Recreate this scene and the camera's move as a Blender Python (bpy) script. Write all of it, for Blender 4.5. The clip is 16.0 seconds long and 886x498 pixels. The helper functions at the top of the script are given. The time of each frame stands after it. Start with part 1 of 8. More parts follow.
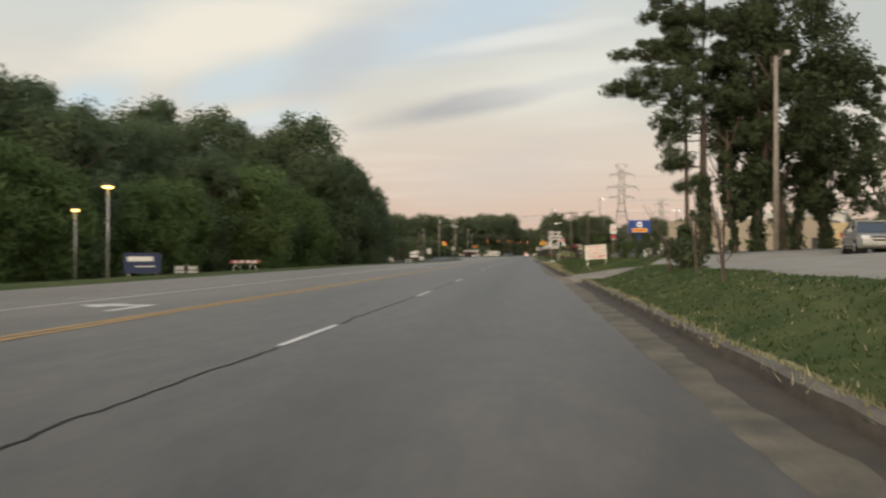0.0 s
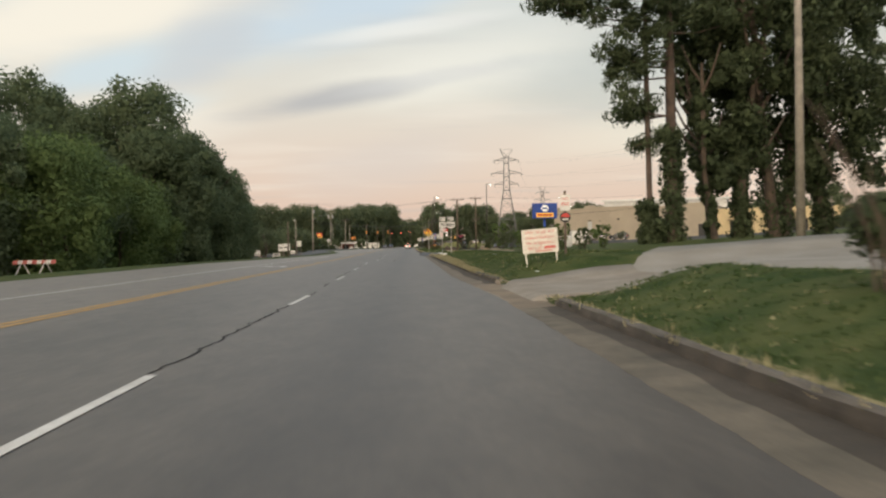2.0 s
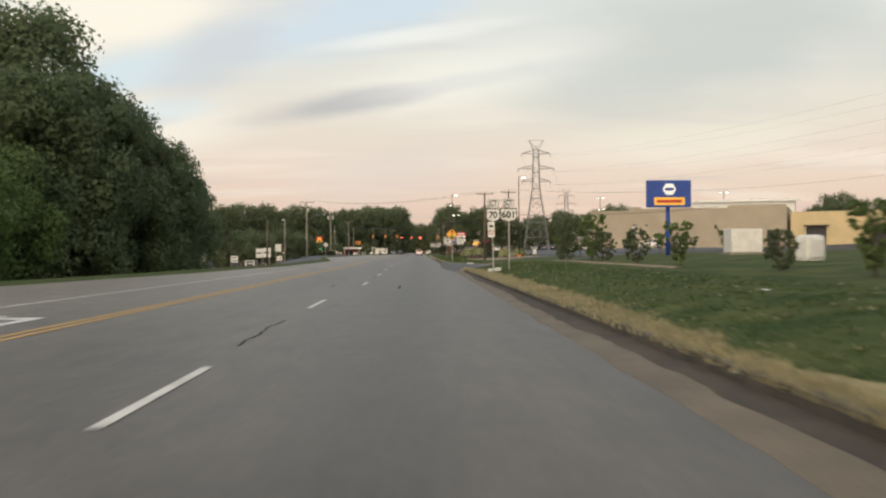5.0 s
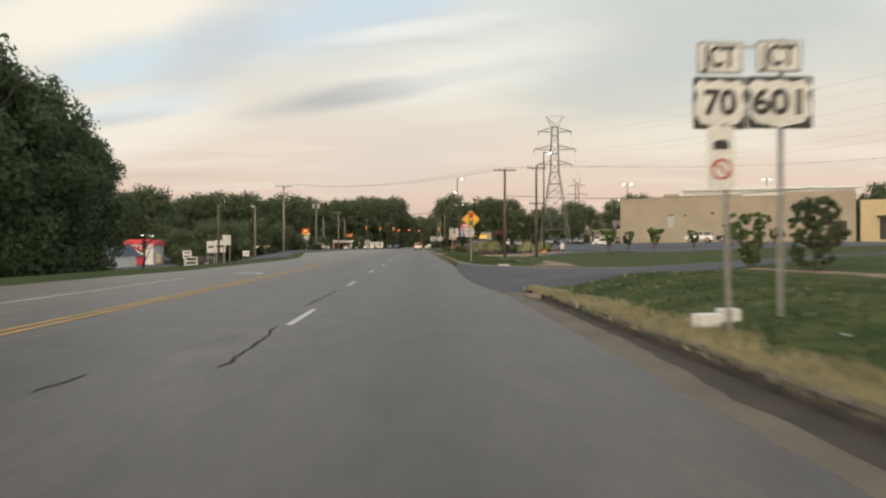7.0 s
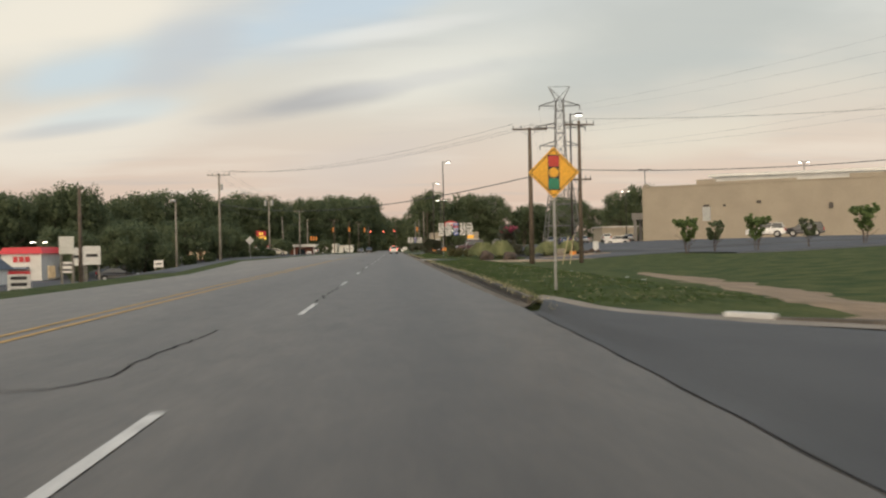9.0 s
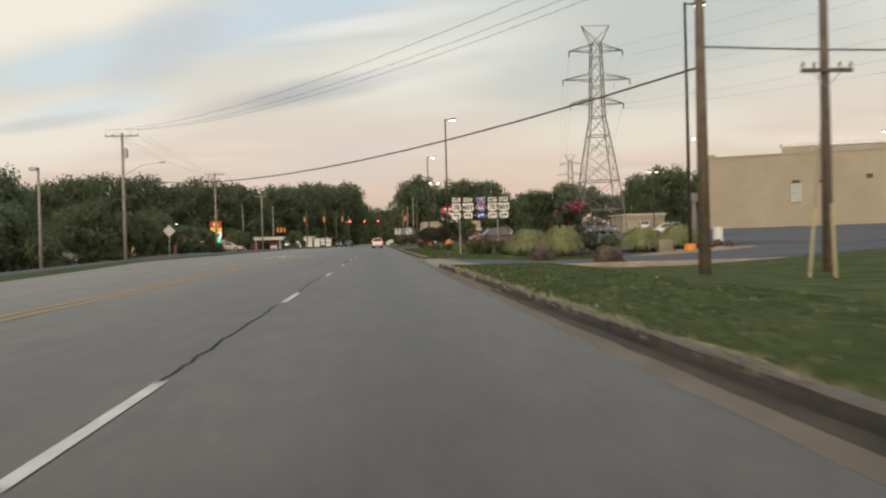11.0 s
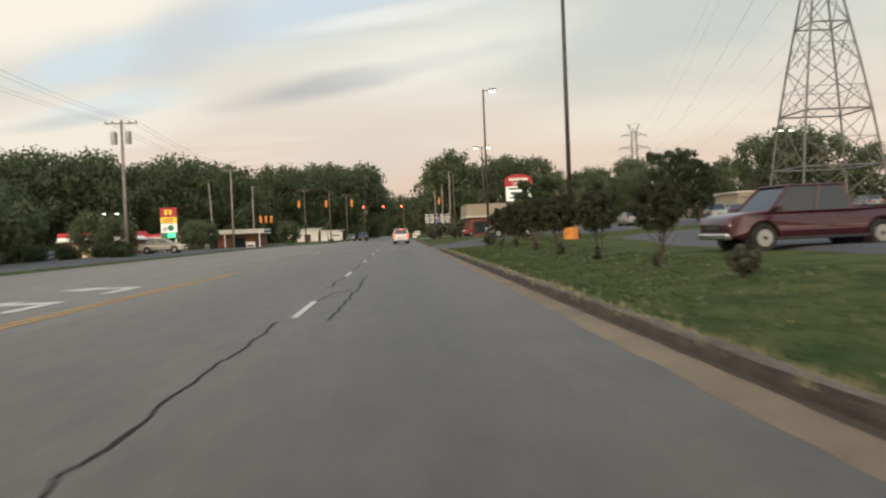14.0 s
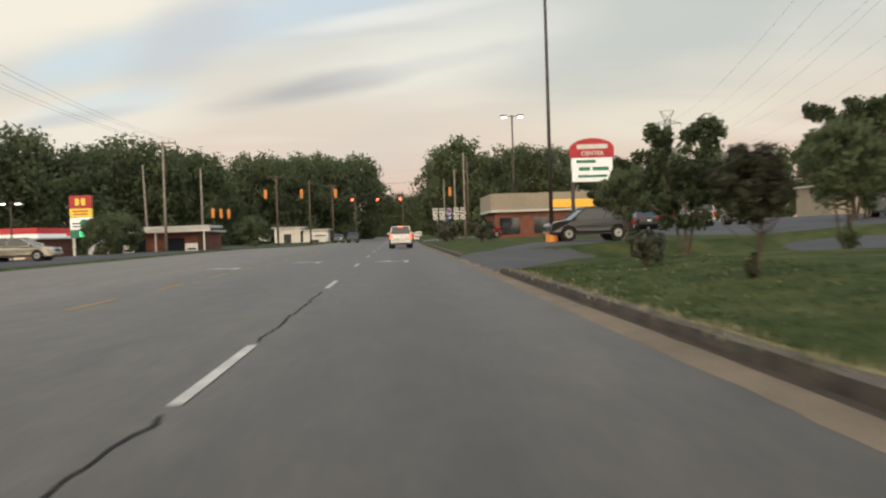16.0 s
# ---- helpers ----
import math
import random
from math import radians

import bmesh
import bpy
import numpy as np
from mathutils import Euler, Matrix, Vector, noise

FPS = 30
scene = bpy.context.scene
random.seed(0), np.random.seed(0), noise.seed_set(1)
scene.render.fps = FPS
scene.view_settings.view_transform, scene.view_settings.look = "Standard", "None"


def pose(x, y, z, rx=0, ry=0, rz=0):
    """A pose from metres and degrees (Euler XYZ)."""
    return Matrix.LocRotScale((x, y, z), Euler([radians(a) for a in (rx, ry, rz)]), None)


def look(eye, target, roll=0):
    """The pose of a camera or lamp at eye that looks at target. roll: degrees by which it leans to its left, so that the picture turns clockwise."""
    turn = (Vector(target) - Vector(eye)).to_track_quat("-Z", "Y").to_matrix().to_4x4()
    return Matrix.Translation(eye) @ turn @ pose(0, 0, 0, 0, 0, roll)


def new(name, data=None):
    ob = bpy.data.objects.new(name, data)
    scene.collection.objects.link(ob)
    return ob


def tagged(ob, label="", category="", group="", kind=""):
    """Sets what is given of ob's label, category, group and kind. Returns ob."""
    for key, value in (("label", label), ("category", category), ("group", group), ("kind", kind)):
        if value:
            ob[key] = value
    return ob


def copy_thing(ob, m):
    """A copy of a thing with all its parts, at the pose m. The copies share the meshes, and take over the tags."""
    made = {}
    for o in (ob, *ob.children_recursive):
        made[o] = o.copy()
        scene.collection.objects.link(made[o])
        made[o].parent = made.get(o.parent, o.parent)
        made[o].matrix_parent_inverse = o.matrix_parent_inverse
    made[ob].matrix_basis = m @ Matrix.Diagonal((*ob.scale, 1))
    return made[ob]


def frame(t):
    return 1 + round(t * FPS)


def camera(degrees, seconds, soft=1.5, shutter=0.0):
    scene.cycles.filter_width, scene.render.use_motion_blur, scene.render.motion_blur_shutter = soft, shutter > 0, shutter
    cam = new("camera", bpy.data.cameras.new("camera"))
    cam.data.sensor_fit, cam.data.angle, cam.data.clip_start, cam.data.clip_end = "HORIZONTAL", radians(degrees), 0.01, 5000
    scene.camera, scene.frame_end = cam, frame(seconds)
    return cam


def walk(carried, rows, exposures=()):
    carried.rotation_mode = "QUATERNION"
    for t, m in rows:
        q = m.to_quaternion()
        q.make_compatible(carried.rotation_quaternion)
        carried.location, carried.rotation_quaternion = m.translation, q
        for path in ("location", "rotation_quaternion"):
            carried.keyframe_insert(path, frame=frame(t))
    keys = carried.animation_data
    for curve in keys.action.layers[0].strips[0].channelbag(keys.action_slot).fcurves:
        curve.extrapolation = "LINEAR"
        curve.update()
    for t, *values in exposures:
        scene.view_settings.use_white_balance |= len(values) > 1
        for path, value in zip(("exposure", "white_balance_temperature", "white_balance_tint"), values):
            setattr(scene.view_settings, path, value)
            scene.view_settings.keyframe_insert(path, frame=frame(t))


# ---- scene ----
cam = camera(56.3, 16.0, soft=2.2, shutter=0.4)
PATH = [  # seconds, x, y, z, yaw, pitch, roll
    (0.0, 3.276, 2.135, 1.147, 6.011, 0.346, -0.020),
    (0.5, 3.078, 5.925, 1.198, 0.141, 0.172, 0.781),
    (1.0, 2.886, 9.873, 1.168, -0.850, 0.356, 0.963),
    (1.5, 2.748, 14.692, 1.181, -1.335, 0.283, 0.969),
    (2.0, 2.637, 19.679, 1.175, -2.303, -0.300, 0.891),
    (2.5, 2.611, 24.501, 1.319, -1.711, -0.852, 0.643),
    (3.0, 2.513, 29.511, 1.226, -2.175, -0.046, 0.820),
    (3.5, 2.365, 35.001, 1.190, -1.788, 0.273, 0.577),
    (4.0, 2.185, 41.069, 1.169, -1.737, 0.748, 0.496),
    (4.2, 2.105, 43.756, 1.184, -1.727, 0.369, 0.351),
    (6.5, 2.154, 77.465, 1.234, -1.509, -0.015, 0.280),
    (7.0, 1.967, 84.811, 1.222, -1.717, -0.262, 0.088),
    (7.5, 1.798, 92.812, 1.246, -1.973, -0.545, 0.197),
    (8.0, 1.629, 101.139, 1.199, -2.146, -0.234, 0.455),
    (8.5, 1.590, 109.864, 1.168, -2.621, -0.185, 0.904),
    (9.0, 1.565, 118.708, 1.192, -3.527, -0.110, 1.163),
    (9.2, 1.555, 122.286, 1.200, -3.752, -0.369, 0.560),
    (11.3, 1.741, 160.016, 1.133, -4.646, -0.733, 1.565),
    (11.5, 1.755, 163.762, 1.197, -4.205, -0.985, 1.755),
    (12.0, 1.793, 172.802, 1.173, -3.636, -1.116, 2.149),
    (12.5, 1.763, 181.527, 1.173, -3.556, -1.544, 2.797),
    (13.0, 1.711, 190.151, 1.123, -3.409, -1.149, 2.992),
    (13.5, 1.707, 198.279, 1.143, -2.892, -1.065, 2.475),
    (14.0, 1.737, 206.540, 1.250, -3.034, -1.222, 2.316),
    (14.5, 1.664, 214.543, 1.195, -3.311, -0.692, 2.417),
    (15.0, 1.704, 222.292, 1.175, -3.112, -0.679, 1.874),
    (15.5, 1.696, 230.275, 1.164, -2.624, -1.166, 1.972),
    (16.0, 1.643, 238.090, 1.126, -3.194, -1.127, 1.852),
]
EXPO = ((0.0, -0.12), (0.6, -0.1), (2.0, 0.0), (4.0, 0.08), (6.5, 0.04), (8.0, -0.04), (9.0, -0.12), (11.5, -0.06), (13.0, 0.0), (14.5, 0.02), (16.0, -0.04))  # seconds, stops
walk(cam, [(t, pose(x, y, z, 90 + pitch, roll, yaw)) for t, x, y, z, yaw, pitch, roll in PATH], EXPO)

# ---- world and light ----
world = bpy.data.worlds.new("dusk_sky")
scene.world = world
world.use_nodes = True
wn, wl = world.node_tree.nodes, world.node_tree.links
wn.clear()
w_out = wn.new("ShaderNodeOutputWorld")
w_bg = wn.new("ShaderNodeBackground")
w_tc = wn.new("ShaderNodeTexCoord")
w_sep = wn.new("ShaderNodeSeparateXYZ")
wl.new(w_tc.outputs["Generated"], w_sep.inputs[0])
# vertical colour of the dusk sky: pink belt, cream, grey-white, pale blue
w_ramp = wn.new("ShaderNodeValToRGB")
wl.new(w_sep.outputs["Z"], w_ramp.inputs[0])
els = w_ramp.color_ramp.elements
els[0].position, els[0].color = 0.0, (0.60, 0.44, 0.36, 1)
els[1].position, els[1].color = 1.0, (0.48, 0.58, 0.72, 1)
for p_, c_ in ((0.05, (0.70, 0.515, 0.43, 1)), (0.10, (0.735, 0.585, 0.495, 1)), (0.17, (0.71, 0.64, 0.56, 1)), (0.26, (0.68, 0.67, 0.63, 1)), (0.45, (0.56, 0.62, 0.68, 1))):
    e_ = els.new(p_)
    e_.color = c_
# streaked cloud sheets: noise on a plane high above, stretched by perspective
w_div = wn.new("ShaderNodeVectorMath")
w_div.operation = "DIVIDE"
w_add = wn.new("ShaderNodeMath")
w_add.operation = "ADD"
w_add.inputs[1].default_value = 0.12
wl.new(w_sep.outputs["Z"], w_add.inputs[0])
w_cmb = wn.new("ShaderNodeCombineXYZ")
for i_ in range(3):
    wl.new(w_add.outputs[0], w_cmb.inputs[i_])
wl.new(w_tc.outputs["Generated"], w_div.inputs[0])
wl.new(w_cmb.outputs[0], w_div.inputs[1])


def sky_clouds(scale, rot, sx, sy, lo, hi, detail, shift=0.0):
    mp = wn.new("ShaderNodeMapping")
    mp.inputs["Rotation"].default_value = (0, 0, radians(rot))
    mp.inputs["Scale"].default_value = (sx, sy, 0.0)
    mp.inputs["Location"].default_value = (shift, shift * 0.7, 0)
    wl.new(w_div.outputs[0], mp.inputs[0])
    nz = wn.new("ShaderNodeTexNoise")
    nz.inputs["Scale"].default_value, nz.inputs["Detail"].default_value = scale, detail
    nz.inputs["Roughness"].default_value = 0.5
    wl.new(mp.outputs[0], nz.inputs["Vector"])
    mr = wn.new("ShaderNodeMapRange")
    mr.interpolation_type = "SMOOTHSTEP"
    mr.inputs[1].default_value, mr.inputs[2].default_value = lo, hi
    wl.new(nz.outputs["Fac"], mr.inputs[0])
    return mr.outputs[0]


def sky_mix(fac, a, b, amount=1.0):
    mx = wn.new("ShaderNodeMix")
    mx.data_type = "RGBA"
    if amount != 1.0:
        ml = wn.new("ShaderNodeMath")
        ml.operation = "MULTIPLY"
        wl.new(fac, ml.inputs[0])
        ml.inputs[1].default_value = amount
        fac = ml.outputs[0]
    wl.new(fac, mx.inputs[0])
    for src, sock in ((a, 6), (b, 7)):
        if isinstance(src, tuple):
            mx.inputs[sock].default_value = src
        else:
            wl.new(src, mx.inputs[sock])
    return mx.outputs[2]


sky_col = w_ramp.outputs[0]
blue = sky_clouds(0.9, 35, 0.7, 1.6, 0.52, 0.68, 3, 3.1)
up = wn.new("ShaderNodeMapRange")
up.inputs[1].default_value, up.inputs[2].default_value = 0.14, 0.30
wl.new(w_sep.outputs["Z"], up.inputs[0])
bm_ = wn.new("ShaderNodeMath")
bm_.operation = "MULTIPLY"
wl.new(blue, bm_.inputs[0])
wl.new(up.outputs[0], bm_.inputs[1])
sky_col = sky_mix(bm_.outputs[0], sky_col, (0.52, 0.64, 0.74, 1), 0.5)
grey = sky_clouds(1.6, 50, 0.5, 2.2, 0.54, 0.76, 5, 7.7)
sky_col = sky_mix(grey, sky_col, (0.47, 0.45, 0.46, 1), 0.35)
cream = sky_clouds(1.0, 30, 0.6, 1.5, 0.50, 0.72, 4, 1.3)
sky_col = sky_mix(cream, sky_col, (0.88, 0.77, 0.67, 1), 0.45)

# large cloud banks over the road ahead: position on a tangent plane, frayed by noise
w_u, w_v = wn.new("ShaderNodeMath"), wn.new("ShaderNodeMath")
w_ymax = wn.new("ShaderNodeMath")
w_ymax.operation = "MAXIMUM"
w_ymax.inputs[1].default_value = 0.05
wl.new(w_sep.outputs["Y"], w_ymax.inputs[0])
for nd, ax in ((w_u, "X"), (w_v, "Z")):
    nd.operation = "DIVIDE"
    wl.new(w_sep.outputs[ax], nd.inputs[0])
    wl.new(w_ymax.outputs[0], nd.inputs[1])
w_uv = wn.new("ShaderNodeCombineXYZ")
wl.new(w_u.outputs[0], w_uv.inputs[0])
wl.new(w_v.outputs[0], w_uv.inputs[1])
fray = wn.new("ShaderNodeTexNoise")
fray.inputs["Scale"].default_value, fray.inputs["Detail"].default_value = 6.0, 5
fray_map = wn.new("ShaderNodeMapping")
fray_map.inputs["Rotation"].default_value = (0, 0, radians(-15))
fray_map.inputs["Scale"].default_value = (0.6, 1.7, 1)
wl.new(w_uv.outputs[0], fray_map.inputs[0])
wl.new(fray_map.outputs[0], fray.inputs["Vector"])
fray_off = wn.new("ShaderNodeMath")
fray_off.operation = "SUBTRACT"
fray_off.inputs[1].default_value = 0.5
wl.new(fray.outputs["Fac"], fray_off.inputs[0])


def cloud_bank(u, v, ru, rv, turn, colour, amount, ragged=1.6):
    mp = wn.new("ShaderNodeMapping")
    mp.vector_type = "TEXTURE"
    mp.inputs["Location"].default_value = (u, v, 0)
    mp.inputs["Rotation"].default_value = (0, 0, radians(turn))
    mp.inputs["Scale"].default_value = (ru, rv, 1)
    wl.new(w_uv.outputs[0], mp.inputs[0])
    ln = wn.new("ShaderNodeVectorMath")
    ln.operation = "LENGTH"
    wl.new(mp.outputs[0], ln.inputs[0])
    ad = wn.new("ShaderNodeMath")
    ad.operation = "MULTIPLY_ADD"
    wl.new(fray_off.outputs[0], ad.inputs[0])
    ad.inputs[1].default_value = ragged
    wl.new(ln.outputs["Value"], ad.inputs[2])
    mr = wn.new("ShaderNodeMapRange")
    mr.interpolation_type = "SMOOTHSTEP"
    mr.inputs[1].default_value, mr.inputs[2].default_value, mr.inputs[3].default_value, mr.inputs[4].default_value = 0.2, 1.15, 1.0, 0.0
    wl.new(ad.outputs[0], mr.inputs[0])
    return sky_mix(mr.outputs[0], sky_col, colour, amount)


for bank in ((-0.40, 0.275, 0.28, 0.07, 14, (0.93, 0.83, 0.70, 1), 0.85), (0.12, 0.225, 0.30, 0.045, 12, (0.88, 0.83, 0.74, 1), 0.6), (-0.40, 0.14, 0.24, 0.05, 6, (0.90, 0.83, 0.73, 1), 0.6),
             (-0.08, 0.285, 0.22, 0.05, 16, (0.55, 0.64, 0.73, 1), 0.8), (-0.36, 0.215, 0.16, 0.034, 12, (0.60, 0.68, 0.73, 1), 0.85), (-0.55, 0.20, 0.10, 0.04, 5, (0.58, 0.70, 0.77, 1), 0.8),
             (-0.33, 0.165, 0.12, 0.018, 8, (0.62, 0.70, 0.74, 1), 0.6), (-0.10, 0.176, 0.125, 0.020, 9, (0.44, 0.42, 0.43, 1), 0.85, 1.8), (-0.38, 0.148, 0.10, 0.010, 7, (0.55, 0.54, 0.55, 1), 0.6, 1.2), (0.0, 0.262, 0.17, 0.013, 8, (0.86, 0.82, 0.77, 1), 0.6, 1.4), (0.05, 0.205, 0.16, 0.012, 10, (0.66, 0.63, 0.61, 1), 0.55, 1.4), (-0.24, 0.24, 0.10, 0.05, 30, (0.56, 0.56, 0.58, 1), 0.6), (-0.02, 0.10, 0.14, 0.045, 8, (0.64, 0.56, 0.53, 1), 0.5),
             (0.36, 0.25, 0.30, 0.11, 4, (0.53, 0.53, 0.50, 1), 0.85), (0.33, 0.13, 0.22, 0.035, 6, (0.82, 0.75, 0.63, 1), 0.5)):
    sky_col = cloud_bank(*bank)
# the bright western sky behind the camera, where the sun has just gone
w_back = wn.new("ShaderNodeVectorMath")
w_back.operation = "DOT_PRODUCT"
w_back.inputs[1].default_value = Vector((-0.35, -0.92, 0.18)).normalized()
wl.new(w_tc.outputs["Generated"], w_back.inputs[0])
w_glow = wn.new("ShaderNodeMapRange")
w_glow.interpolation_type = "SMOOTHSTEP"
w_glow.inputs[1].default_value, w_glow.inputs[2].default_value = 0.25, 1.0
wl.new(w_back.outputs["Value"], w_glow.inputs[0])
sky_col = sky_mix(w_glow.outputs[0], sky_col, (2.6, 2.1, 1.55, 1))
# the clear part of the air: a low sun behind the camera
w_sky = wn.new("ShaderNodeTexSky")
w_sky.sky_type = "NISHITA"
w_sky.sun_disc = False
w_sky.sun_elevation, w_sky.sun_rotation = radians(3), radians(215)
w_scale = wn.new("ShaderNodeVectorMath")
w_scale.operation = "SCALE"
w_scale.inputs["Scale"].default_value = 0.02
wl.new(w_sky.outputs[0], w_scale.inputs[0])
w_sum = wn.new("ShaderNodeVectorMath")
wl.new(sky_col, w_sum.inputs[0])
wl.new(w_scale.outputs[0], w_sum.inputs[1])
w_tone = wn.new("ShaderNodeVectorMath")
w_tone.operation = "MULTIPLY"
w_tone.inputs[1].default_value = (0.972, 1.0, 1.0)
wl.new(w_sum.outputs[0], w_tone.inputs[0])
wl.new(w_tone.outputs[0], w_bg.inputs[0])
w_bg.inputs[1].default_value = 1.06
wl.new(w_bg.outputs[0], w_out.inputs[0])
sun = new("sun", bpy.data.lights.new("sun", "SUN"))
sun.data.energy, sun.data.angle, sun.data.color = 0.38, radians(30), (1.0, 0.86, 0.74)
sun.matrix_world = look((-30, -75, 22), (0, 0, 0))

# ---- materials ----
MATS = {}


def mat(name, a, b=None, rough=0.8, scale=3.0, fine=40.0, bump=0.15, metal=0.0, spread=0.35, emit=None, power=0.0, random_tint=0.0, spec=0.5, island=False, leafy=0.0, stretch=0.0):
    """Principled surface: colours a and b mottled at two scales, with fine relief."""
    if name in MATS:
        return MATS[name]
    m = bpy.data.materials.new(name)
    m.use_nodes = True
    n, l = m.node_tree.nodes, m.node_tree.links
    p = n["Principled BSDF"]
    p.inputs["Roughness"].default_value, p.inputs["Metallic"].default_value = rough, metal
    p.inputs["Specular IOR Level"].default_value = spec
    b = b or tuple(min(1, c * 0.75) for c in a)
    tc = n.new("ShaderNodeTexCoord")
    big, small = n.new("ShaderNodeTexNoise"), n.new("ShaderNodeTexNoise")
    big.inputs["Scale"].default_value, big.inputs["Detail"].default_value = scale, 4
    small.inputs["Scale"].default_value, small.inputs["Detail"].default_value = fine, 3
    for t in (big, small):
        l.new(tc.outputs["Object"], t.inputs["Vector"])
    if stretch:
        sm = n.new("ShaderNodeMapping")
        sm.inputs["Scale"].default_value = (1, stretch, 1)
        l.new(tc.outputs["Object"], sm.inputs[0])
        l.new(sm.outputs[0], big.inputs["Vector"])
    mr = n.new("ShaderNodeMapRange")
    mr.inputs[1].default_value, mr.inputs[2].default_value = 0.5 - spread / 2, 0.5 + spread / 2
    l.new(big.outputs["Fac"], mr.inputs[0])
    mx = n.new("ShaderNodeMix")
    mx.data_type = "RGBA"
    mx.inputs[6].default_value, mx.inputs[7].default_value = (*a, 1), (*b, 1)
    l.new(mr.outputs[0], mx.inputs[0])
    hs = n.new("ShaderNodeHueSaturation")
    l.new(mx.outputs[2], hs.inputs["Color"])
    mv = n.new("ShaderNodeMapRange")
    mv.inputs[1].default_value, mv.inputs[2].default_value, mv.inputs[3].default_value, mv.inputs[4].default_value = 0.3, 0.7, 0.85, 1.15
    l.new(small.outputs["Fac"], mv.inputs[0])
    val = mv.outputs[0]
    if random_tint:
        src = n.new("ShaderNodeNewGeometry").outputs["Random Per Island"] if island else n.new("ShaderNodeObjectInfo").outputs["Random"]
        r2 = n.new("ShaderNodeMapRange")
        r2.inputs[3].default_value, r2.inputs[4].default_value = 1 - random_tint, 1 + random_tint
        l.new(src, r2.inputs[0])
        mu = n.new("ShaderNodeMath")
        mu.operation = "MULTIPLY"
        l.new(val, mu.inputs[0])
        l.new(r2.outputs[0], mu.inputs[1])
        val = mu.outputs[0]
    l.new(val, hs.inputs["Value"])
    l.new(hs.outputs[0], p.inputs["Base Color"])
    if bump:
        bp = n.new("ShaderNodeBump")
        bp.inputs["Strength"].default_value, bp.inputs["Distance"].default_value = bump, 0.02
        l.new(small.outputs["Fac"], bp.inputs["Height"])
        l.new(bp.outputs[0], p.inputs["Normal"])
    if leafy:
        tr, ms = n.new("ShaderNodeBsdfTranslucent"), n.new("ShaderNodeMixShader")
        l.new(hs.outputs[0], tr.inputs["Color"])
        ms.inputs[0].default_value = leafy
        l.new(p.outputs[0], ms.inputs[1])
        l.new(tr.outputs[0], ms.inputs[2])
        l.new(ms.outputs[0], n["Material Output"].inputs["Surface"])
    if emit:
        p.inputs["Emission Color"].default_value = (*emit, 1)
        p.inputs["Emission Strength"].default_value = power
    MATS[name] = m
    return m


def glass_mat():
    if "glass" in MATS:
        return MATS["glass"]
    m = bpy.data.materials.new("glass")
    m.use_nodes = True
    p = m.node_tree.nodes["Principled BSDF"]
    p.inputs["Base Color"].default_value = (0.02, 0.025, 0.03, 1)
    p.inputs["Roughness"].default_value = 0.05
    p.inputs["Specular IOR Level"].default_value = 0.8
    MATS["glass"] = m
    return m


# ---- mesh helpers ----
def bm_mesh(bm, name):
    me = bpy.data.meshes.new(name)
    bm.to_mesh(me)
    bm.free()
    return me


def part(name, bm, material, parent=None, label="", smooth=False):
    """Links a bmesh as one mesh object, under a thing or a part."""
    me = bm if isinstance(bm, bpy.types.Mesh) else bm_mesh(bm, name)
    if material is not None and not me.materials:
        me.materials.append(material)
    if smooth:
        for p in me.polygons:
            p.use_smooth = True
    ob = new(name, me)
    if parent is not None:
        ob.parent = parent
    if label:
        ob["label"] = label
    return ob


def thing(name, label, category, m=None, group="", kind=""):
    ob = new(name)
    ob.empty_display_size = 0.2
    if m is not None:
        ob.matrix_basis = m
    return tagged(ob, label, category, group, kind)


def box(bm, cx, cy, cz, sx, sy, sz, rz=0.0, bevel=0.0, rot=None):
    m = Matrix.Translation((cx, cy, cz)) @ (rot if rot is not None else Matrix.Rotation(radians(rz), 4, "Z")) @ Matrix.Diagonal((sx, sy, sz, 1))
    r = bmesh.ops.create_cube(bm, size=1.0, matrix=m)
    if bevel:
        eds = list({e for v in r["verts"] for e in v.link_edges})
        bmesh.ops.bevel(bm, geom=eds, offset=bevel, segments=2, affect="EDGES", profile=0.6)
    return bm


def B(*boxes, bevel=0.0):
    bm = bmesh.new()
    for b in boxes:
        box(bm, *b, bevel=bevel)
    return bm


def cyl(bm, a, b, r1, r2=None, n=10, caps=True):
    a, b = Vector(a), Vector(b)
    d = b - a
    q = d.to_track_quat("Z", "Y").to_matrix().to_4x4()
    bmesh.ops.create_cone(bm, cap_ends=caps, segments=n, radius1=r1, radius2=r1 if r2 is None else r2, depth=d.length, matrix=Matrix.Translation((a + b) / 2) @ q)
    return bm


def rods(pairs, r, n=6):
    bm = bmesh.new()
    for a, b in pairs:
        cyl(bm, a, b, r, n=n)
    return bm


def poly(pts, depth, axis="y"):
    """A flat outline (u, v) extruded by depth: axis y puts u on x and v on z; axis z puts it on the ground; axis x puts u on y."""
    bm = bmesh.new()
    def at(u, v, w):
        return {"y": (u, w, v), "z": (u, v, w), "x": (w, u, v)}[axis]
    lo = [bm.verts.new(at(u, v, -depth / 2)) for u, v in pts]
    hi = [bm.verts.new(at(u, v, depth / 2)) for u, v in pts]
    bm.faces.new(lo)
    bm.faces.new(list(reversed(hi)))
    for i in range(len(pts)):
        j = (i + 1) % len(pts)
        bm.faces.new((lo[j], lo[i], hi[i], hi[j]))
    bmesh.ops.recalc_face_normals(bm, faces=bm.faces)
    return bm


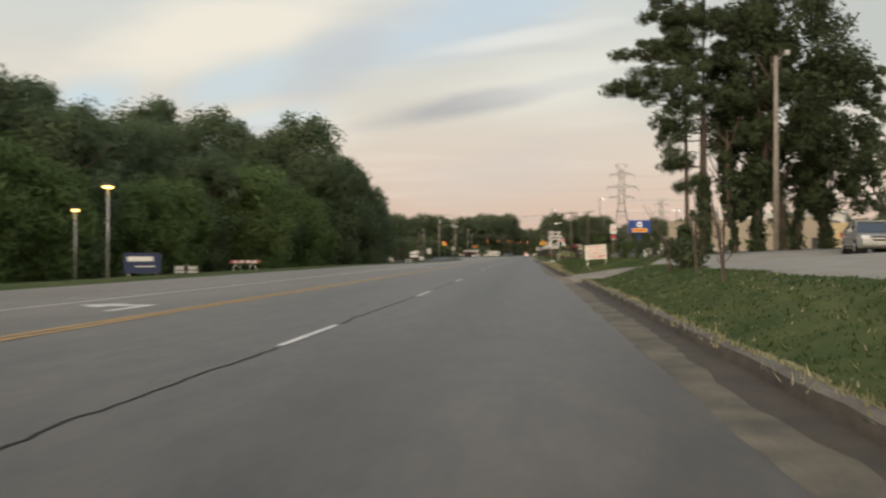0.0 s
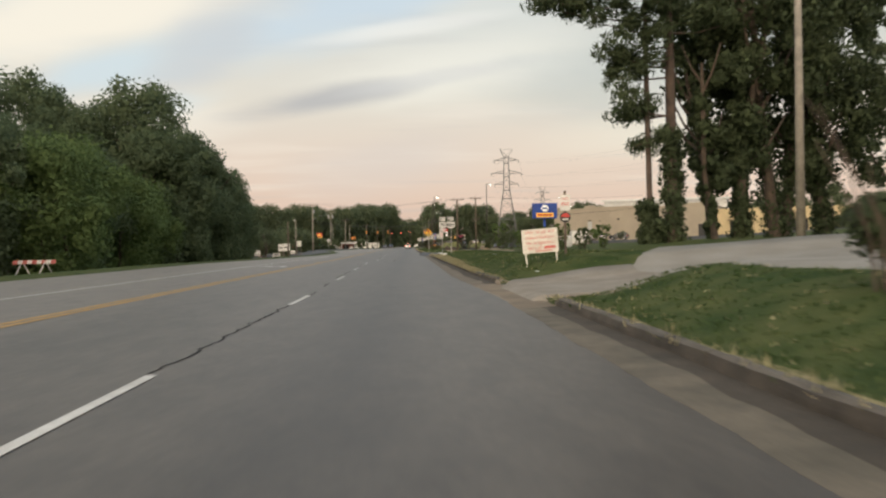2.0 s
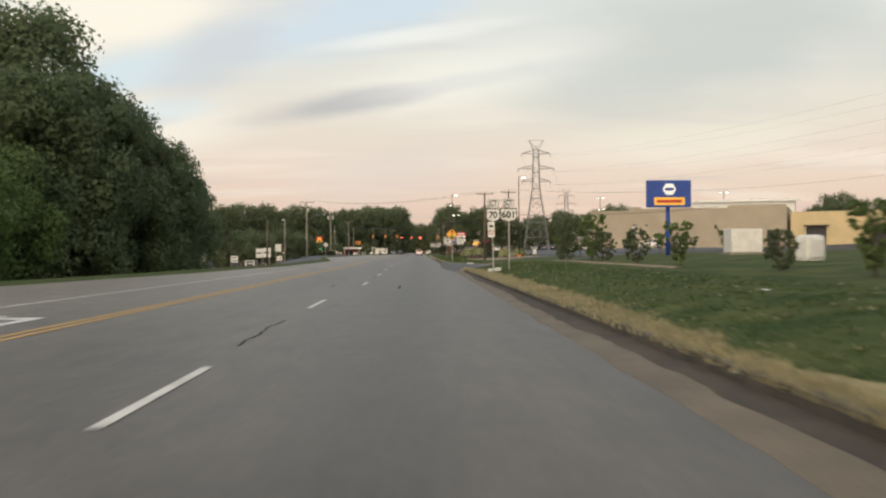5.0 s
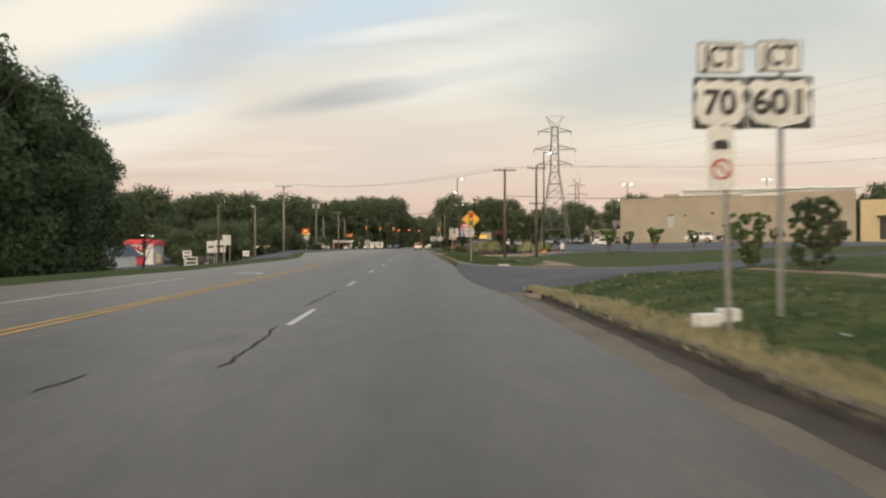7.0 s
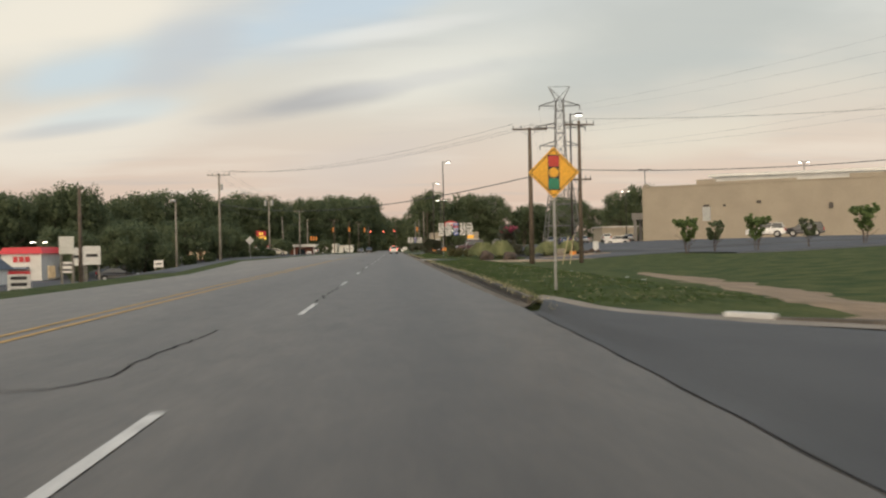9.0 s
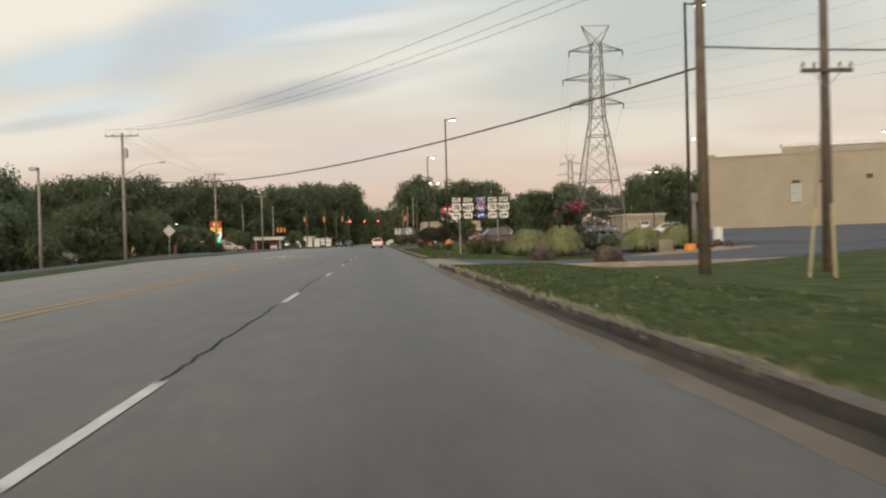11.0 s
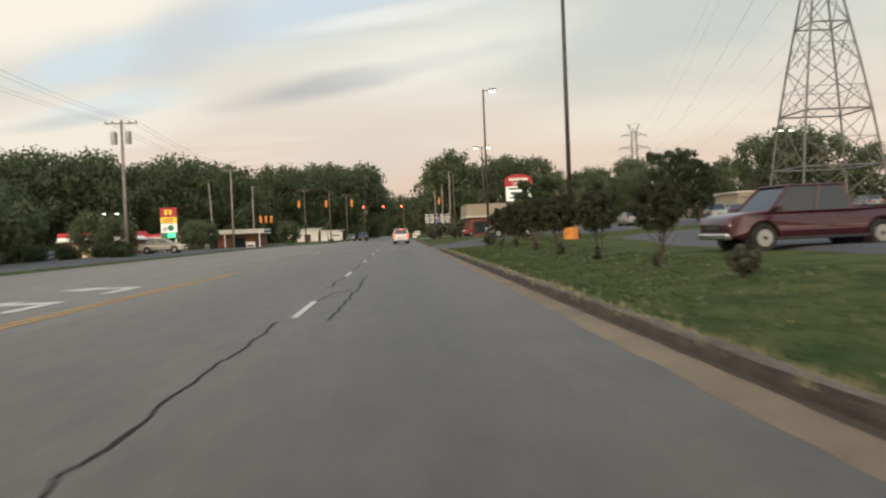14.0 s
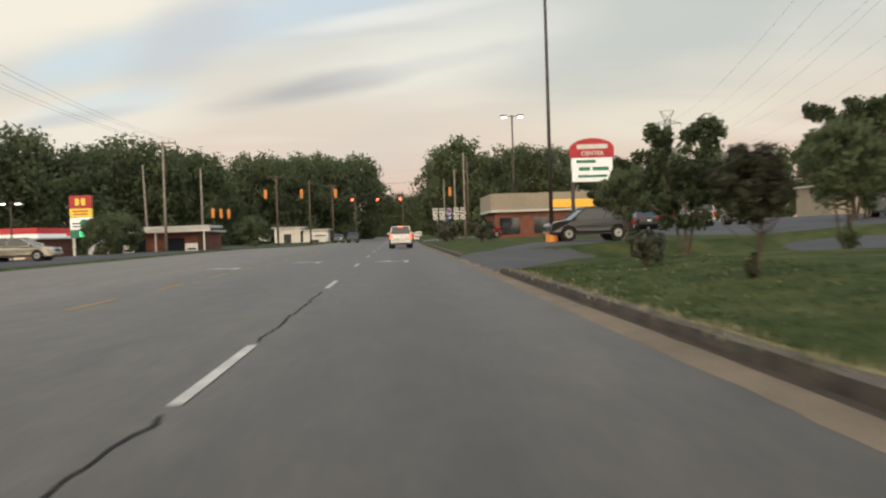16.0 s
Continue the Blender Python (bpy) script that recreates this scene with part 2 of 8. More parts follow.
def ribbon(line, width, z, name="ribbon"):
    """A flat strip along a line of (x, y) points."""
    v, f = [], []
    n = len(line)
    for i, (x, y) in enumerate(line):
        x0, y0 = line[max(0, i - 1)]
        x1, y1 = line[min(n - 1, i + 1)]
        d = Vector((x1 - x0, y1 - y0, 0)).normalized()
        w = (width(i / max(1, n - 1)) if callable(width) else width) / 2
        zz = z(x, y) if callable(z) else z
        v += [(x - d.y * w, y + d.x * w, zz), (x + d.y * w, y - d.x * w, zz)]
        if i:
            f.append((2 * i - 2, 2 * i - 1, 2 * i + 1, 2 * i))
    me = bpy.data.meshes.new(name)
    me.from_pydata(v, [], f)
    return me


def tube(pts, r, n=6, name="tube"):
    """A round line through points, as one mesh."""
    v, f = [], []
    P_ = [Vector(p) for p in pts]
    for i, p in enumerate(P_):
        d = (P_[min(i + 1, len(P_) - 1)] - P_[max(i - 1, 0)]).normalized()
        s = d.cross(Vector((0, 0, 1)))
        s = s.normalized() if s.length > 1e-3 else Vector((1, 0, 0))
        u = s.cross(d)
        rr = r(i / (len(P_) - 1)) if callable(r) else r
        for k in range(n):
            a = 2 * math.pi * k / n
            v.append(p + s * (math.cos(a) * rr) + u * (math.sin(a) * rr))
        if i:
            for k in range(n):
                k2 = (k + 1) % n
                f.append(((i - 1) * n + k, (i - 1) * n + k2, i * n + k2, i * n + k))
    f += [tuple(range(n)), tuple(range((len(P_) - 1) * n, len(P_) * n))]
    me = bpy.data.meshes.new(name)
    me.from_pydata([tuple(q) for q in v], [], f)
    for pl in me.polygons:
        pl.use_smooth = True
    return me


def sag(a, b, drop, n=14):
    a, b = Vector(a), Vector(b)
    return [tuple(a.lerp(b, i / n) - Vector((0, 0, 4 * drop * (i / n) * (1 - i / n)))) for i in range(n + 1)]


def text_part(body, size, material, parent, m, label="", width=0.0, bold=0.0, name="lettering"):
    """Raised lettering in the built-in font, upright, facing local -y."""
    cu = bpy.data.curves.new("lettering", "FONT")
    cu.body, cu.size, cu.align_x, cu.align_y, cu.extrude, cu.offset = body, size, "CENTER", "CENTER", 0.004, bold
    tmp = bpy.data.objects.new("tmp", cu)
    scene.collection.objects.link(tmp)
    bpy.context.view_layer.update()
    me = bpy.data.meshes.new_from_object(tmp.evaluated_get(bpy.context.evaluated_depsgraph_get()))
    bpy.data.objects.remove(tmp)
    bpy.data.curves.remove(cu)
    if width and me.vertices:
        xs = [v.co.x for v in me.vertices]
        k = width / (max(xs) - min(xs))
        for v in me.vertices:
            v.co.x *= k
    me.materials.clear()
    me.materials.append(material)
    ob = part(name, me, None, parent, label)
    ob.matrix_basis = m @ pose(0, 0, 0, 90, 0, 0)
    return ob


def interp(y, table):
    return float(np.interp(y, [r[0] for r in table], [r[1] for r in table]))


def ss(a, b, x):
    t = min(1.0, max(0.0, (x - a) / (b - a)))
    return t * t * (3 - 2 * t)


# ---- the lie of the land ----
EDGE = ((-60, 4.65), (38, 4.6), (50, 4.2), (104, 4.2), (112, 3.78), (117, 3.76), (123, 3.87), (129, 4.02), (135, 4.08), (145, 3.95), (300, 4.0))
KERB = ((-60, 5.38), (36, 5.28), (50, 5.0), (90, 4.8), (106, 4.72), (135, 4.25), (150, 4.4), (165, 4.3), (188, 4.22), (205, 4.40), (235, 4.36), (300, 4.30))
LEFT = ((-60, -13.0), (60, -13.2), (85, -13.5), (105, -11), (117, -10.3), (126, -9.3), (150, -9.3), (165, -9.6), (200, -14), (222, -17), (330, -16), (345, -9.5), (700, -9.5))
DRIVES = ((36.3, 41.9), (106.4, 132.5), (188.0, 201.0), (260.5, 273.0))


def edge(y):
    return interp(y, EDGE)


def kerb(y):
    return interp(y, KERB)


def left_edge(y):
    return interp(y, LEFT)


def in_drive(y, soft=1.5):
    return max(ss(a - soft, a + 0.3, y) * (1 - ss(b - 0.3, b + soft, y)) for a, b in DRIVES)


def land(x, y):
    """Height of the ground beside the road."""
    k = kerb(y)
    if x >= k:
        far = ss(104, 136, y)
        near = 1 - ss(34, 48, y)
        rise = 0.42 + 0.2 * near - 0.4 * far
        bank = 0.13 + rise * ss(k + 0.2, k + 3.0, x) + 0.45 * ss(k + 3, k + 13, x) * (1 - far) - 0.32 * far * (1 - ss(190, 215, y)) * ss(k + 3, k + 8, x)
        bank += 0.25 * ss(198, 225, y) * ss(k + 1, k + 5, x)
        bank += 0.3 * math.exp(-((x - 9.5) ** 2 + (y - 243.5) ** 2) / 9.0)
        bank += 0.3 * ss(42.8, 44.2, y) * (1 - ss(54, 64, y)) * ss(k + 0.3, k + 1.2, x)
        low = 0.02 + 1.05 * (1 - far) * ss(k - 0.6, k + 13, x) - 0.22 * far * ss(k + 0.5, k + 7, x)
        w = in_drive(y)
        up = far * (0.5 * ss(14, 25, x) + 0.75 * ss(24, 52, x)) + (1 - far) * 2.0 * ss(22, 70, x)
        return bank * (1 - w) + low * w + up
    le = left_edge(y)
    if x <= le:
        d = le - x
        sink = max(2.0 * ss(165, 205, y) * (1 - ss(-50, -25, x)), 2.2 * ss(128, 150, y) * (1 - ss(232, 258, y)) * ss(1.5, 16, d))
        return 0.02 - 0.7 * ss(2, 14, d) * (1 - ss(120, 165, y)) + 0.1 * ss(165, 200, y) - sink
    return -0.06


def sheet(xs, ys, z, material, name, label, category="ground"):
    """A grid laid over the land; xs may be a function of y."""
    v, f = [], []
    nx = len(xs(ys[0])) if callable(xs) else len(xs)
    for y in ys:
        for x in (xs(y) if callable(xs) else xs):
            v.append((x, y, z(x, y) if callable(z) else z))
    for j in range(len(ys) - 1):
        for i in range(nx - 1):
            a = j * nx + i
            f.append((a, a + 1, a + nx + 1, a + nx))
    me = bpy.data.meshes.new(name)
    me.from_pydata(v, [], f)
    for p in me.polygons:
        p.use_smooth = True
    me.materials.append(material)
    return tagged(new(name, me), label, category, kind="structure")


def span(a, b, step):
    n = max(1, round((b - a) / step))
    return [a + (b - a) * i / n for i in range(n + 1)]


GRASS = mat("grass", (0.034, 0.056, 0.017), (0.088, 0.098, 0.036), rough=0.95, scale=0.9, fine=22, bump=0.8, spread=0.32, spec=0.1)
ASPHALT = mat("asphalt", (0.062, 0.0525, 0.0415), (0.098, 0.083, 0.066), rough=0.5, scale=0.55, fine=55, bump=0.12, spread=0.6, spec=0.5, stretch=0.09)
ASPHALT_DARK = mat("asphalt_dark", (0.062, 0.062, 0.063), (0.088, 0.087, 0.086), rough=0.75, scale=0.3, fine=50, bump=0.25, spec=0.3)
ASPHALT_LOT = mat("asphalt_lot", (0.066, 0.068, 0.073), (0.092, 0.094, 0.10), rough=0.85, scale=0.2, fine=50, bump=0.2, spec=0.3)
CONCRETE = mat("concrete", (0.27, 0.24, 0.20), (0.20, 0.17, 0.135), rough=0.9, scale=1.2, fine=30, bump=0.3)
GUTTER = mat("gutter_concrete", (0.172, 0.139, 0.100), (0.098, 0.080, 0.058), rough=0.9, scale=0.9, fine=30, bump=0.35, spread=0.5)
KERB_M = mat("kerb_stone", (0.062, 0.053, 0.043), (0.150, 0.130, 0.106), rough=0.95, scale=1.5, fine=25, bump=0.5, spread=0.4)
# shade of the upright kerb face, painted in as a darker stone colour
KERB_FACE = mat("kerb_face_shaded", (0.034, 0.030, 0.026), (0.085, 0.072, 0.058), rough=0.95, scale=2.2, fine=25, bump=0.5, spread=0.4)
GUTTER_TAN = mat("gutter_concrete_sandy", (0.235, 0.180, 0.122), (0.125, 0.098, 0.069), rough=0.9, scale=1.1, fine=30, bump=0.4, spread=0.5)
GUTTER_DIRT = mat("gutter_concrete_dirty", (0.150, 0.124, 0.090), (0.066, 0.058, 0.041), rough=0.9, scale=1.6, fine=24, bump=0.5, spread=0.35)
GRAVEL = mat("gravel", (0.275, 0.258, 0.228), (0.215, 0.198, 0.170), rough=0.95, scale=0.8, fine=45, bump=0.5)
DIRT = mat("dirt", (0.28, 0.20, 0.13), (0.18, 0.13, 0.08), rough=0.95, scale=1.5, fine=25, bump=0.5)
TAR = mat("tar", (0.020, 0.0195, 0.019), (0.036, 0.034, 0.032), rough=0.9, scale=3, fine=40, bump=0.2, spec=0.15)
PAINT_W = mat("road_paint_white", (0.62, 0.60, 0.56), (0.45, 0.43, 0.40), rough=0.7, scale=2.5, fine=25, bump=0.2)
PAINT_Y = mat("road_paint_yellow", (0.50, 0.29, 0.07), (0.38, 0.23, 0.07), rough=0.7, scale=2.0, fine=25, bump=0.2)

OFF_R = [0.14, 0.3, 0.6, 1.0, 1.5, 2.1, 2.8, 3.6, 4.6, 6, 8, 10.5, 14, 19, 26, 36, 50, 75, 120, 220, 500, 1400]
# lane wear: oil-darkened lane centres, paler turn lanes
_n, _l = ASPHALT.node_tree.nodes, ASPHALT.node_tree.links
_hs = next(q for q in _n if q.bl_idname == "ShaderNodeHueSaturation")
_src = _hs.inputs["Value"].links[0].from_socket
_tc, _sx = _n.new("ShaderNodeTexCoord"), _n.new("ShaderNodeSeparateXYZ")
_l.new(_tc.outputs["Object"], _sx.inputs[0])
_wear = _n.new("ShaderNodeValToRGB")
_x01 = _n.new("ShaderNodeMapRange")
_x01.inputs[1].default_value, _x01.inputs[2].default_value = -12.0, 6.0
_l.new(_sx.outputs["X"], _x01.inputs[0])
_l.new(_x01.outputs[0], _wear.inputs[0])
_wear.color_ramp.interpolation = "EASE"
_els = _wear.color_ramp.elements
_els[0].position, _els[0].color = 0.0, (1.0, 1.0, 1.0, 1)
_els[1].position, _els[1].color = 1.0, (0.50, 0.50, 0.50, 1)
for _x, _w in ((-9.0, 1.0), (-6.8, 0.92), (-4.2, 0.74), (-2.0, 0.56), (-0.4, 0.58), (0.9, 0.50), (2.0, 0.36), (3.1, 0.50), (4.2, 0.46)):
    _e = _els.new((_x + 12) / 18)
    _e.color = (_w, _w, _w, 1)
_mu = _n.new("ShaderNodeMath")
_mu.operation = "MULTIPLY"
_l.new(_src, _mu.inputs[0])
_l.new(_wear.outputs[0], _mu.inputs[1])
_m2 = _n.new("ShaderNodeMath")
_m2.operation = "MULTIPLY"
_m2.inputs[1].default_value = 2.05
_l.new(_mu.outputs[0], _m2.inputs[0])
# mottled patching and drips
_mp = _n.new("ShaderNodeMapping")
_mp.inputs["Scale"].default_value = (1, 0.3, 1)
_l.new(_tc.outputs["Object"], _mp.inputs[0])
_last = _m2.outputs[0]
for _sc, _lo, _hi, _a, _b in ((2.6, 0.35, 0.65, 0.84, 1.14), (11.0, 0.3, 0.7, 0.86, 1.14), (1.1, 0.62, 0.74, 1.0, 0.72)):
    _nz, _mr, _mm = _n.new("ShaderNodeTexNoise"), _n.new("ShaderNodeMapRange"), _n.new("ShaderNodeMath")
    _nz.inputs["Scale"].default_value, _nz.inputs["Detail"].default_value = _sc, 5
    _l.new(_mp.outputs[0], _nz.inputs["Vector"])
    _l.new(_nz.outputs["Fac"], _mr.inputs[0])
    for _i, _v in enumerate((_lo, _hi, _a, _b)):
        _mr.inputs[1 + _i].default_value = _v
    _mm.operation = "MULTIPLY"
    _l.new(_last, _mm.inputs[0])
    _l.new(_mr.outputs[0], _mm.inputs[1])
    _last = _mm.outputs[0]
_l.new(_last, _hs.inputs["Value"])
OFF_L = [1400, 500, 220, 120, 75, 50, 36, 26, 19, 14, 10, 7, 4.5, 3, 2, 1.2, 0.6, 0.2]
YS = [-900, -300, -120] + span(-60, 300, 1.5) + span(300, 420, 6)[1:] + [450, 500, 600, 800, 1200, 2500]


def ground_xs(y):
    k, le = kerb(y), left_edge(y)
    return [le - o for o in OFF_L] + [le + 0.3, (le + k) / 2, k - 0.004] + [k + o for o in OFF_R]


ground = sheet(ground_xs, YS, land, GRASS, "ground", "mown green grass ground with dry patches beside the road", "grass")
road_ys = span(-60, 420, 3) + [460, 520, 600, 700]
road = sheet(lambda y: [left_edge(y) + (edge(y) - left_edge(y)) * i / 8 for i in range(9)], road_ys, 0.0, ASPHALT, "road", "worn grey asphalt multi-lane road with sealed cracks", "road")

# concrete gutter, in poured lengths


def gutter_run(y0, y1, material, name="gutter"):
    ys = span(y0, y1, 0.3)
    me = bpy.data.meshes.new(name)
    v, f = [], []
    for i, y in enumerate(ys):
        v += [(edge(y) - 0.03 + 0.05 * noise.noise(Vector((y * 0.7, 2, 0))) + 0.035 * noise.noise(Vector((y * 2.9, 6, 0))), y, 0.001), (kerb(y) + 0.02, y, 0.03)]
        if i:
            f.append((2 * i - 2, 2 * i - 1, 2 * i + 1, 2 * i))
    me.from_pydata(v, [], f)
    me.materials.append(material)
    return tagged(new(name, me), "dusty tan concrete gutter pan along the kerb", "gutter", kind="structure")


def kerb_piece(y0, y1):
    """One worn length of kerb, uneven along its top."""
    v, f = [], []
    ys = span(y0, y1, 0.5)
    prof = ((0.0, -0.05), (0.01, 0.09), (0.03, 0.16), (0.08, 0.178), (0.17, 0.172), (0.18, -0.05))
    for y in ys:
        for px, pz in prof:
            w = noise.noise(Vector((px * 9, y * 1.3, pz * 7)))
            v.append((kerb(y) + px + 0.018 * w, y, pz + (0.02 * w if pz > 0 else 0)))
    n = len(prof)
    for j in range(len(ys) - 1):
        for i in range(n - 1):
            a = j * n + i
            f.append((a, a + 1, a + n + 1, a + n))
    f += [tuple(range(n)), tuple(reversed(range((len(ys) - 1) * n, len(ys) * n)))]
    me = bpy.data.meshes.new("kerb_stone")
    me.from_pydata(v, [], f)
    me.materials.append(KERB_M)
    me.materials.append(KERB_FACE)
    # the two front faces take the painted shade, the top keeps the plain stone
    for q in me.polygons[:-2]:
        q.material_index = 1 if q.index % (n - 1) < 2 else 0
    return me


def kerb_run(y0, y1):
    k = thing("kerb", "dirt-stained concrete kerb with a painted shade-dark face and grass growing over it", "kerb", kind="structure")
    y = y0
    while y < y1 - 0.2:
        e = min(y + 3.04, y1)
        part("kerb_stone", kerb_piece(y + 0.012, e - 0.012), None, k)
        y = e
    return k


lanes = ((-55, 34.6), (43.3, 103.9), (135.2, 176.0), (177.3, 179.4), (181.6, 188.0), (201.0, 259.8), (274.0, 335.0))
for a_, b_ in lanes:
    kerb_run(a_, b_)
gutter_run(-60, 34.5, GUTTER_DIRT)
gutter_run(34.5, 43.4, GUTTER_TAN)
gutter_run(43.4, 106, GUTTER)
gutter_run(134.6, 200, GUTTER)
gutter_run(200, 340, GUTTER_TAN)


def quad(x0, x1, y0, y1, z=0.008):
    me = bpy.data.meshes.new("marking")
    me.from_pydata([(x0, y0, z), (x1, y0, z), (x1, y1, z), (x0, y1, z)], [], [(0, 1, 2, 3)])
    return me


LANE = ((0, 0.12), (27, 0.24), (39, 0.18), (50, 0.06), (62, -0.15), (75, -0.3), (87, 0.1), (99, -0.03), (110, -0.16), (123, -0.2), (136, -0.14), (172, -0.1), (184, 0.0), (210, 0.05), (247, 0.09))


def lane(y):
    return interp(y, LANE)


# lane markings, each painted piece a part of the road
PERIOD = 12.192
for k_ in range(-4, 30):
    y_ = PERIOD * k_
    part("lane_dash", quad(lane(y_) - 0.055, lane(y_) + 0.055, y_, y_ + 3.05), PAINT_W, road, "worn white lane dash")
YEL = ((-60, -3.62), (125, -3.75), (150, -4.2), (200, -4.75), (225, -4.5), (255, -4.0), (330, -3.8))
YEL2 = ((-60, -3.86), (100, -4.0), (125, -4.1), (150, -4.7), (200, -5.0), (225, -4.75), (255, -4.25), (330, -4.05))
for tab, lab in ((YEL, "double yellow centre line"), (YEL2, "double yellow centre line")):
    part("centre_line", ribbon([(interp(y, tab), y) for y in span(-60, 238, 4)], 0.12, 0.008), PAINT_Y, road, lab)
for y_ in span(242, 300, 5.5):
    part("centre_line", ribbon([(interp(y_, YEL), y_), (interp(y_ + 2.4, YEL), y_ + 2.4)], 0.12, 0.008), PAINT_Y, road, "faded broken yellow line")
part("edge_line", ribbon([(-7.35 + 0.55 * ss(60, 115, y), y) for y in span(-60, 116, 4)], 0.13, 0.008), PAINT_W, road, "white turn lane line")
ARROW = [(-0.1, -1.3), (0.1, -1.3), (0.1, 0.0), (0.65, 0.0), (0.65, -0.4), (1.35, 0.22), (0.65, 0.84), (0.65, 0.44), (-0.1, 0.44)]


def turn_arrow(x, y, flip=-1, s=1.0):
    me = bpy.data.meshes.new("turn_arrow")
    me.from_pydata([(x + flip * u * s, y + v * s, 0.009) for u, v in ARROW], [], [tuple(range(len(ARROW)))])
    part("turn_arrow", me, PAINT_W, road, "white painted turn arrow")


for x_, y_, s_ in ((-5.12, 19.4, 1.2), (-5.0, 70.4, 1.2), (-4.95, 121.4, 1.0), (-6.0, 225.0, 1.6), (-5.85, 230.2, 1.6), (2.0, 272.5, 1.0), (-1.8, 275.0, 1.0), (-4.5, 270.4, 1.0)):
    turn_arrow(x_, y_, s=s_)

# ---- drives, side street and lots ----
def lay(x0, x1, y0, y1, lift, material, name, label, step=1.5, sink=("far",), fine="near"):
    """A paved patch that follows the land; x0 and x1 may be functions of y."""
    fx0, fx1 = (x0 if callable(x0) else lambda y: x0), (x1 if callable(x1) else lambda y: x1)
    def xs(y):
        a, b = fx0(y), fx1(y)
        g = [0, 0.01, 0.03, 0.06, 0.1, 0.16, 0.24, 0.34, 0.46, 0.6, 0.78, 1]
        if fine == "far":
            g = [1 - q for q in reversed(g)]
        return [a + (b - a) * q for q in g]
    ys = [y0, y0 + 0.12] + span(y0, y1, step)[1:-1] + [y1 - 0.12, y1]
    def z(x, y):
        sunk = y in (y0, y1) or ("far" in sink and x >= fx1(y) - 1e-6) or ("near" in sink and x <= fx0(y) + 1e-6)
        if left_edge(y) < x < kerb(y) - 0.05 and not sunk:
            return 0.003
        return land(x, y) + (-0.08 if sunk else lift)
    return sheet(xs, ys, z, material, name, label, "paving")


lay(lambda y: edge(y) - 0.01, lambda y: 9.0 + 0.2 * math.sin(y * 1.3), 36.0, 42.7, 0.085, CONCRETE, "drive_apron", "tan concrete drive apron crossing the verge", 0.75, ())
lay(lambda y: 8.3 + 0.25 * math.sin(y * 0.9) + 0.15 * math.sin(y * 2.3) + 0.5 * max(0, y - 42.4), 62, -12.0, 44.4, 0.07, GRAVEL, "gravel_drive", "pale gravel drive and parking strip", 1.0, ("near", "far"))
FLARE = ((105.4, 4.7), (107.2, 5.9), (108.0, 8.7), (108.8, 12), (110, 30), (111, 120), (112, 120), (116, 40), (118, 26), (121.5, 16), (125, 12.6), (127, 10.3), (128.6, 8.2), (129.6, 7.0), (130.5, 6.2), (131.6, 5.3), (133, 4.5), (135.4, 4.0))
lay(lambda y: edge(y) - 0.005, lambda y: interp(y, FLARE) + 0.4, 105.5, 133.8, 0.075, ASPHALT_DARK, "side_street", "dark newer asphalt side street", 1.0)
APRON = ((188, 6.6), (190.5, 6.3), (194, 5.7), (201, 5.2))
lay(lambda y: edge(y) - 0.01, lambda y: interp(y, APRON) + 0.02, 188, 201, 0.065, CONCRETE, "drive_apron", "pale concrete drive apron", 1.5, ())
lay(lambda y: interp(y, APRON) - 0.25, 60, 188.4, 200.6, 0.052, ASPHALT_LOT, "shop_drive", "blue-grey asphalt drive into the shop car park")
lay(lambda y: edge(y) - 0.01 if y < 273.5 else 4.2 + (y - 273.5) * 0.55, lambda y: min(17.6, 4.55 + max(0, y - 259.9) * 0.42 + 0.05), 260.0, 290, 0.05, ASPHALT_DARK, "shop_drive", "dark asphalt drive into the car park")
LOT = ((200, 14.5), (212, 11.3), (236, 11.0), (246, 12.2), (258, 15.0), (272, 17.5), (330, 17.5))
lay(lambda y: interp(y, LOT), 150, 200.7, 330, 0.08, ASPHALT_LOT, "car_park", "broad blue-grey asphalt shop car park", 3, ("near", "far"))
lay(26, 150, 176, 200.7, 0.08, ASPHALT_LOT, "car_park", "blue-grey asphalt car park before the shop", 4)
lay(-90, lambda y: left_edge(y) - 0.02 - 0.7 * (1 - ss(222, 228, y)), 168, 345, 0.05, ASPHALT_LOT, "restaurant_lot", "grey asphalt lots of the restaurants", 4, fine="far")
# joining cross street at the lights
lay(lambda y: edge(y) - 0.005, 140, 336, 350, 0.05, ASPHALT, "cross_street", "grey asphalt cross street at the traffic lights", 4)

# ---- trees ----
BARK = mat("bark", (0.10, 0.075, 0.055), (0.06, 0.045, 0.035), rough=0.95, scale=4, fine=18, bump=0.6)
BARK_PINE = mat("bark_pine", (0.10, 0.07, 0.055), (0.055, 0.042, 0.034), rough=0.95, scale=3, fine=14, bump=0.7)
LEAF = mat("leaf", (0.122, 0.150, 0.086), (0.152, 0.182, 0.100), rough=0.85, scale=0.25, fine=4, bump=0, random_tint=0.14, island=True, spec=0.1, leafy=0.5)
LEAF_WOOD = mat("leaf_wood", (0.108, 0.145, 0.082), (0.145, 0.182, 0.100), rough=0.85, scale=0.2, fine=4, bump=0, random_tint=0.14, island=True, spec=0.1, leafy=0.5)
LEAF_LIGHT = mat("leaf_light", (0.145, 0.200, 0.072), (0.105, 0.155, 0.056), rough=0.85, scale=0.25, fine=4, bump=0, random_tint=0.18, island=True, spec=0.25, leafy=0.4)
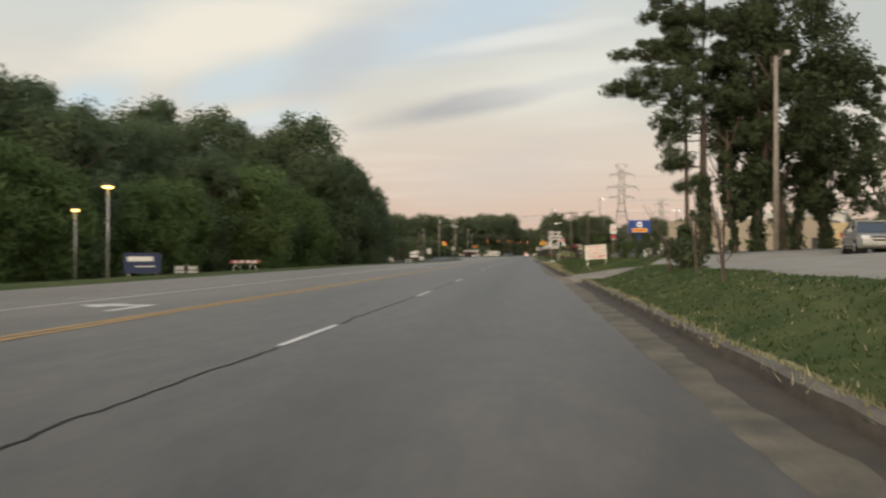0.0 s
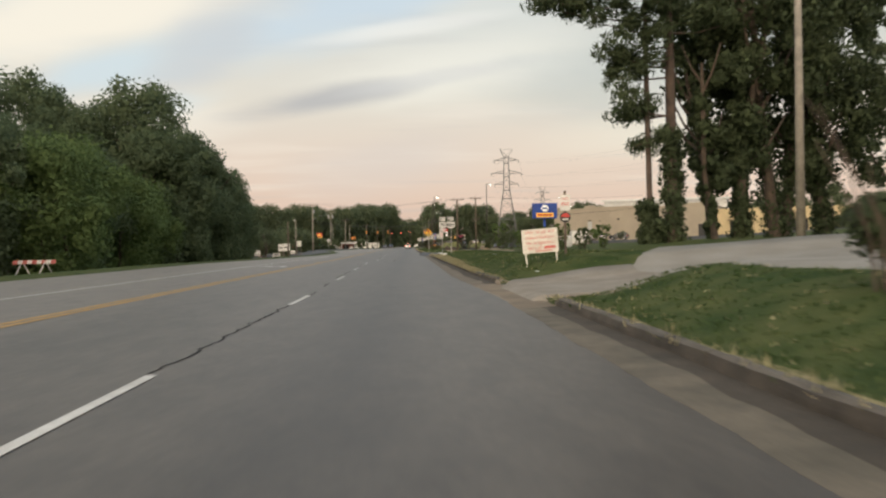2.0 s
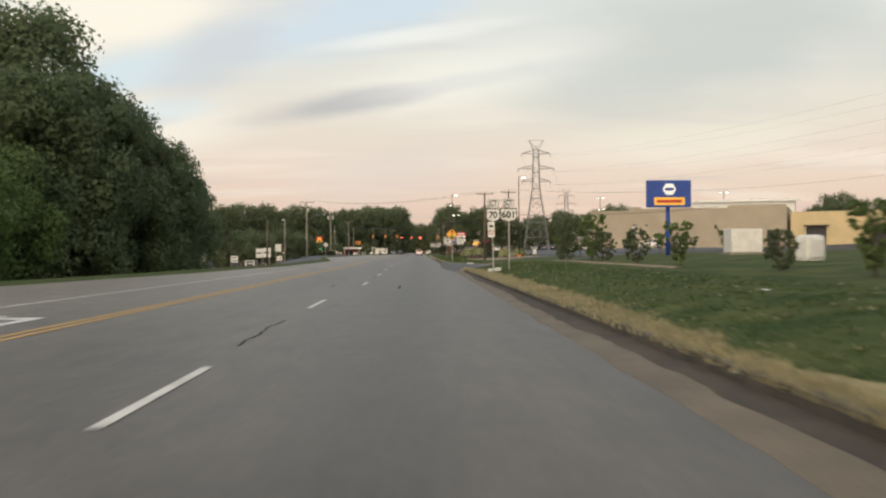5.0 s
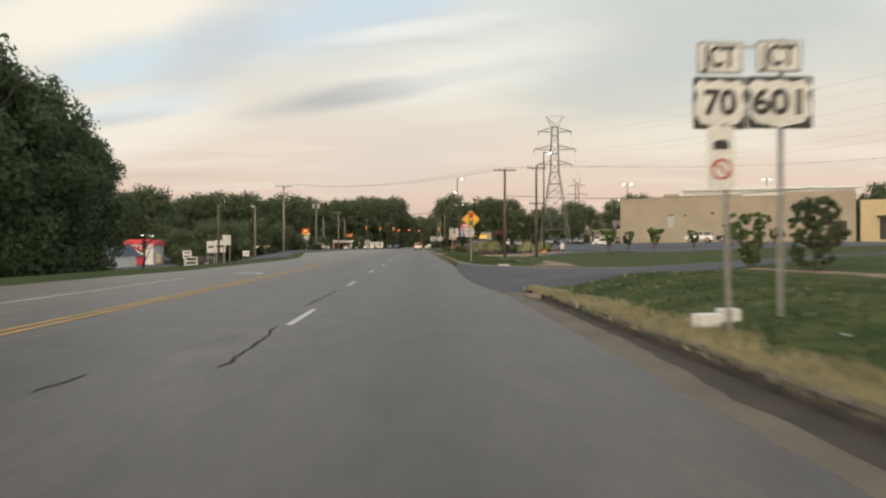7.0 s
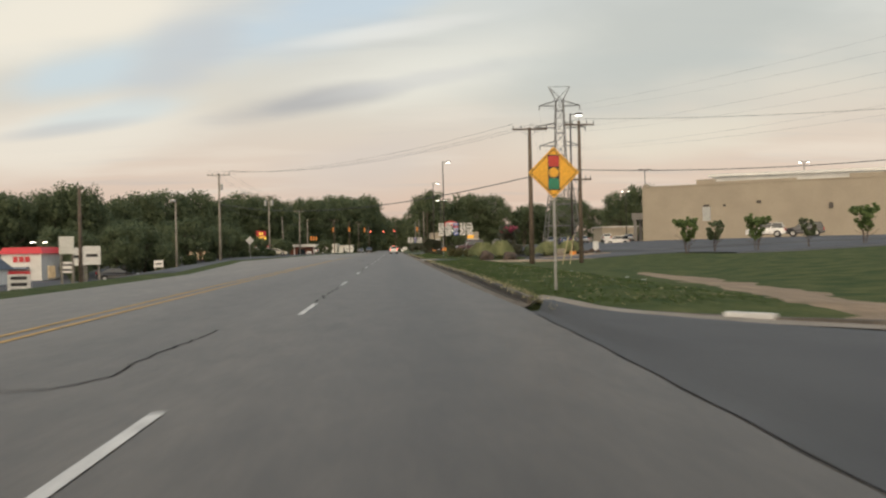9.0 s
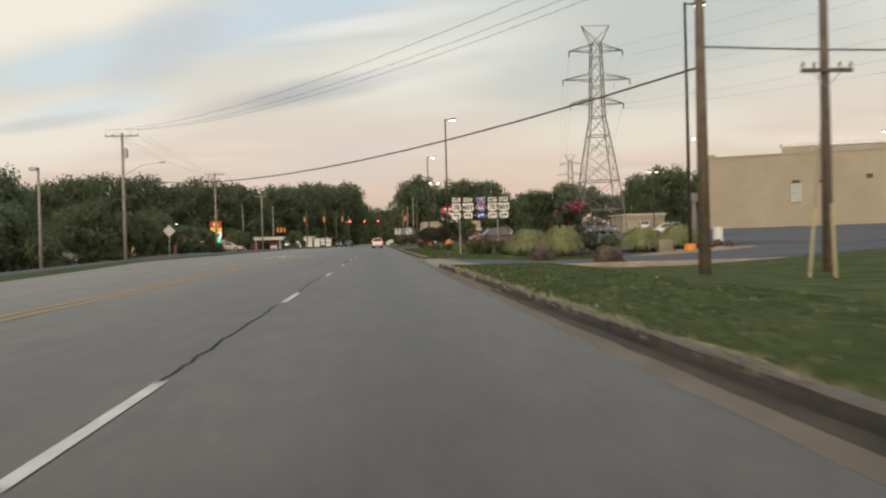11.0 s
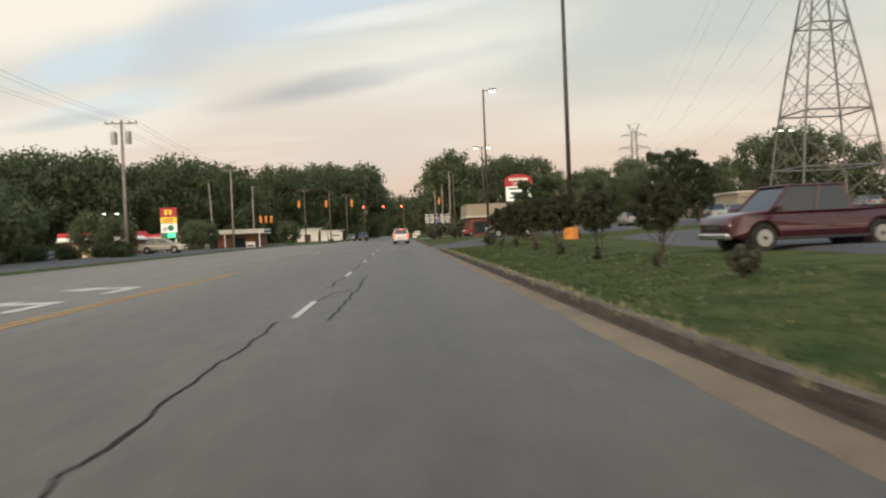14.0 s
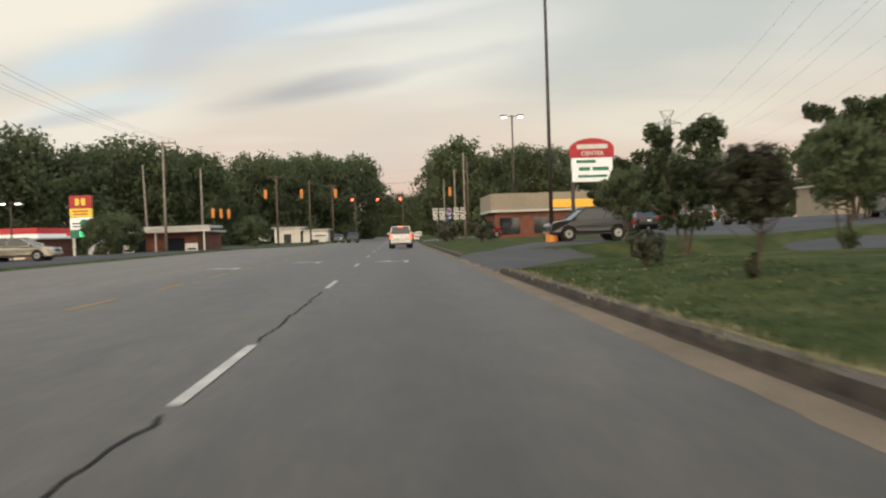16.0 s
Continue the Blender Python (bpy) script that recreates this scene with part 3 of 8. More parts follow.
LEAF_DENSE = mat("leaf_dense", (0.050, 0.068, 0.034), (0.080, 0.102, 0.050), rough=0.75, scale=0.4, fine=4, bump=0, random_tint=0.3, island=True, spec=0.2, leafy=0.35)
LEAF_PINE = mat("leaf_pine", (0.062, 0.085, 0.045), (0.09, 0.115, 0.056), rough=0.7, scale=0.5, fine=4, bump=0, random_tint=0.35, island=True, spec=0.25, leafy=0.4)


def leaf_mesh(centres, size, count, rng, flat=0.0, name="crown", squash=1.0, thin=1.0, three=False, loose=0.55):
    """Loose leaves round many clump centres (x, y, z, radius), shaded along the clump; three-cornered ones for far trees."""
    n = len(centres) * count
    cen = np.repeat(np.array(centres), count, axis=0)
    d = rng.normal(size=(n, 3))
    d /= np.linalg.norm(d, axis=1)[:, None]
    rad = cen[:, 3] * (0.35 + 0.75 * rng.random(n))
    d2 = d.copy()
    d2[:, 2] *= squash
    p = cen[:, :3] + d2 * rad[:, None]
    nrm = d + loose * rng.normal(size=(n, 3)) + np.array([0, 0, flat])
    nrm /= np.linalg.norm(nrm, axis=1)[:, None]
    nrm *= np.where((nrm * d).sum(axis=1) < 0, -1.0, 1.0)[:, None]
    a = np.cross(nrm, rng.normal(size=(n, 3)))
    a /= np.linalg.norm(a, axis=1)[:, None]
    b = np.cross(nrm, a)
    s = size * (0.6 + 0.8 * rng.random(n))
    a *= s[:, None]
    b *= (s * 0.6 * thin)[:, None]
    if three:
        v = np.stack([p - a, p + 0.5 * a - 1.1 * b, p + 0.5 * a + 1.1 * b], 1).reshape(-1, 3)
    else:
        v = np.stack([p - a, p - 0.1 * a - b, p + a, p - 0.1 * a + b], 1).reshape(-1, 3)
    k = 3 if three else 4
    me = bpy.data.meshes.new(name)
    me.vertices.add(len(v))
    me.vertices.foreach_set("co", v.ravel())
    me.loops.add(k * n)
    me.loops.foreach_set("vertex_index", np.arange(k * n))
    me.polygons.add(n)
    me.polygons.foreach_set("loop_start", np.arange(n) * k)
    me.update()
    me.validate()
    soft = 0.45 * d + 0.7 * nrm + np.array([0, 0, 0.3])
    soft /= np.linalg.norm(soft, axis=1)[:, None]
    me.polygons.foreach_set("use_smooth", np.ones(n, dtype=bool))
    me.normals_split_custom_set(np.repeat(soft, k, axis=0).tolist())
    return me


def limb_mesh(paths, name="trunk"):
    """Tapered trunk and limbs, joined: each path is points and two radii."""
    v, f = [], []
    for pts, r0, r1 in paths:
        me = tube(pts, lambda t: r0 + (r1 - r0) * t, 7)
        o = len(v)
        v += [tuple(q.co) for q in me.vertices]
        f += [tuple(o + i for i in p.vertices) for p in me.polygons]
        bpy.data.meshes.remove(me)
    me = bpy.data.meshes.new(name)
    me.from_pydata(v, [], f)
    return me


def broadleaf(seed, h, r, leaf=None, lobes=46, per=110, size=0.34, low=0.18, stems=1, name="tree", label="dense dark green broadleaf tree", shape=1.0, lump=1.0, three=False, ivy=0.0, vase=False):
    """A tree with a tapered trunk, limbs and an uneven crown."""
    rng = np.random.default_rng(seed)
    t = thing(name, label, "tree")
    paths, cen = [], []
    for s in range(stems):
        a0 = rng.random() * 6.28
        off = 0.0 if stems == 1 else 0.05 * h
        base = Vector((math.cos(a0) * off * 0.5, math.sin(a0) * off * 0.5, -0.2))
        top = Vector((math.cos(a0) * off * 2.5 + rng.normal() * 0.03 * h, math.sin(a0) * off * 2.5 + rng.normal() * 0.03 * h, h * 0.7))
        paths.append(([tuple(base), tuple(base.lerp(top, 0.4) + Vector((rng.normal() * 0.02 * h, rng.normal() * 0.02 * h, 0))), tuple(top)], 0.022 * h / stems ** 0.5, 0.006 * h))
        for k in range(5):
            u = 0.3 + 0.6 * rng.random()
            st = base.lerp(top, u)
            an = rng.random() * 6.28
            en = st + Vector((math.cos(an) * r * 0.7, math.sin(an) * r * 0.7, h * (0.1 + 0.15 * rng.random())))
            paths.append(([tuple(st), tuple(st.lerp(en, 0.5) + Vector((0, 0, -0.02 * h))), tuple(en)], 0.009 * h / stems ** 0.5, 0.003 * h))
    for k in range(lobes):
        u = rng.random() ** 0.8
        z = h * (low + (1 - low) * u * 0.94)
        q = (z / h - low) / (1 - low)
        rr = r * (math.sin(math.pi * min(1, 0.12 + 0.82 * q)) ** 0.7) * shape
        if vase:
            rr = r * (0.28 + 0.72 * q ** 0.8)
        an = rng.random() * 6.28
        rd = rr * (0.45 + 0.5 * rng.random())
        cen.append((math.cos(an) * rd, math.sin(an) * rd, z, r * lump * (0.2 + 0.17 * rng.random())))
    if name == "distant_tree":
        part("trunk", limb_mesh(paths), BARK, t, smooth=True)
    else:
        for k, q in enumerate(paths):
            part("trunk" if k % 6 == 0 else "branch", limb_mesh([q]), BARK, t, smooth=True)
    part("crown", leaf_mesh(cen, size, per, rng, three=three), leaf or LEAF, t)
    for k, q in enumerate(paths if ivy else ()):
        if k % 6 == 0:
            lo, hi = Vector(q[0][0]), Vector(q[0][1])
            wrap = [(*(lo.lerp(hi, u) + Vector((rng.normal() * 0.15, rng.normal() * 0.15, 0.2))), ivy * (1.1 - 0.5 * u)) for u in np.linspace(0, 1, 22)]
            part("ivy", leaf_mesh(wrap, 0.1, 110, rng), LEAF_DENSE, t, "dark ivy wrapping the trunk")
    return t


def pine(seed, h, r, bare=0.45, tufts=70, per=80, lean=0.0, boughs=(), girth=0.26, ivy_to=0.22):
    """A pine with ragged puffs of needles; boughs are extra long limbs as (angle, height, length)."""
    rng = np.random.default_rng(seed)
    t = thing("pine_tree", "tall pine with a bare reddish trunk and ragged crown", "tree")
    top = Vector((lean * h, 0, h))
    part("trunk", limb_mesh([([(0, 0, -0.2), (lean * h * 0.3, 0.1, h * 0.35), (lean * h * 0.7, 0, h * 0.7), tuple(top)], girth, 0.07)]), BARK_PINE, t, smooth=True)
    limbs = []
    for k in range(tufts // 3):
        u = bare + (1 - bare) * rng.random()
        limbs.append((rng.random() * 6.28, h * u, r * (1.1 - 0.7 * (u - bare) / (1 - bare)) * (0.4 + 0.6 * rng.random())))
    limbs += [(radians(a), z, ln) for a, z, ln in boughs]
    cen = []
    for an, z, ln in limbs:
        st = Vector((lean * z, 0, z))
        en = st + Vector((math.cos(an) * ln, math.sin(an) * ln, 0.12 * ln + rng.normal() * 0.3))
        part("branch", limb_mesh([([tuple(st), tuple(st.lerp(en, 0.5) + Vector((0, 0, -0.15))), tuple(en)], 0.05, 0.02)]), BARK_PINE, t, smooth=True)
        for q in range(3 + int(ln * 0.9)):
            w = st.lerp(en, 0.4 + 0.62 * rng.random()) + Vector((rng.normal() * 0.4, rng.normal() * 0.4, 0.2 + rng.normal() * 0.22))
            cen.append((*w, 0.35 + 0.45 * rng.random()))
    part("crown", leaf_mesh(cen, 0.2, per, rng, squash=0.7, thin=0.3, loose=1.2), LEAF_PINE, t)
    ivy = [(lean * h * u + rng.normal() * 0.16, rng.normal() * 0.16, h * u, girth + 0.24 - 0.9 * u) for u in np.linspace(0.0, ivy_to, 50)]
    part("ivy", leaf_mesh(ivy, 0.1, 90, rng), LEAF_DENSE, t, "dark ivy climbing the trunk")
    return t


def shrub(seed, h, r, leaf=None, per=160, lobes=14, size=0.09, name="shrub", label="rounded dark green shrub", category="shrub"):
    rng = np.random.default_rng(seed)
    t = thing(name, label, category)
    cen = []
    for k in range(lobes):
        an, rd = rng.random() * 6.28, r * 0.6 * rng.random() ** 0.5
        cen.append((math.cos(an) * rd, math.sin(an) * rd, h * (0.25 + 0.5 * rng.random()), min(r, h) * (0.3 + 0.15 * rng.random())))
    paths = [([(0, 0, -0.1), (math.cos(a) * r * 0.2, math.sin(a) * r * 0.2, h * 0.3), (math.cos(a) * r * 0.5, math.sin(a) * r * 0.5, h * 0.7)], 0.03, 0.01) for a in (0.3, 1.6, 2.9, 4.2, 5.4)]
    for q in paths:
        part("stem", limb_mesh([q]), BARK, t, smooth=True)
    part("foliage", leaf_mesh(cen, size, per, rng), leaf or LEAF, t)
    return t


def put(ob, x, y, z=None, s=1.0, rz=0.0, first=False):
    m = pose(x, y, land(x, y) if z is None else z, 0, 0, rz) @ Matrix.Diagonal((s, s, s, 1))
    if first:
        ob.matrix_basis = m
        return ob
    c = copy_thing(ob, m)
    c.scale = (s, s, s)
    return c


def scatter(kinds, places, group=""):
    """Puts trees at (x, y, size, kind); the first of each kind is the built one, the others are copies."""
    used = set()
    for i, (x, y, s, k) in enumerate(places):
        ob = kinds[k]
        o = put(ob, x, y, None, s, (i * 77) % 360, first=k not in used)
        used.add(k)
        if group:
            o["group"] = group


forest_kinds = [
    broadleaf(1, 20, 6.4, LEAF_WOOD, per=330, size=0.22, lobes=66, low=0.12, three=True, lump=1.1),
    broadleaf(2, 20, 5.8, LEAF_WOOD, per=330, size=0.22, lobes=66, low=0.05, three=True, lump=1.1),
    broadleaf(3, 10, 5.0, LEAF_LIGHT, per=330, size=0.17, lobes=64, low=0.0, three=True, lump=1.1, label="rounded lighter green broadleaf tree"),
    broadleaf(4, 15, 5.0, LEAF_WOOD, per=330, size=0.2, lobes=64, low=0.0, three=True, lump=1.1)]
rng = random.Random(5)
# the wood over the road: rounded low trees along the verge, tall domes behind, a steep end
places = []
FRONT = ((40, -33.5), (52, -31.5), (80, -29.0), (100, -27.5), (118, -26.0))
for i in range(16):
    y = 42 + i * 4.9
    places.append((interp(y, FRONT) - 1.5 * rng.random(), y, 0.72 + 0.22 * rng.random(), 2 if i % 4 else 3))
for i in range(12):
    y = 56 + i * 6.2
    places.append((interp(y, FRONT) - 8 - 2 * rng.random(), y, 0.72 + 0.12 * rng.random(), rng.choice((0, 1))) if y < 108 else (-33.0, y, 0.8, 3))
for x, y, h, k in ((-26.5, 92, 10.8, 2), (-26.0, 86, 10.2, 2), (-31.5, 125, 23.0, 0), (-44, 122, 23.6, 0), (-49, 110, 22.8, 1), (-37.5, 120, 19.5, 1), (-62, 110, 20.6, 0), (-55, 112, 19.5, 1), (-70, 108, 20.5, 1), (-78, 106, 20, 0),
                   (-27.0, 119, 15.5, 3), (-26.5, 124, 16.5, 3), (-26.0, 130, 15.5, 3), (-25.8, 136, 15.4, 3), (-25.2, 141, 14.8, 3), (-25.4, 146, 13.8, 3), (-25.2, 151, 12.2, 3), (-26.5, 155, 10.5, 3),
                   (-33, 134, 18.5, 1), (-33, 142, 18.0, 1), (-32, 150, 15.0, 3), (-40, 132, 20, 0), (-42, 144, 17, 1), (-41, 96, 16.5, 1), (-46, 90, 16.0, 0), (-52, 98, 19, 1), (-58, 96, 18.5, 0), (-66, 92, 17.5, 1),
                   (-54, 82, 16.5, 0), (-62, 80, 16.5, 1), (-46, 74, 13.5, 3), (-54, 68, 13.5, 3), (-46, 62, 11.5, 2), (-40, 54, 10.5, 2)):
    places.append((x, y, h / (20, 20, 10, 15)[k], k))
scatter(forest_kinds, places, "trees of the roadside wood")

# woods that close the distance
far_kinds = [broadleaf(11, 17, 7.0, lobes=56, per=130, size=0.38, low=0.02, three=True, lump=1.1, name="distant_tree", label="distant dark green wood tree"), broadleaf(12, 19, 7.2, lobes=56, per=130, size=0.38, low=0.02, three=True, lump=1.1, name="distant_tree", label="distant dark green wood tree")]
places = []
for row in range(2):
    for i in range(46):
        u = i / 45
        x = -150 + 142 * u
        y = 262 + 60 * u + 165 * u ** 2.2
        places.append((x + rng.uniform(-2, 2) - row * 9, y + rng.uniform(-5, 5) + row * 12, 0.64 + 0.30 * rng.random() + 0.40 * u ** 1.5, rng.randrange(2)))
for i in range(16):
    places.append((14 + 3.6 * i + rng.uniform(-2, 2), 436 + rng.uniform(-10, 10), 0.76 + 0.34 * rng.random(), rng.randrange(2)))
for i in range(26):
    places.append((50 + 6 * i + rng.uniform(-2, 2), 418 - 40 * (i / 25) + rng.uniform(-8, 8), 0.64 + 0.34 * rng.random(), rng.randrange(2)))
for i in range(18):
    places.append((110 + 7 * i, 300 - 6 * i + rng.uniform(-6, 6), 0.6 + 0.3 * rng.random(), rng.randrange(2)))
for i in range(14):
    places.append((70 + 6 * i, 150 - 4 * i + rng.uniform(-5, 5), 0.35 + 0.2 * rng.random(), rng.randrange(2)))
for x_, y_, s_ in ((16.5, 420, 1.22), (12.5, 424, 1.0), (66, 350, 0.75), (72, 352, 0.85), (79, 352, 0.85), (86, 350, 0.7), (108, 330, 0.72), (114, 328, 0.85), (132, 322, 0.75), (138, 320, 0.95)):
    places.append((x_, y_, s_, rng.randrange(2)))
for i in range(10):
    places.append((-10 + 3.0 * i, 640 + rng.uniform(-5, 5), 0.9 + 0.2 * rng.random(), rng.randrange(2)))
scatter(far_kinds, places, "trees of the distant woods")

# pines and the dark tree by the gravel drive
put(pine(21, 22, 3.2, 0.42, tufts=84, per=150, girth=0.27, boughs=((178, 10.1, 5.7), (172, 9.5, 4.6), (184, 10.5, 4.6), (190, 11.6, 3.6), (182, 12.2, 4.7), (176, 12.7, 3.9), (176, 14.3, 3.4), (182, 15.2, 3.2), (172, 16.6, 4.6), (186, 17.2, 4.9), (180, 18.2, 4.0), (186, 9.0, 2.9), (165, 7.5, 3.0), (178, 7.1, 2.8), (184, 7.8, 2.5), (190, 8.4, 2.0), (186, 5.4, 2.1), (172, 5.5, 1.9), (180, 4.8, 1.6), (350, 9.0, 2.2), (10, 12.0, 2.4))), 14.0, 55.0, first=True)
put(pine(22, 17, 2.0, 0.5, tufts=54, per=130, lean=-0.012, girth=0.14, ivy_to=0.1), 13.0, 54.9, first=True)
for sd, x, y, h, r, iv in ((31, 17.3, 57.0, 16.5, 2.9, 0.42), (38, 16.5, 56.4, 11.0, 1.5, 0.16), (32, 20.2, 58.2, 19.5, 4.6, 0.55), (33, 23.2, 59.0, 14, 3.2, 0.4)):
    put(broadleaf(sd, h, r, LEAF_DENSE, per=330, size=0.12, low=0.2, lobes=84, stems=2, lump=0.9, ivy=iv, label="tall dense dark tree wrapped in ivy"), x, y, first=True)
for sd, x, y, h in ((35, 27.9, 62.0, 13.5), (37, 30.4, 62.0, 13.2)):
    put(broadleaf(sd, h, 2.3, per=90, size=0.12, low=0.2, lobes=70, lump=0.55, label="thin open-crowned tree behind the parked car"), x, y, first=True)
put(broadleaf(36, 8, 3.2, per=200, size=0.16, low=0.05, lobes=50, label="dark dense evergreen tree beside the building"), 23.5, 44.5, first=True)
put(shrub(41, 0.95, 0.8, LEAF_DENSE, per=300, size=0.055, label="bushy green shrub on the verge"), 7.9, 28.1, first=True)

# ---- kerb returns at the corners of drives and street ----
def kerb_curve(line, label="dirty concrete kerb return at a corner", h=0.15, material=None):
    t = thing("kerb", label, "kerb", kind="structure")
    pts = []
    for (xa, ya), (xb, yb) in zip(line, line[1:]):
        n = max(1, round(math.hypot(xb - xa, yb - ya) / 0.6))
        pts += [(xa + (xb - xa) * i / n, ya + (yb - ya) * i / n) for i in range(n)]
    pts.append(line[-1])
    k = 0
    while k < len(pts) - 1:
        seg = pts[k:k + 4]
        v, f = [], []
        for i, (x, y) in enumerate(seg):
            a, b = seg[max(0, i - 1)], seg[min(len(seg) - 1, i + 1)]
            d = Vector((b[0] - a[0], b[1] - a[1], 0)).normalized()
            s = Vector((d.y, -d.x, 0))
            z = max(-0.02, land(x, y) - 0.14) if x > kerb(y) else 0.0
            for off, zz in ((-0.01, -0.2), (0.0, h * 0.6), (0.03, h), (0.15, h), (0.17, -0.2)):
                w = 0.012 * noise.noise(Vector((x * 2, y * 2, off * 9)))
                v.append((x + s.x * (off + w), y + s.y * (off + w), z + zz + w))
        n = 5
        for j in range(len(seg) - 1):
            for i in range(n - 1):
                f.append((j * n + i, j * n + i + 1, (j + 1) * n + i + 1, (j + 1) * n + i))
        f += [tuple(range(n)), tuple(reversed(range((len(seg) - 1) * n, len(seg) * n)))]
        me = bpy.data.meshes.new("kerb_stone")
        me.from_pydata(v, [], f)
        part("kerb_stone", me, material or KERB_M, t)
        k += 3
    return t


def arc(cx, cy, r, a0, a1, n=8):
    return [(cx + r * math.cos(radians(a0 + (a1 - a0) * i / n)), cy + r * math.sin(radians(a0 + (a1 - a0) * i / n))) for i in range(n + 1)]


KERB_CLEAN = mat("kerb_concrete", (0.36, 0.31, 0.25), (0.25, 0.21, 0.17), rough=0.9, scale=1.5, fine=25, bump=0.3)
kerb_curve(arc(kerb(34) + 1.7, 34.6, 1.7, 180, 90))
kerb_curve(arc(kerb(45) + 1.6, 43.6, 1.6, 270, 180)[::1], material=KERB_CLEAN)
kerb_curve(arc(kerb(104) + 1.65, 104.0, 1.65, 180, 95), "pale concrete kerb return at the street corner", material=KERB_CLEAN)
CORNER = [(40, 116.3), (26, 118.4), (16, 121.9), (12.8, 125.4), (10.5, 127.3), (8.4, 129.0), (6.9, 130.05), (6.4, 130.6), (5.5, 131.8), (4.7, 133.6), (4.3, 135.3)]
kerb_curve(CORNER[:7], "low dark dirty kerb along the side street", 0.13)
kerb_curve(CORNER[6:8], "white painted end of a kerb", material=mat("kerb_white", (0.62, 0.60, 0.56), (0.5, 0.48, 0.45), rough=0.8, scale=2, fine=20, bump=0.2), h=0.18)
kerb_curve(CORNER[7:], "low dark dirty kerb round the street corner", 0.13)
# dusty concrete pan at the foot of that kerb
gv, gf = [], []
for (xa, ya), (xb, yb) in zip(CORNER, CORNER[1:]):
    n_ = max(1, round(math.hypot(xb - xa, yb - ya) / 0.5))
    d_ = Vector((xb - xa, yb - ya)).normalized()
    for i_ in range(n_):
        x_, y_ = xa + (xb - xa) * i_ / n_, ya + (yb - ya) * i_ / n_
        for o_ in (0.02, -0.32 - 0.06 * noise.noise(Vector((x_, y_, 0)))):
            gx, gy = x_ + d_.y * o_, y_ - d_.x * o_
            zz = land(gx, gy) if gx > kerb(gy) else -0.07
            gv.append((gx, gy, zz + (0.1 if o_ > 0 else 0.062)))
for i_ in range(len(gv) // 2 - 1):
    gf.append((2 * i_, 2 * i_ + 1, 2 * i_ + 3, 2 * i_ + 2))
gm = bpy.data.meshes.new("gutter")
gm.from_pydata(gv, [], gf)
gm.materials.append(CONCRETE)
tagged(new("gutter", gm), "narrow dusty concrete gutter along the side street kerb", "gutter", kind="structure")
kerb_curve([(kerb(201), 202.0), (4.65, 201.4), (5.3, 201.0), (6.2, 200.8)], "pale concrete kerb at the drive corner", 0.1, material=KERB_CLEAN)
kerb_curve([(20, 188.2), (9, 188.2), (6.2, 188.2), (5.2, 187.8)], "low sunken kerb along the drive", 0.045, material=KERB_CLEAN)

# ---- street furniture ----
STEEL = mat("galvanised_steel", (0.42, 0.42, 0.41), (0.33, 0.33, 0.33), rough=0.5, metal=0.6, scale=3, fine=20, bump=0.05)
STEEL_DARK = mat("dark_bronze_steel", (0.05, 0.045, 0.04), (0.075, 0.065, 0.055), rough=0.5, metal=0.3, scale=2, fine=20, bump=0.05)
WOOD_POLE = mat("pole_wood", (0.15, 0.115, 0.085), (0.09, 0.07, 0.055), rough=0.95, scale=2.5, fine=15, bump=0.5)
WOOD_PALE = mat("pole_wood_pale", (0.30, 0.27, 0.23), (0.21, 0.19, 0.165), rough=0.95, scale=2.5, fine=15, bump=0.4)
SIGN_W = mat("sign_white", (0.72, 0.71, 0.68), (0.62, 0.61, 0.58), rough=0.55, scale=2, fine=20, bump=0.03)
SIGN_K = mat("sign_black", (0.02, 0.02, 0.022), (0.035, 0.033, 0.03), rough=0.55, scale=3, fine=20, bump=0.02)
SIGN_Y = mat("sign_yellow", (0.80, 0.42, 0.03), (0.72, 0.36, 0.03), rough=0.5, scale=2, fine=20, bump=0.03)
SIGN_R = mat("sign_red", (0.55, 0.05, 0.04), (0.45, 0.04, 0.03), rough=0.5, scale=3, fine=20, bump=0.02)
SIGN_G = mat("sign_green", (0.02, 0.22, 0.13), (0.02, 0.17, 0.10), rough=0.5, scale=3, fine=20, bump=0.02)
SIGN_B = mat("sign_blue", (0.02, 0.07, 0.34), (0.02, 0.055, 0.27), rough=0.5, scale=2, fine=20, bump=0.02)
SIGN_O = mat("sign_orange", (0.75, 0.28, 0.05), (0.65, 0.23, 0.04), rough=0.5, scale=3, fine=20, bump=0.02)
INK_RED = mat("ink_red", (0.62, 0.17, 0.15), (0.52, 0.15, 0.13), rough=0.7, scale=4, fine=20, bump=0)
WIRE_M = mat("wire", (0.03, 0.03, 0.032), (0.05, 0.05, 0.05), rough=0.6, scale=1, fine=10, bump=0)
GLASS_INS = mat("insulator", (0.10, 0.09, 0.085), (0.16, 0.15, 0.14), rough=0.35, scale=4, fine=20, bump=0)
LAMP_ON = mat("lamp_lens_lit", (0.9, 0.88, 0.8), rough=0.4, bump=0, emit=(1.0, 0.93, 0.78), power=9.0)
LAMP_AMBER = mat("lamp_lens_amber", (0.9, 0.7, 0.3), rough=0.4, bump=0, emit=(1.0, 0.62, 0.16), power=7.0)
RED_ON = mat("signal_red_lit", (0.8, 0.1, 0.08), rough=0.4, bump=0, emit=(1.0, 0.10, 0.05), power=9.0)
TAIL_ON = mat("tail_lamp_lit", (0.6, 0.05, 0.04), rough=0.3, bump=0, emit=(1.0, 0.12, 0.06), power=3.0)


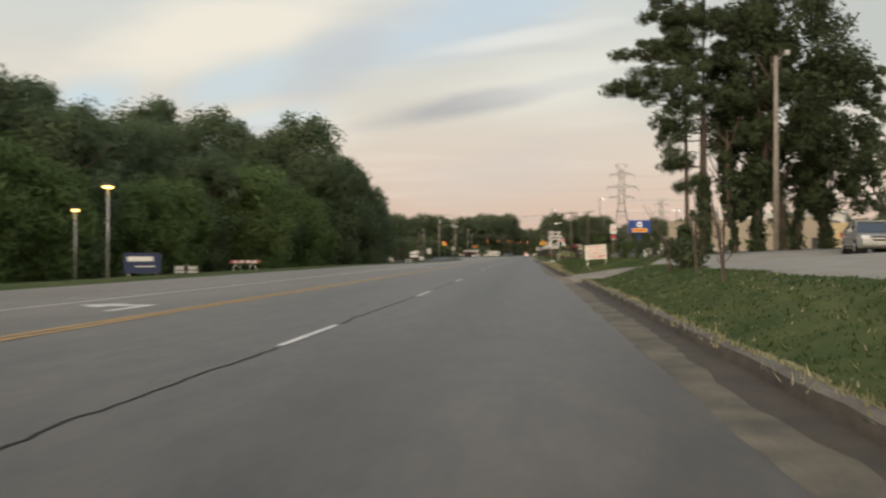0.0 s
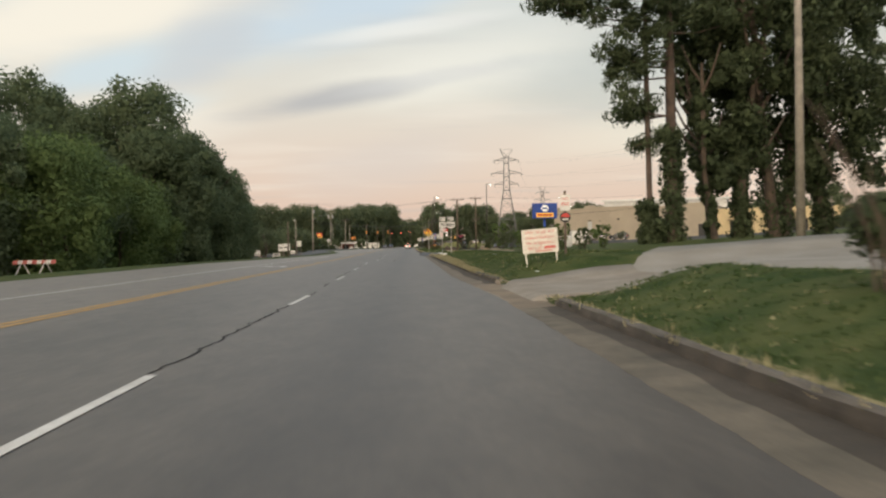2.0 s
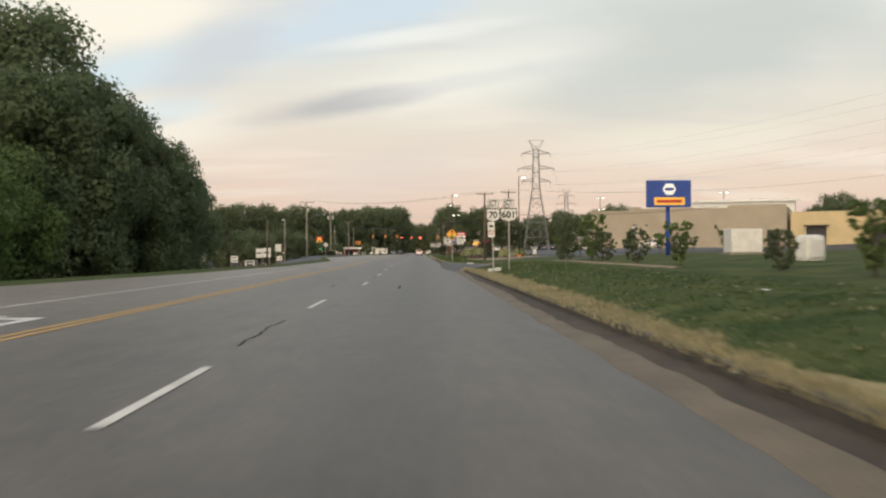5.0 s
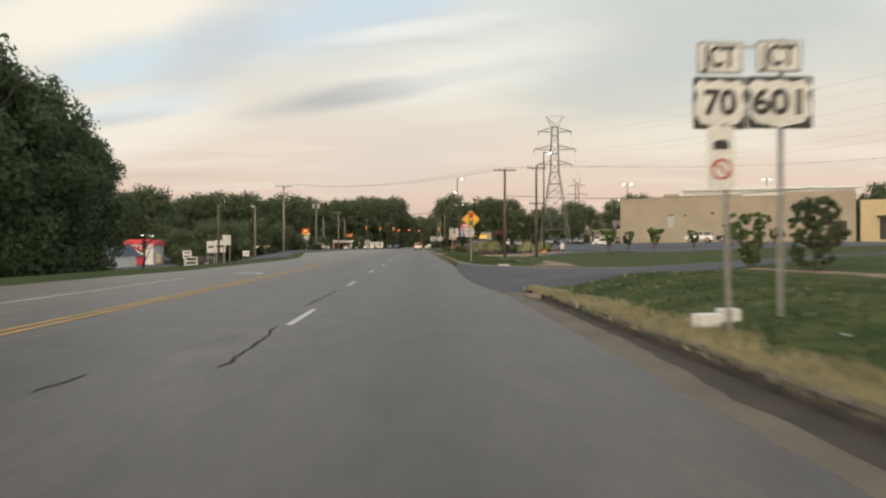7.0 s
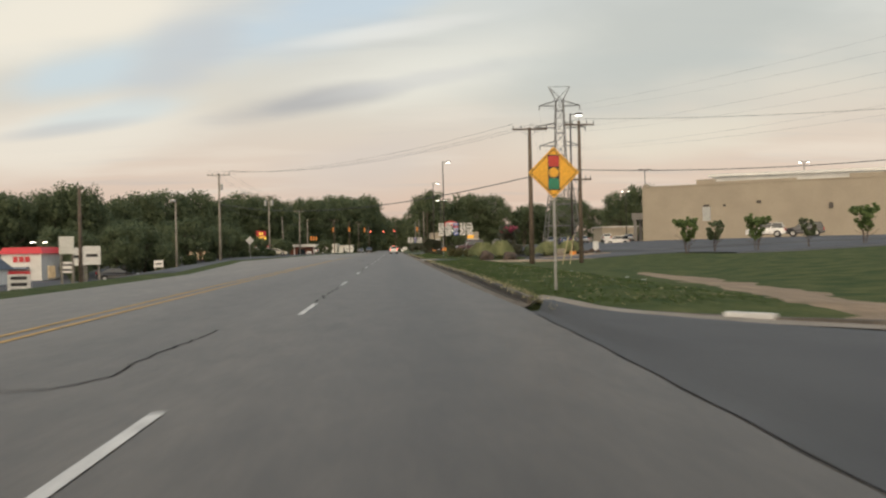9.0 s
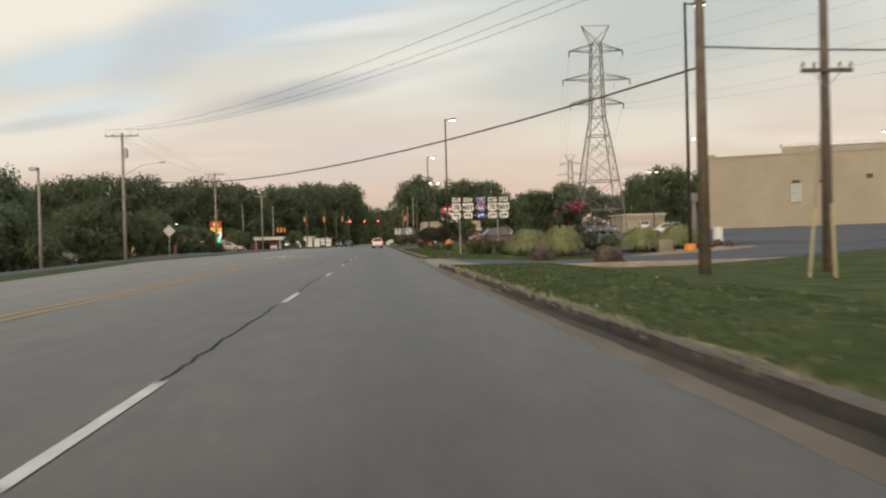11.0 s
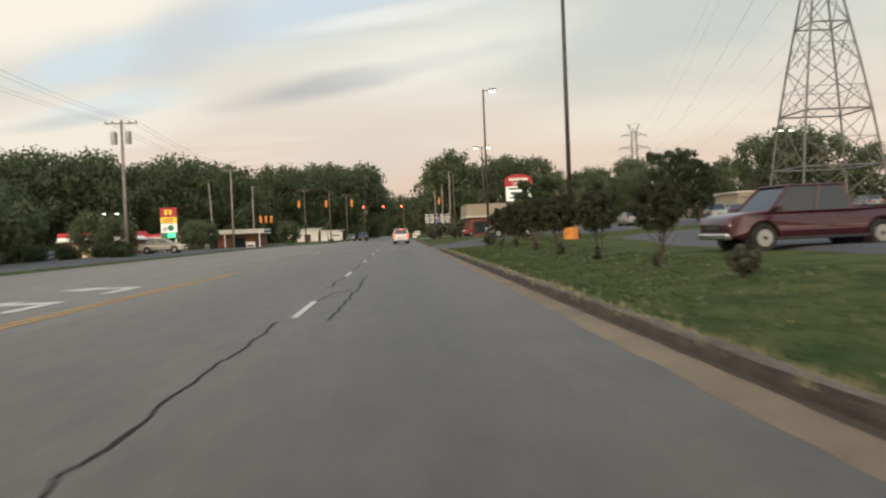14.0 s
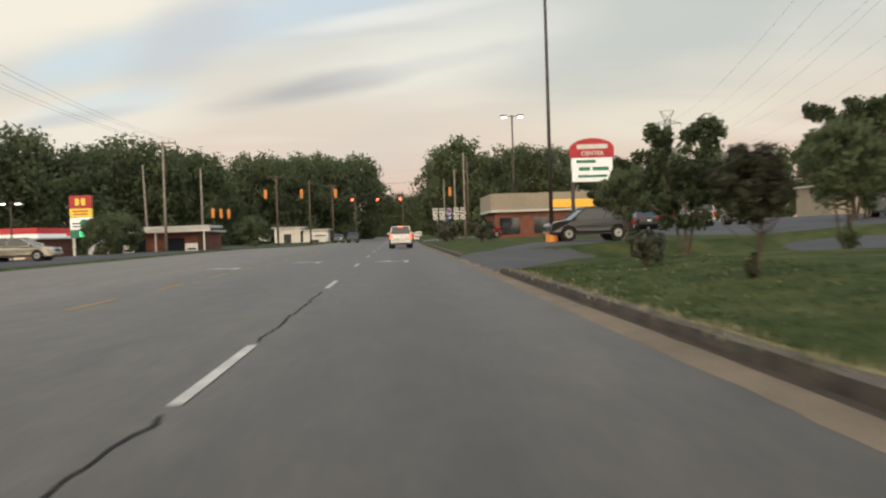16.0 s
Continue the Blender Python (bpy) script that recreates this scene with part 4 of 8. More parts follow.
def rounded(w, h, r=0.04, n=4):
    pts = []
    for cx, cz, a0 in ((w / 2 - r, h / 2 - r, 0), (-w / 2 + r, h / 2 - r, 90), (-w / 2 + r, -h / 2 + r, 180), (w / 2 - r, -h / 2 + r, 270)):
        pts += [(cx + r * math.cos(radians(a0 + 90 * i / n)), cz + r * math.sin(radians(a0 + 90 * i / n))) for i in range(n + 1)]
    return pts


SHIELD = [(0.0, -0.5), (0.16, -0.44), (0.34, -0.40), (0.46, -0.22), (0.46, -0.02), (0.40, 0.16), (0.48, 0.30), (0.36, 0.46), (0.18, 0.40), (0.0, 0.46)]
SHIELD = SHIELD + [(-x, z) for x, z in reversed(SHIELD[1:-1])]
ISHIELD = [(0.0, -0.5), (0.28, -0.34), (0.45, -0.02), (0.42, 0.30), (0.30, 0.48), (0.12, 0.42), (0.0, 0.45)]
ISHIELD = ISHIELD + [(-x, z) for x, z in reversed(ISHIELD[1:-1])]


def at_y(o, x, y, z):
    o.matrix_basis = pose(x, y, z)
    return o


def plaque(parent, x, y, z, w, h, body, bg, ink, size=None, name="plaque", label=""):
    p = at_y(part(name, poly(rounded(w, h), 0.012), bg, parent, label), x, y, z)
    part("border", poly_ring(w - 0.03, h - 0.03, 0.012), ink, p).matrix_basis = pose(0, -0.0085, 0)
    if body:
        text_part(body, size or h * 0.9, ink, p, pose(0, -0.009, 0), width=w * (0.74 if len(body) > 2 else 0.5), bold=0.008)
    return p


def poly_ring(w, h, t):
    bm = bmesh.new()
    for b in ((0, 0, h / 2, w, 0.003, t), (0, 0, -h / 2, w, 0.003, t), (-w / 2, 0, 0, t, 0.003, h), (w / 2, 0, 0, t, 0.003, h)):
        box(bm, *b)
    return bm


def us_shield(parent, x, y, z, w, h, body):
    p = at_y(part("shield", poly(rounded(w, h, 0.03), 0.012), SIGN_K, parent, "black route plate with a white shield"), x, y, z)
    part("shield_face", poly([(u * w * 1.03, v * h * 0.98) for u, v in SHIELD], 0.004), SIGN_W, p).matrix_basis = pose(0, -0.009, 0)
    text_part(body, h * 0.66, SIGN_K, p, pose(0, -0.013, -0.01), width=w * (0.62 if len(body) == 2 else 0.76), bold=0.012)
    return p


ARROW_TURN = [(-0.13, -0.12), (-0.07, -0.12), (-0.07, 0.0), (0.06, 0.0), (0.06, -0.07), (0.17, 0.03), (0.06, 0.13), (0.06, 0.06), (-0.13, 0.06)]


def arrow_plaque(parent, x, y, z, w, h, bg, ink, flip=1):
    p = at_y(part("arrow_plaque", poly(rounded(w, h), 0.012), bg, parent, "turn arrow plaque"), x, y, z)
    pts = [(flip * u * 1.25, v * 1.1) for u, v in ARROW_TURN]
    part("arrow", poly(pts if flip > 0 else list(reversed(pts)), 0.004), ink, p).matrix_basis = pose(0, -0.009, 0)
    return p


def sign_post(parent, x, y, z0, z1, material=None, w=0.06):
    """A U-channel steel post."""
    pts = [(-w / 2, -0.02), (-w / 2 + 0.012, -0.02), (-w / 2 + 0.018, 0.012), (w / 2 - 0.018, 0.012), (w / 2 - 0.012, -0.02), (w / 2, -0.02), (w / 2, -0.012), (w / 2 - 0.008, 0.022), (-w / 2 + 0.008, 0.022), (-w / 2, -0.012)]
    o = part("post", poly(pts, z1 - z0, "z"), material or STEEL, parent, "galvanised sign post")
    o.matrix_basis = pose(x, y, (z0 + z1) / 2)
    return o


# junction route signs
js = thing("junction_sign", "white junction plates over two black route shields on a steel post", "road sign", pose(6.02, 94.8, -0.2) @ Matrix.Diagonal((1.06, 1, 1.06, 1)))
g_ = land(6.2, 94.8)
sign_post(js, 0.36, 0.03, g_ - 0.2, 3.72)
part("brace", B((0, 0.02, 3.62, 0.9, 0.02, 0.03), (0, 0.02, 3.0, 0.9, 0.02, 0.03)), STEEL, js)
plaque(js, -0.36, 0, 3.49, 0.53, 0.37, "JCT", SIGN_W, SIGN_K)
plaque(js, 0.33, 0, 3.51, 0.53, 0.37, "JCT", SIGN_W, SIGN_K)
us_shield(js, -0.36, 0, 2.97, 0.61, 0.6, "70")
us_shield(js, 0.34, 0, 2.98, 0.76, 0.6, "601")
# no-parking sign on its own leaning post
ns = thing("bus_stop_sign", "white sign with a red ring on a thin steel post", "road sign", pose(5.62, 94.4, 0, 0, -1.5, 0))
sign_post(ns, 0, 0.03, land(5.6, 94.4) - 0.2, 2.65)
np_ = at_y(part("plate", poly(rounded(0.32, 0.74), 0.01), SIGN_W, ns), -0.05, 0, 2.24)
part("pictogram", poly([(-0.09, 0.1), (0.09, 0.1), (0.09, 0.17), (0.06, 0.21), (-0.06, 0.21), (-0.09, 0.17)], 0.004), SIGN_K, np_).matrix_basis = pose(0, -0.008, 0)
bm = bmesh.new()
for i_ in range(24):
    a_, b_ = 2 * math.pi * i_ / 24, 2 * math.pi * (i_ + 1) / 24
    cyl(bm, (0.11 * math.cos(a_), 0, -0.13 + 0.11 * math.sin(a_)), (0.11 * math.cos(b_), 0, -0.13 + 0.11 * math.sin(b_)), 0.012, n=5)
cyl(bm, (-0.075, 0, -0.055), (0.075, 0, -0.205), 0.012, n=5)
part("red_ring", bm, SIGN_R, np_).matrix_basis = pose(0, -0.01, 0)
for x_, y_, w_ in ((5.58, 95.1, 0.42), (5.9, 95.2, 0.34)):
    blk = part("white_block", B((0, 0, 0.09, w_ * 0.8, 0.16, 0.18), bevel=0.02), CONCRETE if w_ < 0.2 else SIGN_W)
    blk.matrix_basis = pose(x_, y_, land(x_, y_), 0, 0, 8)
    tagged(blk, "small white painted marker block in the grass", "marker")

# signal-ahead warning sign
ws = thing("signal_ahead_sign", "yellow diamond sign with a red, amber and green signal", "road sign", pose(5.35, 137.75, 0))
sign_post(ws, 0, 0.03, land(5.35, 137.7) - 0.2, 3.3)
d_ = at_y(part("plate", poly([(0, -0.6), (0.6, 0), (0, 0.6), (-0.6, 0)], 0.012), SIGN_Y, ws), 0, 0, 2.88)
bm = bmesh.new()
for a_, b_ in (((0, -0.54), (0.54, 0)), ((0.54, 0), (0, 0.54)), ((0, 0.54), (-0.54, 0)), ((-0.54, 0), (0, -0.54))):
    cyl(bm, (a_[0], 0, a_[1]), (b_[0], 0, b_[1]), 0.009, n=4)
part("border", bm, SIGN_K, d_).matrix_basis = pose(0, -0.006, 0)
part("signal_symbol", poly(rounded(0.27, 0.82, 0.03), 0.004), SIGN_K, d_).matrix_basis = pose(0, -0.009, 0)
for z_, m_, n_ in ((0.26, SIGN_R, "red_disc"), (0.0, SIGN_Y, "amber_disc"), (-0.26, SIGN_G, "green_disc")):
    part(n_, poly([(0.115 * math.cos(a), 0.115 * math.sin(a)) for a in [2 * math.pi * i / 20 for i in range(20)]], 0.004) if n_ == "amber_disc" else poly(rounded(0.25, 0.25, 0.05), 0.004), m_, d_).matrix_basis = pose(0, -0.012, z_)


# five-way route sign assembly
def route_assembly(name="route_sign_group"):
    t = thing(name, "five route shields with direction plates and arrows on two posts", "road sign")
    sign_post(t, 0.52, 0.04, -0.3, 3.75)
    sign_post(t, 2.95, 0.04, -0.3, 3.6)
    part("rail", B((1.88, 0.03, 3.1, 3.6, 0.025, 0.05), (1.88, 0.03, 2.62, 3.6, 0.025, 0.05)), STEEL, t)
    x = 0.33
    for word, num, w, kind, flip in (("WEST", "70", 0.61, 0, -1), ("NORTH", "601", 0.76, 0, -1), ("TO", "85", 0.61, 1, 1), ("EAST", "70", 0.61, 0, 1), ("SOUTH", "601", 0.76, 0, 1)):
        bg, ink = (SIGN_B, SIGN_W) if kind else (SIGN_W, SIGN_K)
        plaque(t, x, 0, 3.62, 0.56, 0.28, word, bg, ink, 0.2, label="direction plate")
        if kind:
            p = at_y(part("shield", poly([(u * 0.64, v * 0.62) for u, v in ISHIELD], 0.012), SIGN_W, t, "blue and red interstate shield"), x, 0, 3.14)
            part("shield_face", poly([(u * 0.59, v * 0.57) for u, v in ISHIELD], 0.004), SIGN_B, p).matrix_basis = pose(0, -0.009, 0)
            part("red_band", poly([(-0.24, 0.12), (0.24, 0.12), (0.19, 0.24), (-0.19, 0.24)], 0.004), SIGN_R, p).matrix_basis = pose(0, -0.012, 0)
            text_part(num, 0.32, SIGN_W, p, pose(0, -0.013, -0.06), width=0.36, bold=0.006)
        else:
            us_shield(t, x, 0, 3.14, w, 0.61, num)
        arrow_plaque(t, x, 0, 2.62, 0.53, 0.38, bg, ink, flip)
        x += {0.61: 0.71, 0.76: 0.79}[w] + (0.02 if kind else 0.03)
    return t


ra = route_assembly()
ra.matrix_basis = pose(6.52, 206.8, 0.02)
rb = copy_thing(ra, pose(5.6, 329, 0.1))


# lettered yard sign on white legs, and the exit sign behind it
ys_ = thing("lettered_board", "white board with red hand-painted verse on white wooden legs", "sign", pose(6.64, 44.42, 0, 0, -4.0, -14))
WHITE_WOOD = mat("white_painted_wood", (0.70, 0.67, 0.62), (0.58, 0.55, 0.50), rough=0.75, scale=3, fine=20, bump=0.15)
yg = land(6.55, 44.9)
bd = at_y(part("board", B((0, 0, 0, 1.08, 0.025, 0.72), bevel=0.006), WHITE_WOOD, ys_), 0, 0, 1.25)
for x_ in (-0.46, 0.46):
    at_y(part("leg", B((0, 0, 0, 0.05, 0.04, 1.4), bevel=0.005), WHITE_WOOD, ys_), x_, 0.034, 0.85)
for k_, line in enumerate(("We Shall All", "Stand Before", "the Judgement", "Seat of")):
    text_part(line, 0.135, INK_RED, bd, pose(-0.18 if k_ == 3 else 0, -0.0135, 0.26 - 0.155 * k_), width=0.42 if k_ == 3 else 0.86)
part("lettering_bar", B((0.28, 0, 0, 0.34, 0.006, 0.085)), INK_RED, bd).matrix_basis = pose(0, -0.0135, -0.205)
part("lettering_bar", B((0.1, 0, 0, 0.5, 0.006, 0.03)), INK_RED, bd).matrix_basis = pose(0, -0.0135, -0.3)
ex = thing("exit_sign", "white exit sign over a dark round plate on a brown post", "sign", pose(7.55, 45.6, -0.28))
part("post", B((0, 0.04, 1.5, 0.07, 0.06, 3.2)), WOOD_POLE, ex)
ep = at_y(part("plate", poly(rounded(0.32, 0.5, 0.03), 0.012), SIGN_W, ex), 0, 0, 2.72)
text_part("NO", 0.12, INK_RED, ep, pose(0, -0.009, 0.12))
text_part("EXIT", 0.14, INK_RED, ep, pose(0, -0.009, -0.05), width=0.24, bold=0.003)
ed = at_y(part("round_plate", poly([(0.17 * math.cos(a), 0.17 * math.sin(a)) for a in [2 * math.pi * i / 24 for i in range(24)]], 0.012), SIGN_K, ex, "round dark plate with a red upper half"), 0, 0, 2.26)
part("red_half", poly([(0.13 * math.cos(a), 0.13 * math.sin(a)) for a in [math.pi * i / 14 for i in range(15)]], 0.004), SIGN_R, ed).matrix_basis = pose(0, -0.009, 0)
part("lettering_bar", B((0, 0, -0.06, 0.2, 0.006, 0.04)), SIGN_W, ed).matrix_basis = pose(0, -0.008, 0)

# blue shop pylon
bs = thing("shop_pylon_sign", "blue rectangular shop sign with a yellow band on a blue pole", "sign", pose(16.0, 101.0, 0))
part("pole", cyl(bmesh.new(), (0, 0.15, land(16, 101) - 0.2), (0, 0.15, 3.75), 0.12, n=14), SIGN_B, bs, smooth=True)
cab = at_y(part("cabinet", B((0, 0, 0, 2.45, 0.35, 1.5), bevel=0.03), SIGN_B, bs), 0, 0, 4.36)
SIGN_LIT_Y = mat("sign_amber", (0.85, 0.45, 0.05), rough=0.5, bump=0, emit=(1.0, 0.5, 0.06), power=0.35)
SIGN_LIT_W = mat("sign_white_lit", (0.85, 0.85, 0.82), rough=0.5, bump=0, emit=(1.0, 0.98, 0.92), power=0.3)
part("band", poly(rounded(1.7, 0.42, 0.05), 0.01), SIGN_LIT_Y, cab).matrix_basis = pose(0, -0.182, -0.42)
part("emblem", poly([(0.38 * math.cos(radians(60 * i)), 0.36 * math.sin(radians(60 * i))) for i in range(6)], 0.01), SIGN_LIT_W, cab).matrix_basis = pose(0, -0.182, 0.25)
part("emblem_band", poly(rounded(0.5, 0.16, 0.03), 0.006), SIGN_B, cab).matrix_basis = pose(0, -0.19, 0.25)
part("lettering_bar", B((0, 0, 0, 1.45, 0.008, 0.17)), SIGN_R, cab).matrix_basis = pose(0, -0.19, -0.42)

# utility cabinet
uc = thing("utility_cabinet", "white metal utility cabinet on a concrete pad", "cabinet", pose(18.6, 97, land(18.6, 97)))
part("pad", B((0, 0, 0.03, 1.9, 1.4, 0.14), bevel=0.02), CONCRETE, uc)
part("body", B((0, 0, 0.68, 1.6, 1.1, 1.2), bevel=0.04), SIGN_W, uc)
for x_ in (-0.4, 0.4):
    part("door", B((x_, -0.56, 0.68, 0.74, 0.02, 1.08), bevel=0.005), SIGN_W, uc)


# ---- poles, lamps, wires ----
def wood_pole(x, y, h, arms=(), r=0.17, pale=False, lean=0.0, name="utility_pole", label="weathered wooden utility pole with crossarms", z=None, turn=0):
    z = land(x, y) if z is None else z
    t = thing(name, label, "utility pole", pose(x, y, z, 0, lean, turn))
    part("shaft", cyl(bmesh.new(), (0, 0, -0.4), (0, 0, h), r, r * 0.62, n=12), WOOD_PALE if pale else WOOD_POLE, t, smooth=True)
    for za, w in arms:
        a = part("crossarm", B((0, -0.14, za, w, 0.1, 0.12), bevel=0.01), WOOD_PALE if pale else WOOD_POLE, t)
        for k in (-0.47, -0.25, 0.25, 0.47):
            part("insulator", cyl(cyl(bmesh.new(), (k * w, -0.14, za + 0.06), (k * w, -0.14, za + 0.14), 0.02, n=6), (k * w, -0.14, za + 0.12), (k * w, -0.14, za + 0.26), 0.055, 0.03, n=8), GLASS_INS, a)
        part("brace", rods((((-0.3 * w, -0.12, za - 0.02), (0, -0.12, za - 0.5)), ((0.3 * w, -0.12, za - 0.02), (0, -0.12, za - 0.5))), 0.015, 5), STEEL, t)
    return t


def can(parent, x, y, z, r=0.24, h=0.75):
    bm = cyl(bmesh.new(), (x, y, z - h / 2), (x, y, z + h / 2), r, n=14)
    cyl(bm, (x, y, z + h / 2), (x, y, z + h / 2 + 0.05), r * 1.05, r * 0.8, n=14)
    for k in (-0.1, 0.1):
        cyl(bm, (x + k, y, z + h / 2), (x + k, y, z + h / 2 + 0.22), 0.035, 0.02, n=6)
    return part("transformer", bm, STEEL, parent, "grey pole-mounted transformer can", smooth=False)


def arm_light(parent, x, z, reach, rise=0.5, sgn=1, lit=False):
    pts = [(x, 0, z), (x + sgn * reach * 0.5, 0, z + rise * 0.8), (x + sgn * reach, 0, z + rise)]
    part("lamp_arm", tube(pts, 0.03), STEEL, parent)
    hd = part("lamp_head", B((x + sgn * (reach + 0.25), 0, z + rise, 0.6, 0.26, 0.14), bevel=0.05), STEEL, parent)
    if lit:
        part("lens", B((x + sgn * (reach + 0.28), 0, z + rise - 0.09, 0.3, 0.2, 0.06), bevel=0.02), LAMP_ON, hd)


def lot_lamp(x, y, top, heads=((1, 0),), z=None, base=True, label="tall dark steel car park lamp post", lit=LAMP_ON, r=0.11):
    z = land(x, y) if z is None else z
    t = thing("lamp_post", label, "lamp post", pose(x, y, z))
    h = top - z
    part("pole", cyl(bmesh.new(), (0, 0, 0.0), (0, 0, h), r, r * 0.7, n=12), STEEL_DARK, t, smooth=True)
    if base:
        part("base", cyl(bmesh.new(), (0, 0, -0.2), (0, 0, 0.5), 0.34, 0.33, n=22), SIGN_O if base == "yellow" else CONCRETE, t, "yellow painted concrete base" if base == "yellow" else "concrete base", smooth=False)
    for dx, dy in heads:
        part("arm", B((dx * 0.35, dy * 0.35, h - 0.08, 0.7 if dx else 0.08, 0.7 if dy else 0.08, 0.07)), STEEL_DARK, t)
        hd = part("lamp_head", B((dx * 0.85, dy * 0.85, h - 0.05, 0.62, 0.5, 0.2), bevel=0.04), STEEL_DARK, t)
        part("lens", B((dx * 0.85, dy * 0.85, h - 0.17, 0.5, 0.4, 0.08), bevel=0.03), lit, hd)
    return t


def wire(a, b, drop, r=0.014, label="thin dark overhead wire sagging between poles", n=16):
    me = tube(sag(a, b, drop, n), r, 5)
    me.materials.append(WIRE_M)
    return tagged(new("overhead_wire", me), label, "wire")


# pole among the trees, with a flood lamp
pp = wood_pole(16.5, 48.5, 10.6, r=0.17, pale=True, label="pale bare wooden pole with a small flood lamp")
part("lamp_arm", rods((((0, 0, 10.3), (0.35, -0.3, 10.6)),), 0.03), STEEL, pp)
part("lamp_head", B((0.45, -0.4, 10.65, 0.25, 0.3, 0.3), bevel=0.05), STEEL, pp)
wood_pole(11.9, 179.5, 10.1, ((9.95, 2.6),), r=0.2, label="dark wooden utility pole with a single crossarm")
pb = wood_pole(15.4, 178.6, 10.4, ((10.1, 2.2), (6.1, 1.6)), r=0.17)
part("guy_wire", rods((((0, 0, 6.0), (-1.9, -2.4, 0.0)), ((0, 0, 6.0), (-1.5, -3.0, 0.0))), 0.012), WIRE_M, pb)
part("guy_guard", rods((((-1.28, -1.62, 1.95), (-1.9, -2.4, 0.0)), ((-1.0, -2.0, 2.0), (-1.5, -3.0, 0.0))), 0.04, 8), mat("guy_guard", (0.42, 0.36, 0.19), (0.32, 0.27, 0.15), rough=0.7, scale=3, fine=20, bump=0.02), pb, "faded yellow guy wire guard")
wood_pole(-20.6, 179.2, 7.1, r=0.16, label="bare dark wooden pole beside the restaurant sign")
gl = wood_pole(-25.1, 223.2, 8.6, r=0.14, pale=True, label="pale wooden pole with a flood lamp")
part("lamp_head", B((-0.3, -0.2, 8.5, 0.6, 0.4, 0.3), bevel=0.06), STEEL, gl)
u1 = wood_pole(-22.6, 237.2, 12.6, ((12.3, 3.2),), r=0.19, pale=True, label="grey wooden utility pole with a crossarm and street light")
can(u1, 0.35, -0.1, 10.6, 0.2, 0.8)
arm_light(u1, 0.1, 8.5, 3.4, 1.2)
u2 = wood_pole(-21.95, 280.0, 11.9, ((11.6, 2.8),), r=0.18, pale=True, label="grey wooden utility pole carrying two transformers")
can(u2, -0.6, -0.2, 10.3, 0.28, 1.0)
can(u2, 0.6, -0.2, 10.3, 0.28, 1.0)
u3 = wood_pole(-20.4, 318.7, 10.6, ((10.4, 2.6),), r=0.16, pale=True)
wood_pole(-25.9, 331.7, 9.6, r=0.14, pale=True, lean=-2, label="leaning pale wooden pole")
wood_pole(-19.8, 331.2, 9.0, r=0.14, pale=True, label="bare pale wooden pole")
u4 = wood_pole(-14.5, 352, 9.5, ((9.3, 2.4),), r=0.15)
wood_pole(-10.5, 356, 9.0, r=0.14)
wood_pole(-8.5, 372, 9.5, ((9.2, 2.0),), r=0.14)
wood_pole(-6.0, 395, 9.0, r=0.14)
wood_pole(3.0, 400, 9.5, r=0.14)
wood_pole(8.8, 338, 8.3, r=0.13, pale=True, label="bare pale wooden pole")
wood_pole(10.2, 341, 10.6, r=0.14, pale=True, label="bare pale wooden pole")
wood_pole(8.2, 350, 8.0, r=0.13, pale=True)
wood_pole(11.6, 352, 11.0, r=0.14)
wood_pole(62, 148, 9.0, ((8.8, 2.2),), r=0.15)
lot_lamp(9.47, 243.5, 14.15, ((1, 0),), base="yellow", label="tall dark steel lamp post on a yellow base")
lot_lamp(9.9, 281.9, 14.0, ((1, 0),), base="yellow", label="tall dark steel lamp post on a yellow base")
lot_lamp(19.6, 200.5, 14.3, ((1, 0),), base="yellow", label="tall dark steel lamp post on a yellow base")
lot_lamp(50.3, 275, 15.4, ((1, 0), (-1, 0)), label="twin-headed car park lamp post")
lot_lamp(88.5, 288, 17.7, ((1, 0), (-1, 0)), label="twin-headed car park lamp post")
lot_lamp(13.8, 322.6, 12.9, ((1, 0), (-1, 0)), label="twin-headed car park lamp post")
lot_lamp(64.1, 336.2, 15.3, ((1, 0), (-1, 0)), label="twin-headed car park lamp post")
lot_lamp(-40.8, 332, 6.0, ((1, 0), (-1, 0)), label="low twin flood lamps on a pole", base=False)
lot_lamp(-47, 236, 3.2, ((1, 0), (-1, 0)), label="low twin flood lamps on a pole", base=False)
for x_, y_, h_ in ((-16.9, 40.0, 4.35), (-23.8, 49.1, 3.75)):
    t_ = thing("lamp_post", "slim pole lamp glowing amber beside the wood", "lamp post", pose(x_, y_, land(x_, y_)))
    hh = h_ - land(x_, y_)
    part("pole", cyl(bmesh.new(), (0, 0, -0.2), (0, 0, hh), 0.06, 0.045, n=10), STEEL, t_, smooth=True)
    hd = part("lamp_head", B((0, 0, hh + 0.12, 0.4, 0.4, 0.16), bevel=0.05), STEEL_DARK, t_)
    part("lens", B((0, 0, hh + 0.0, 0.34, 0.34, 0.1), bevel=0.03), LAMP_AMBER, hd)


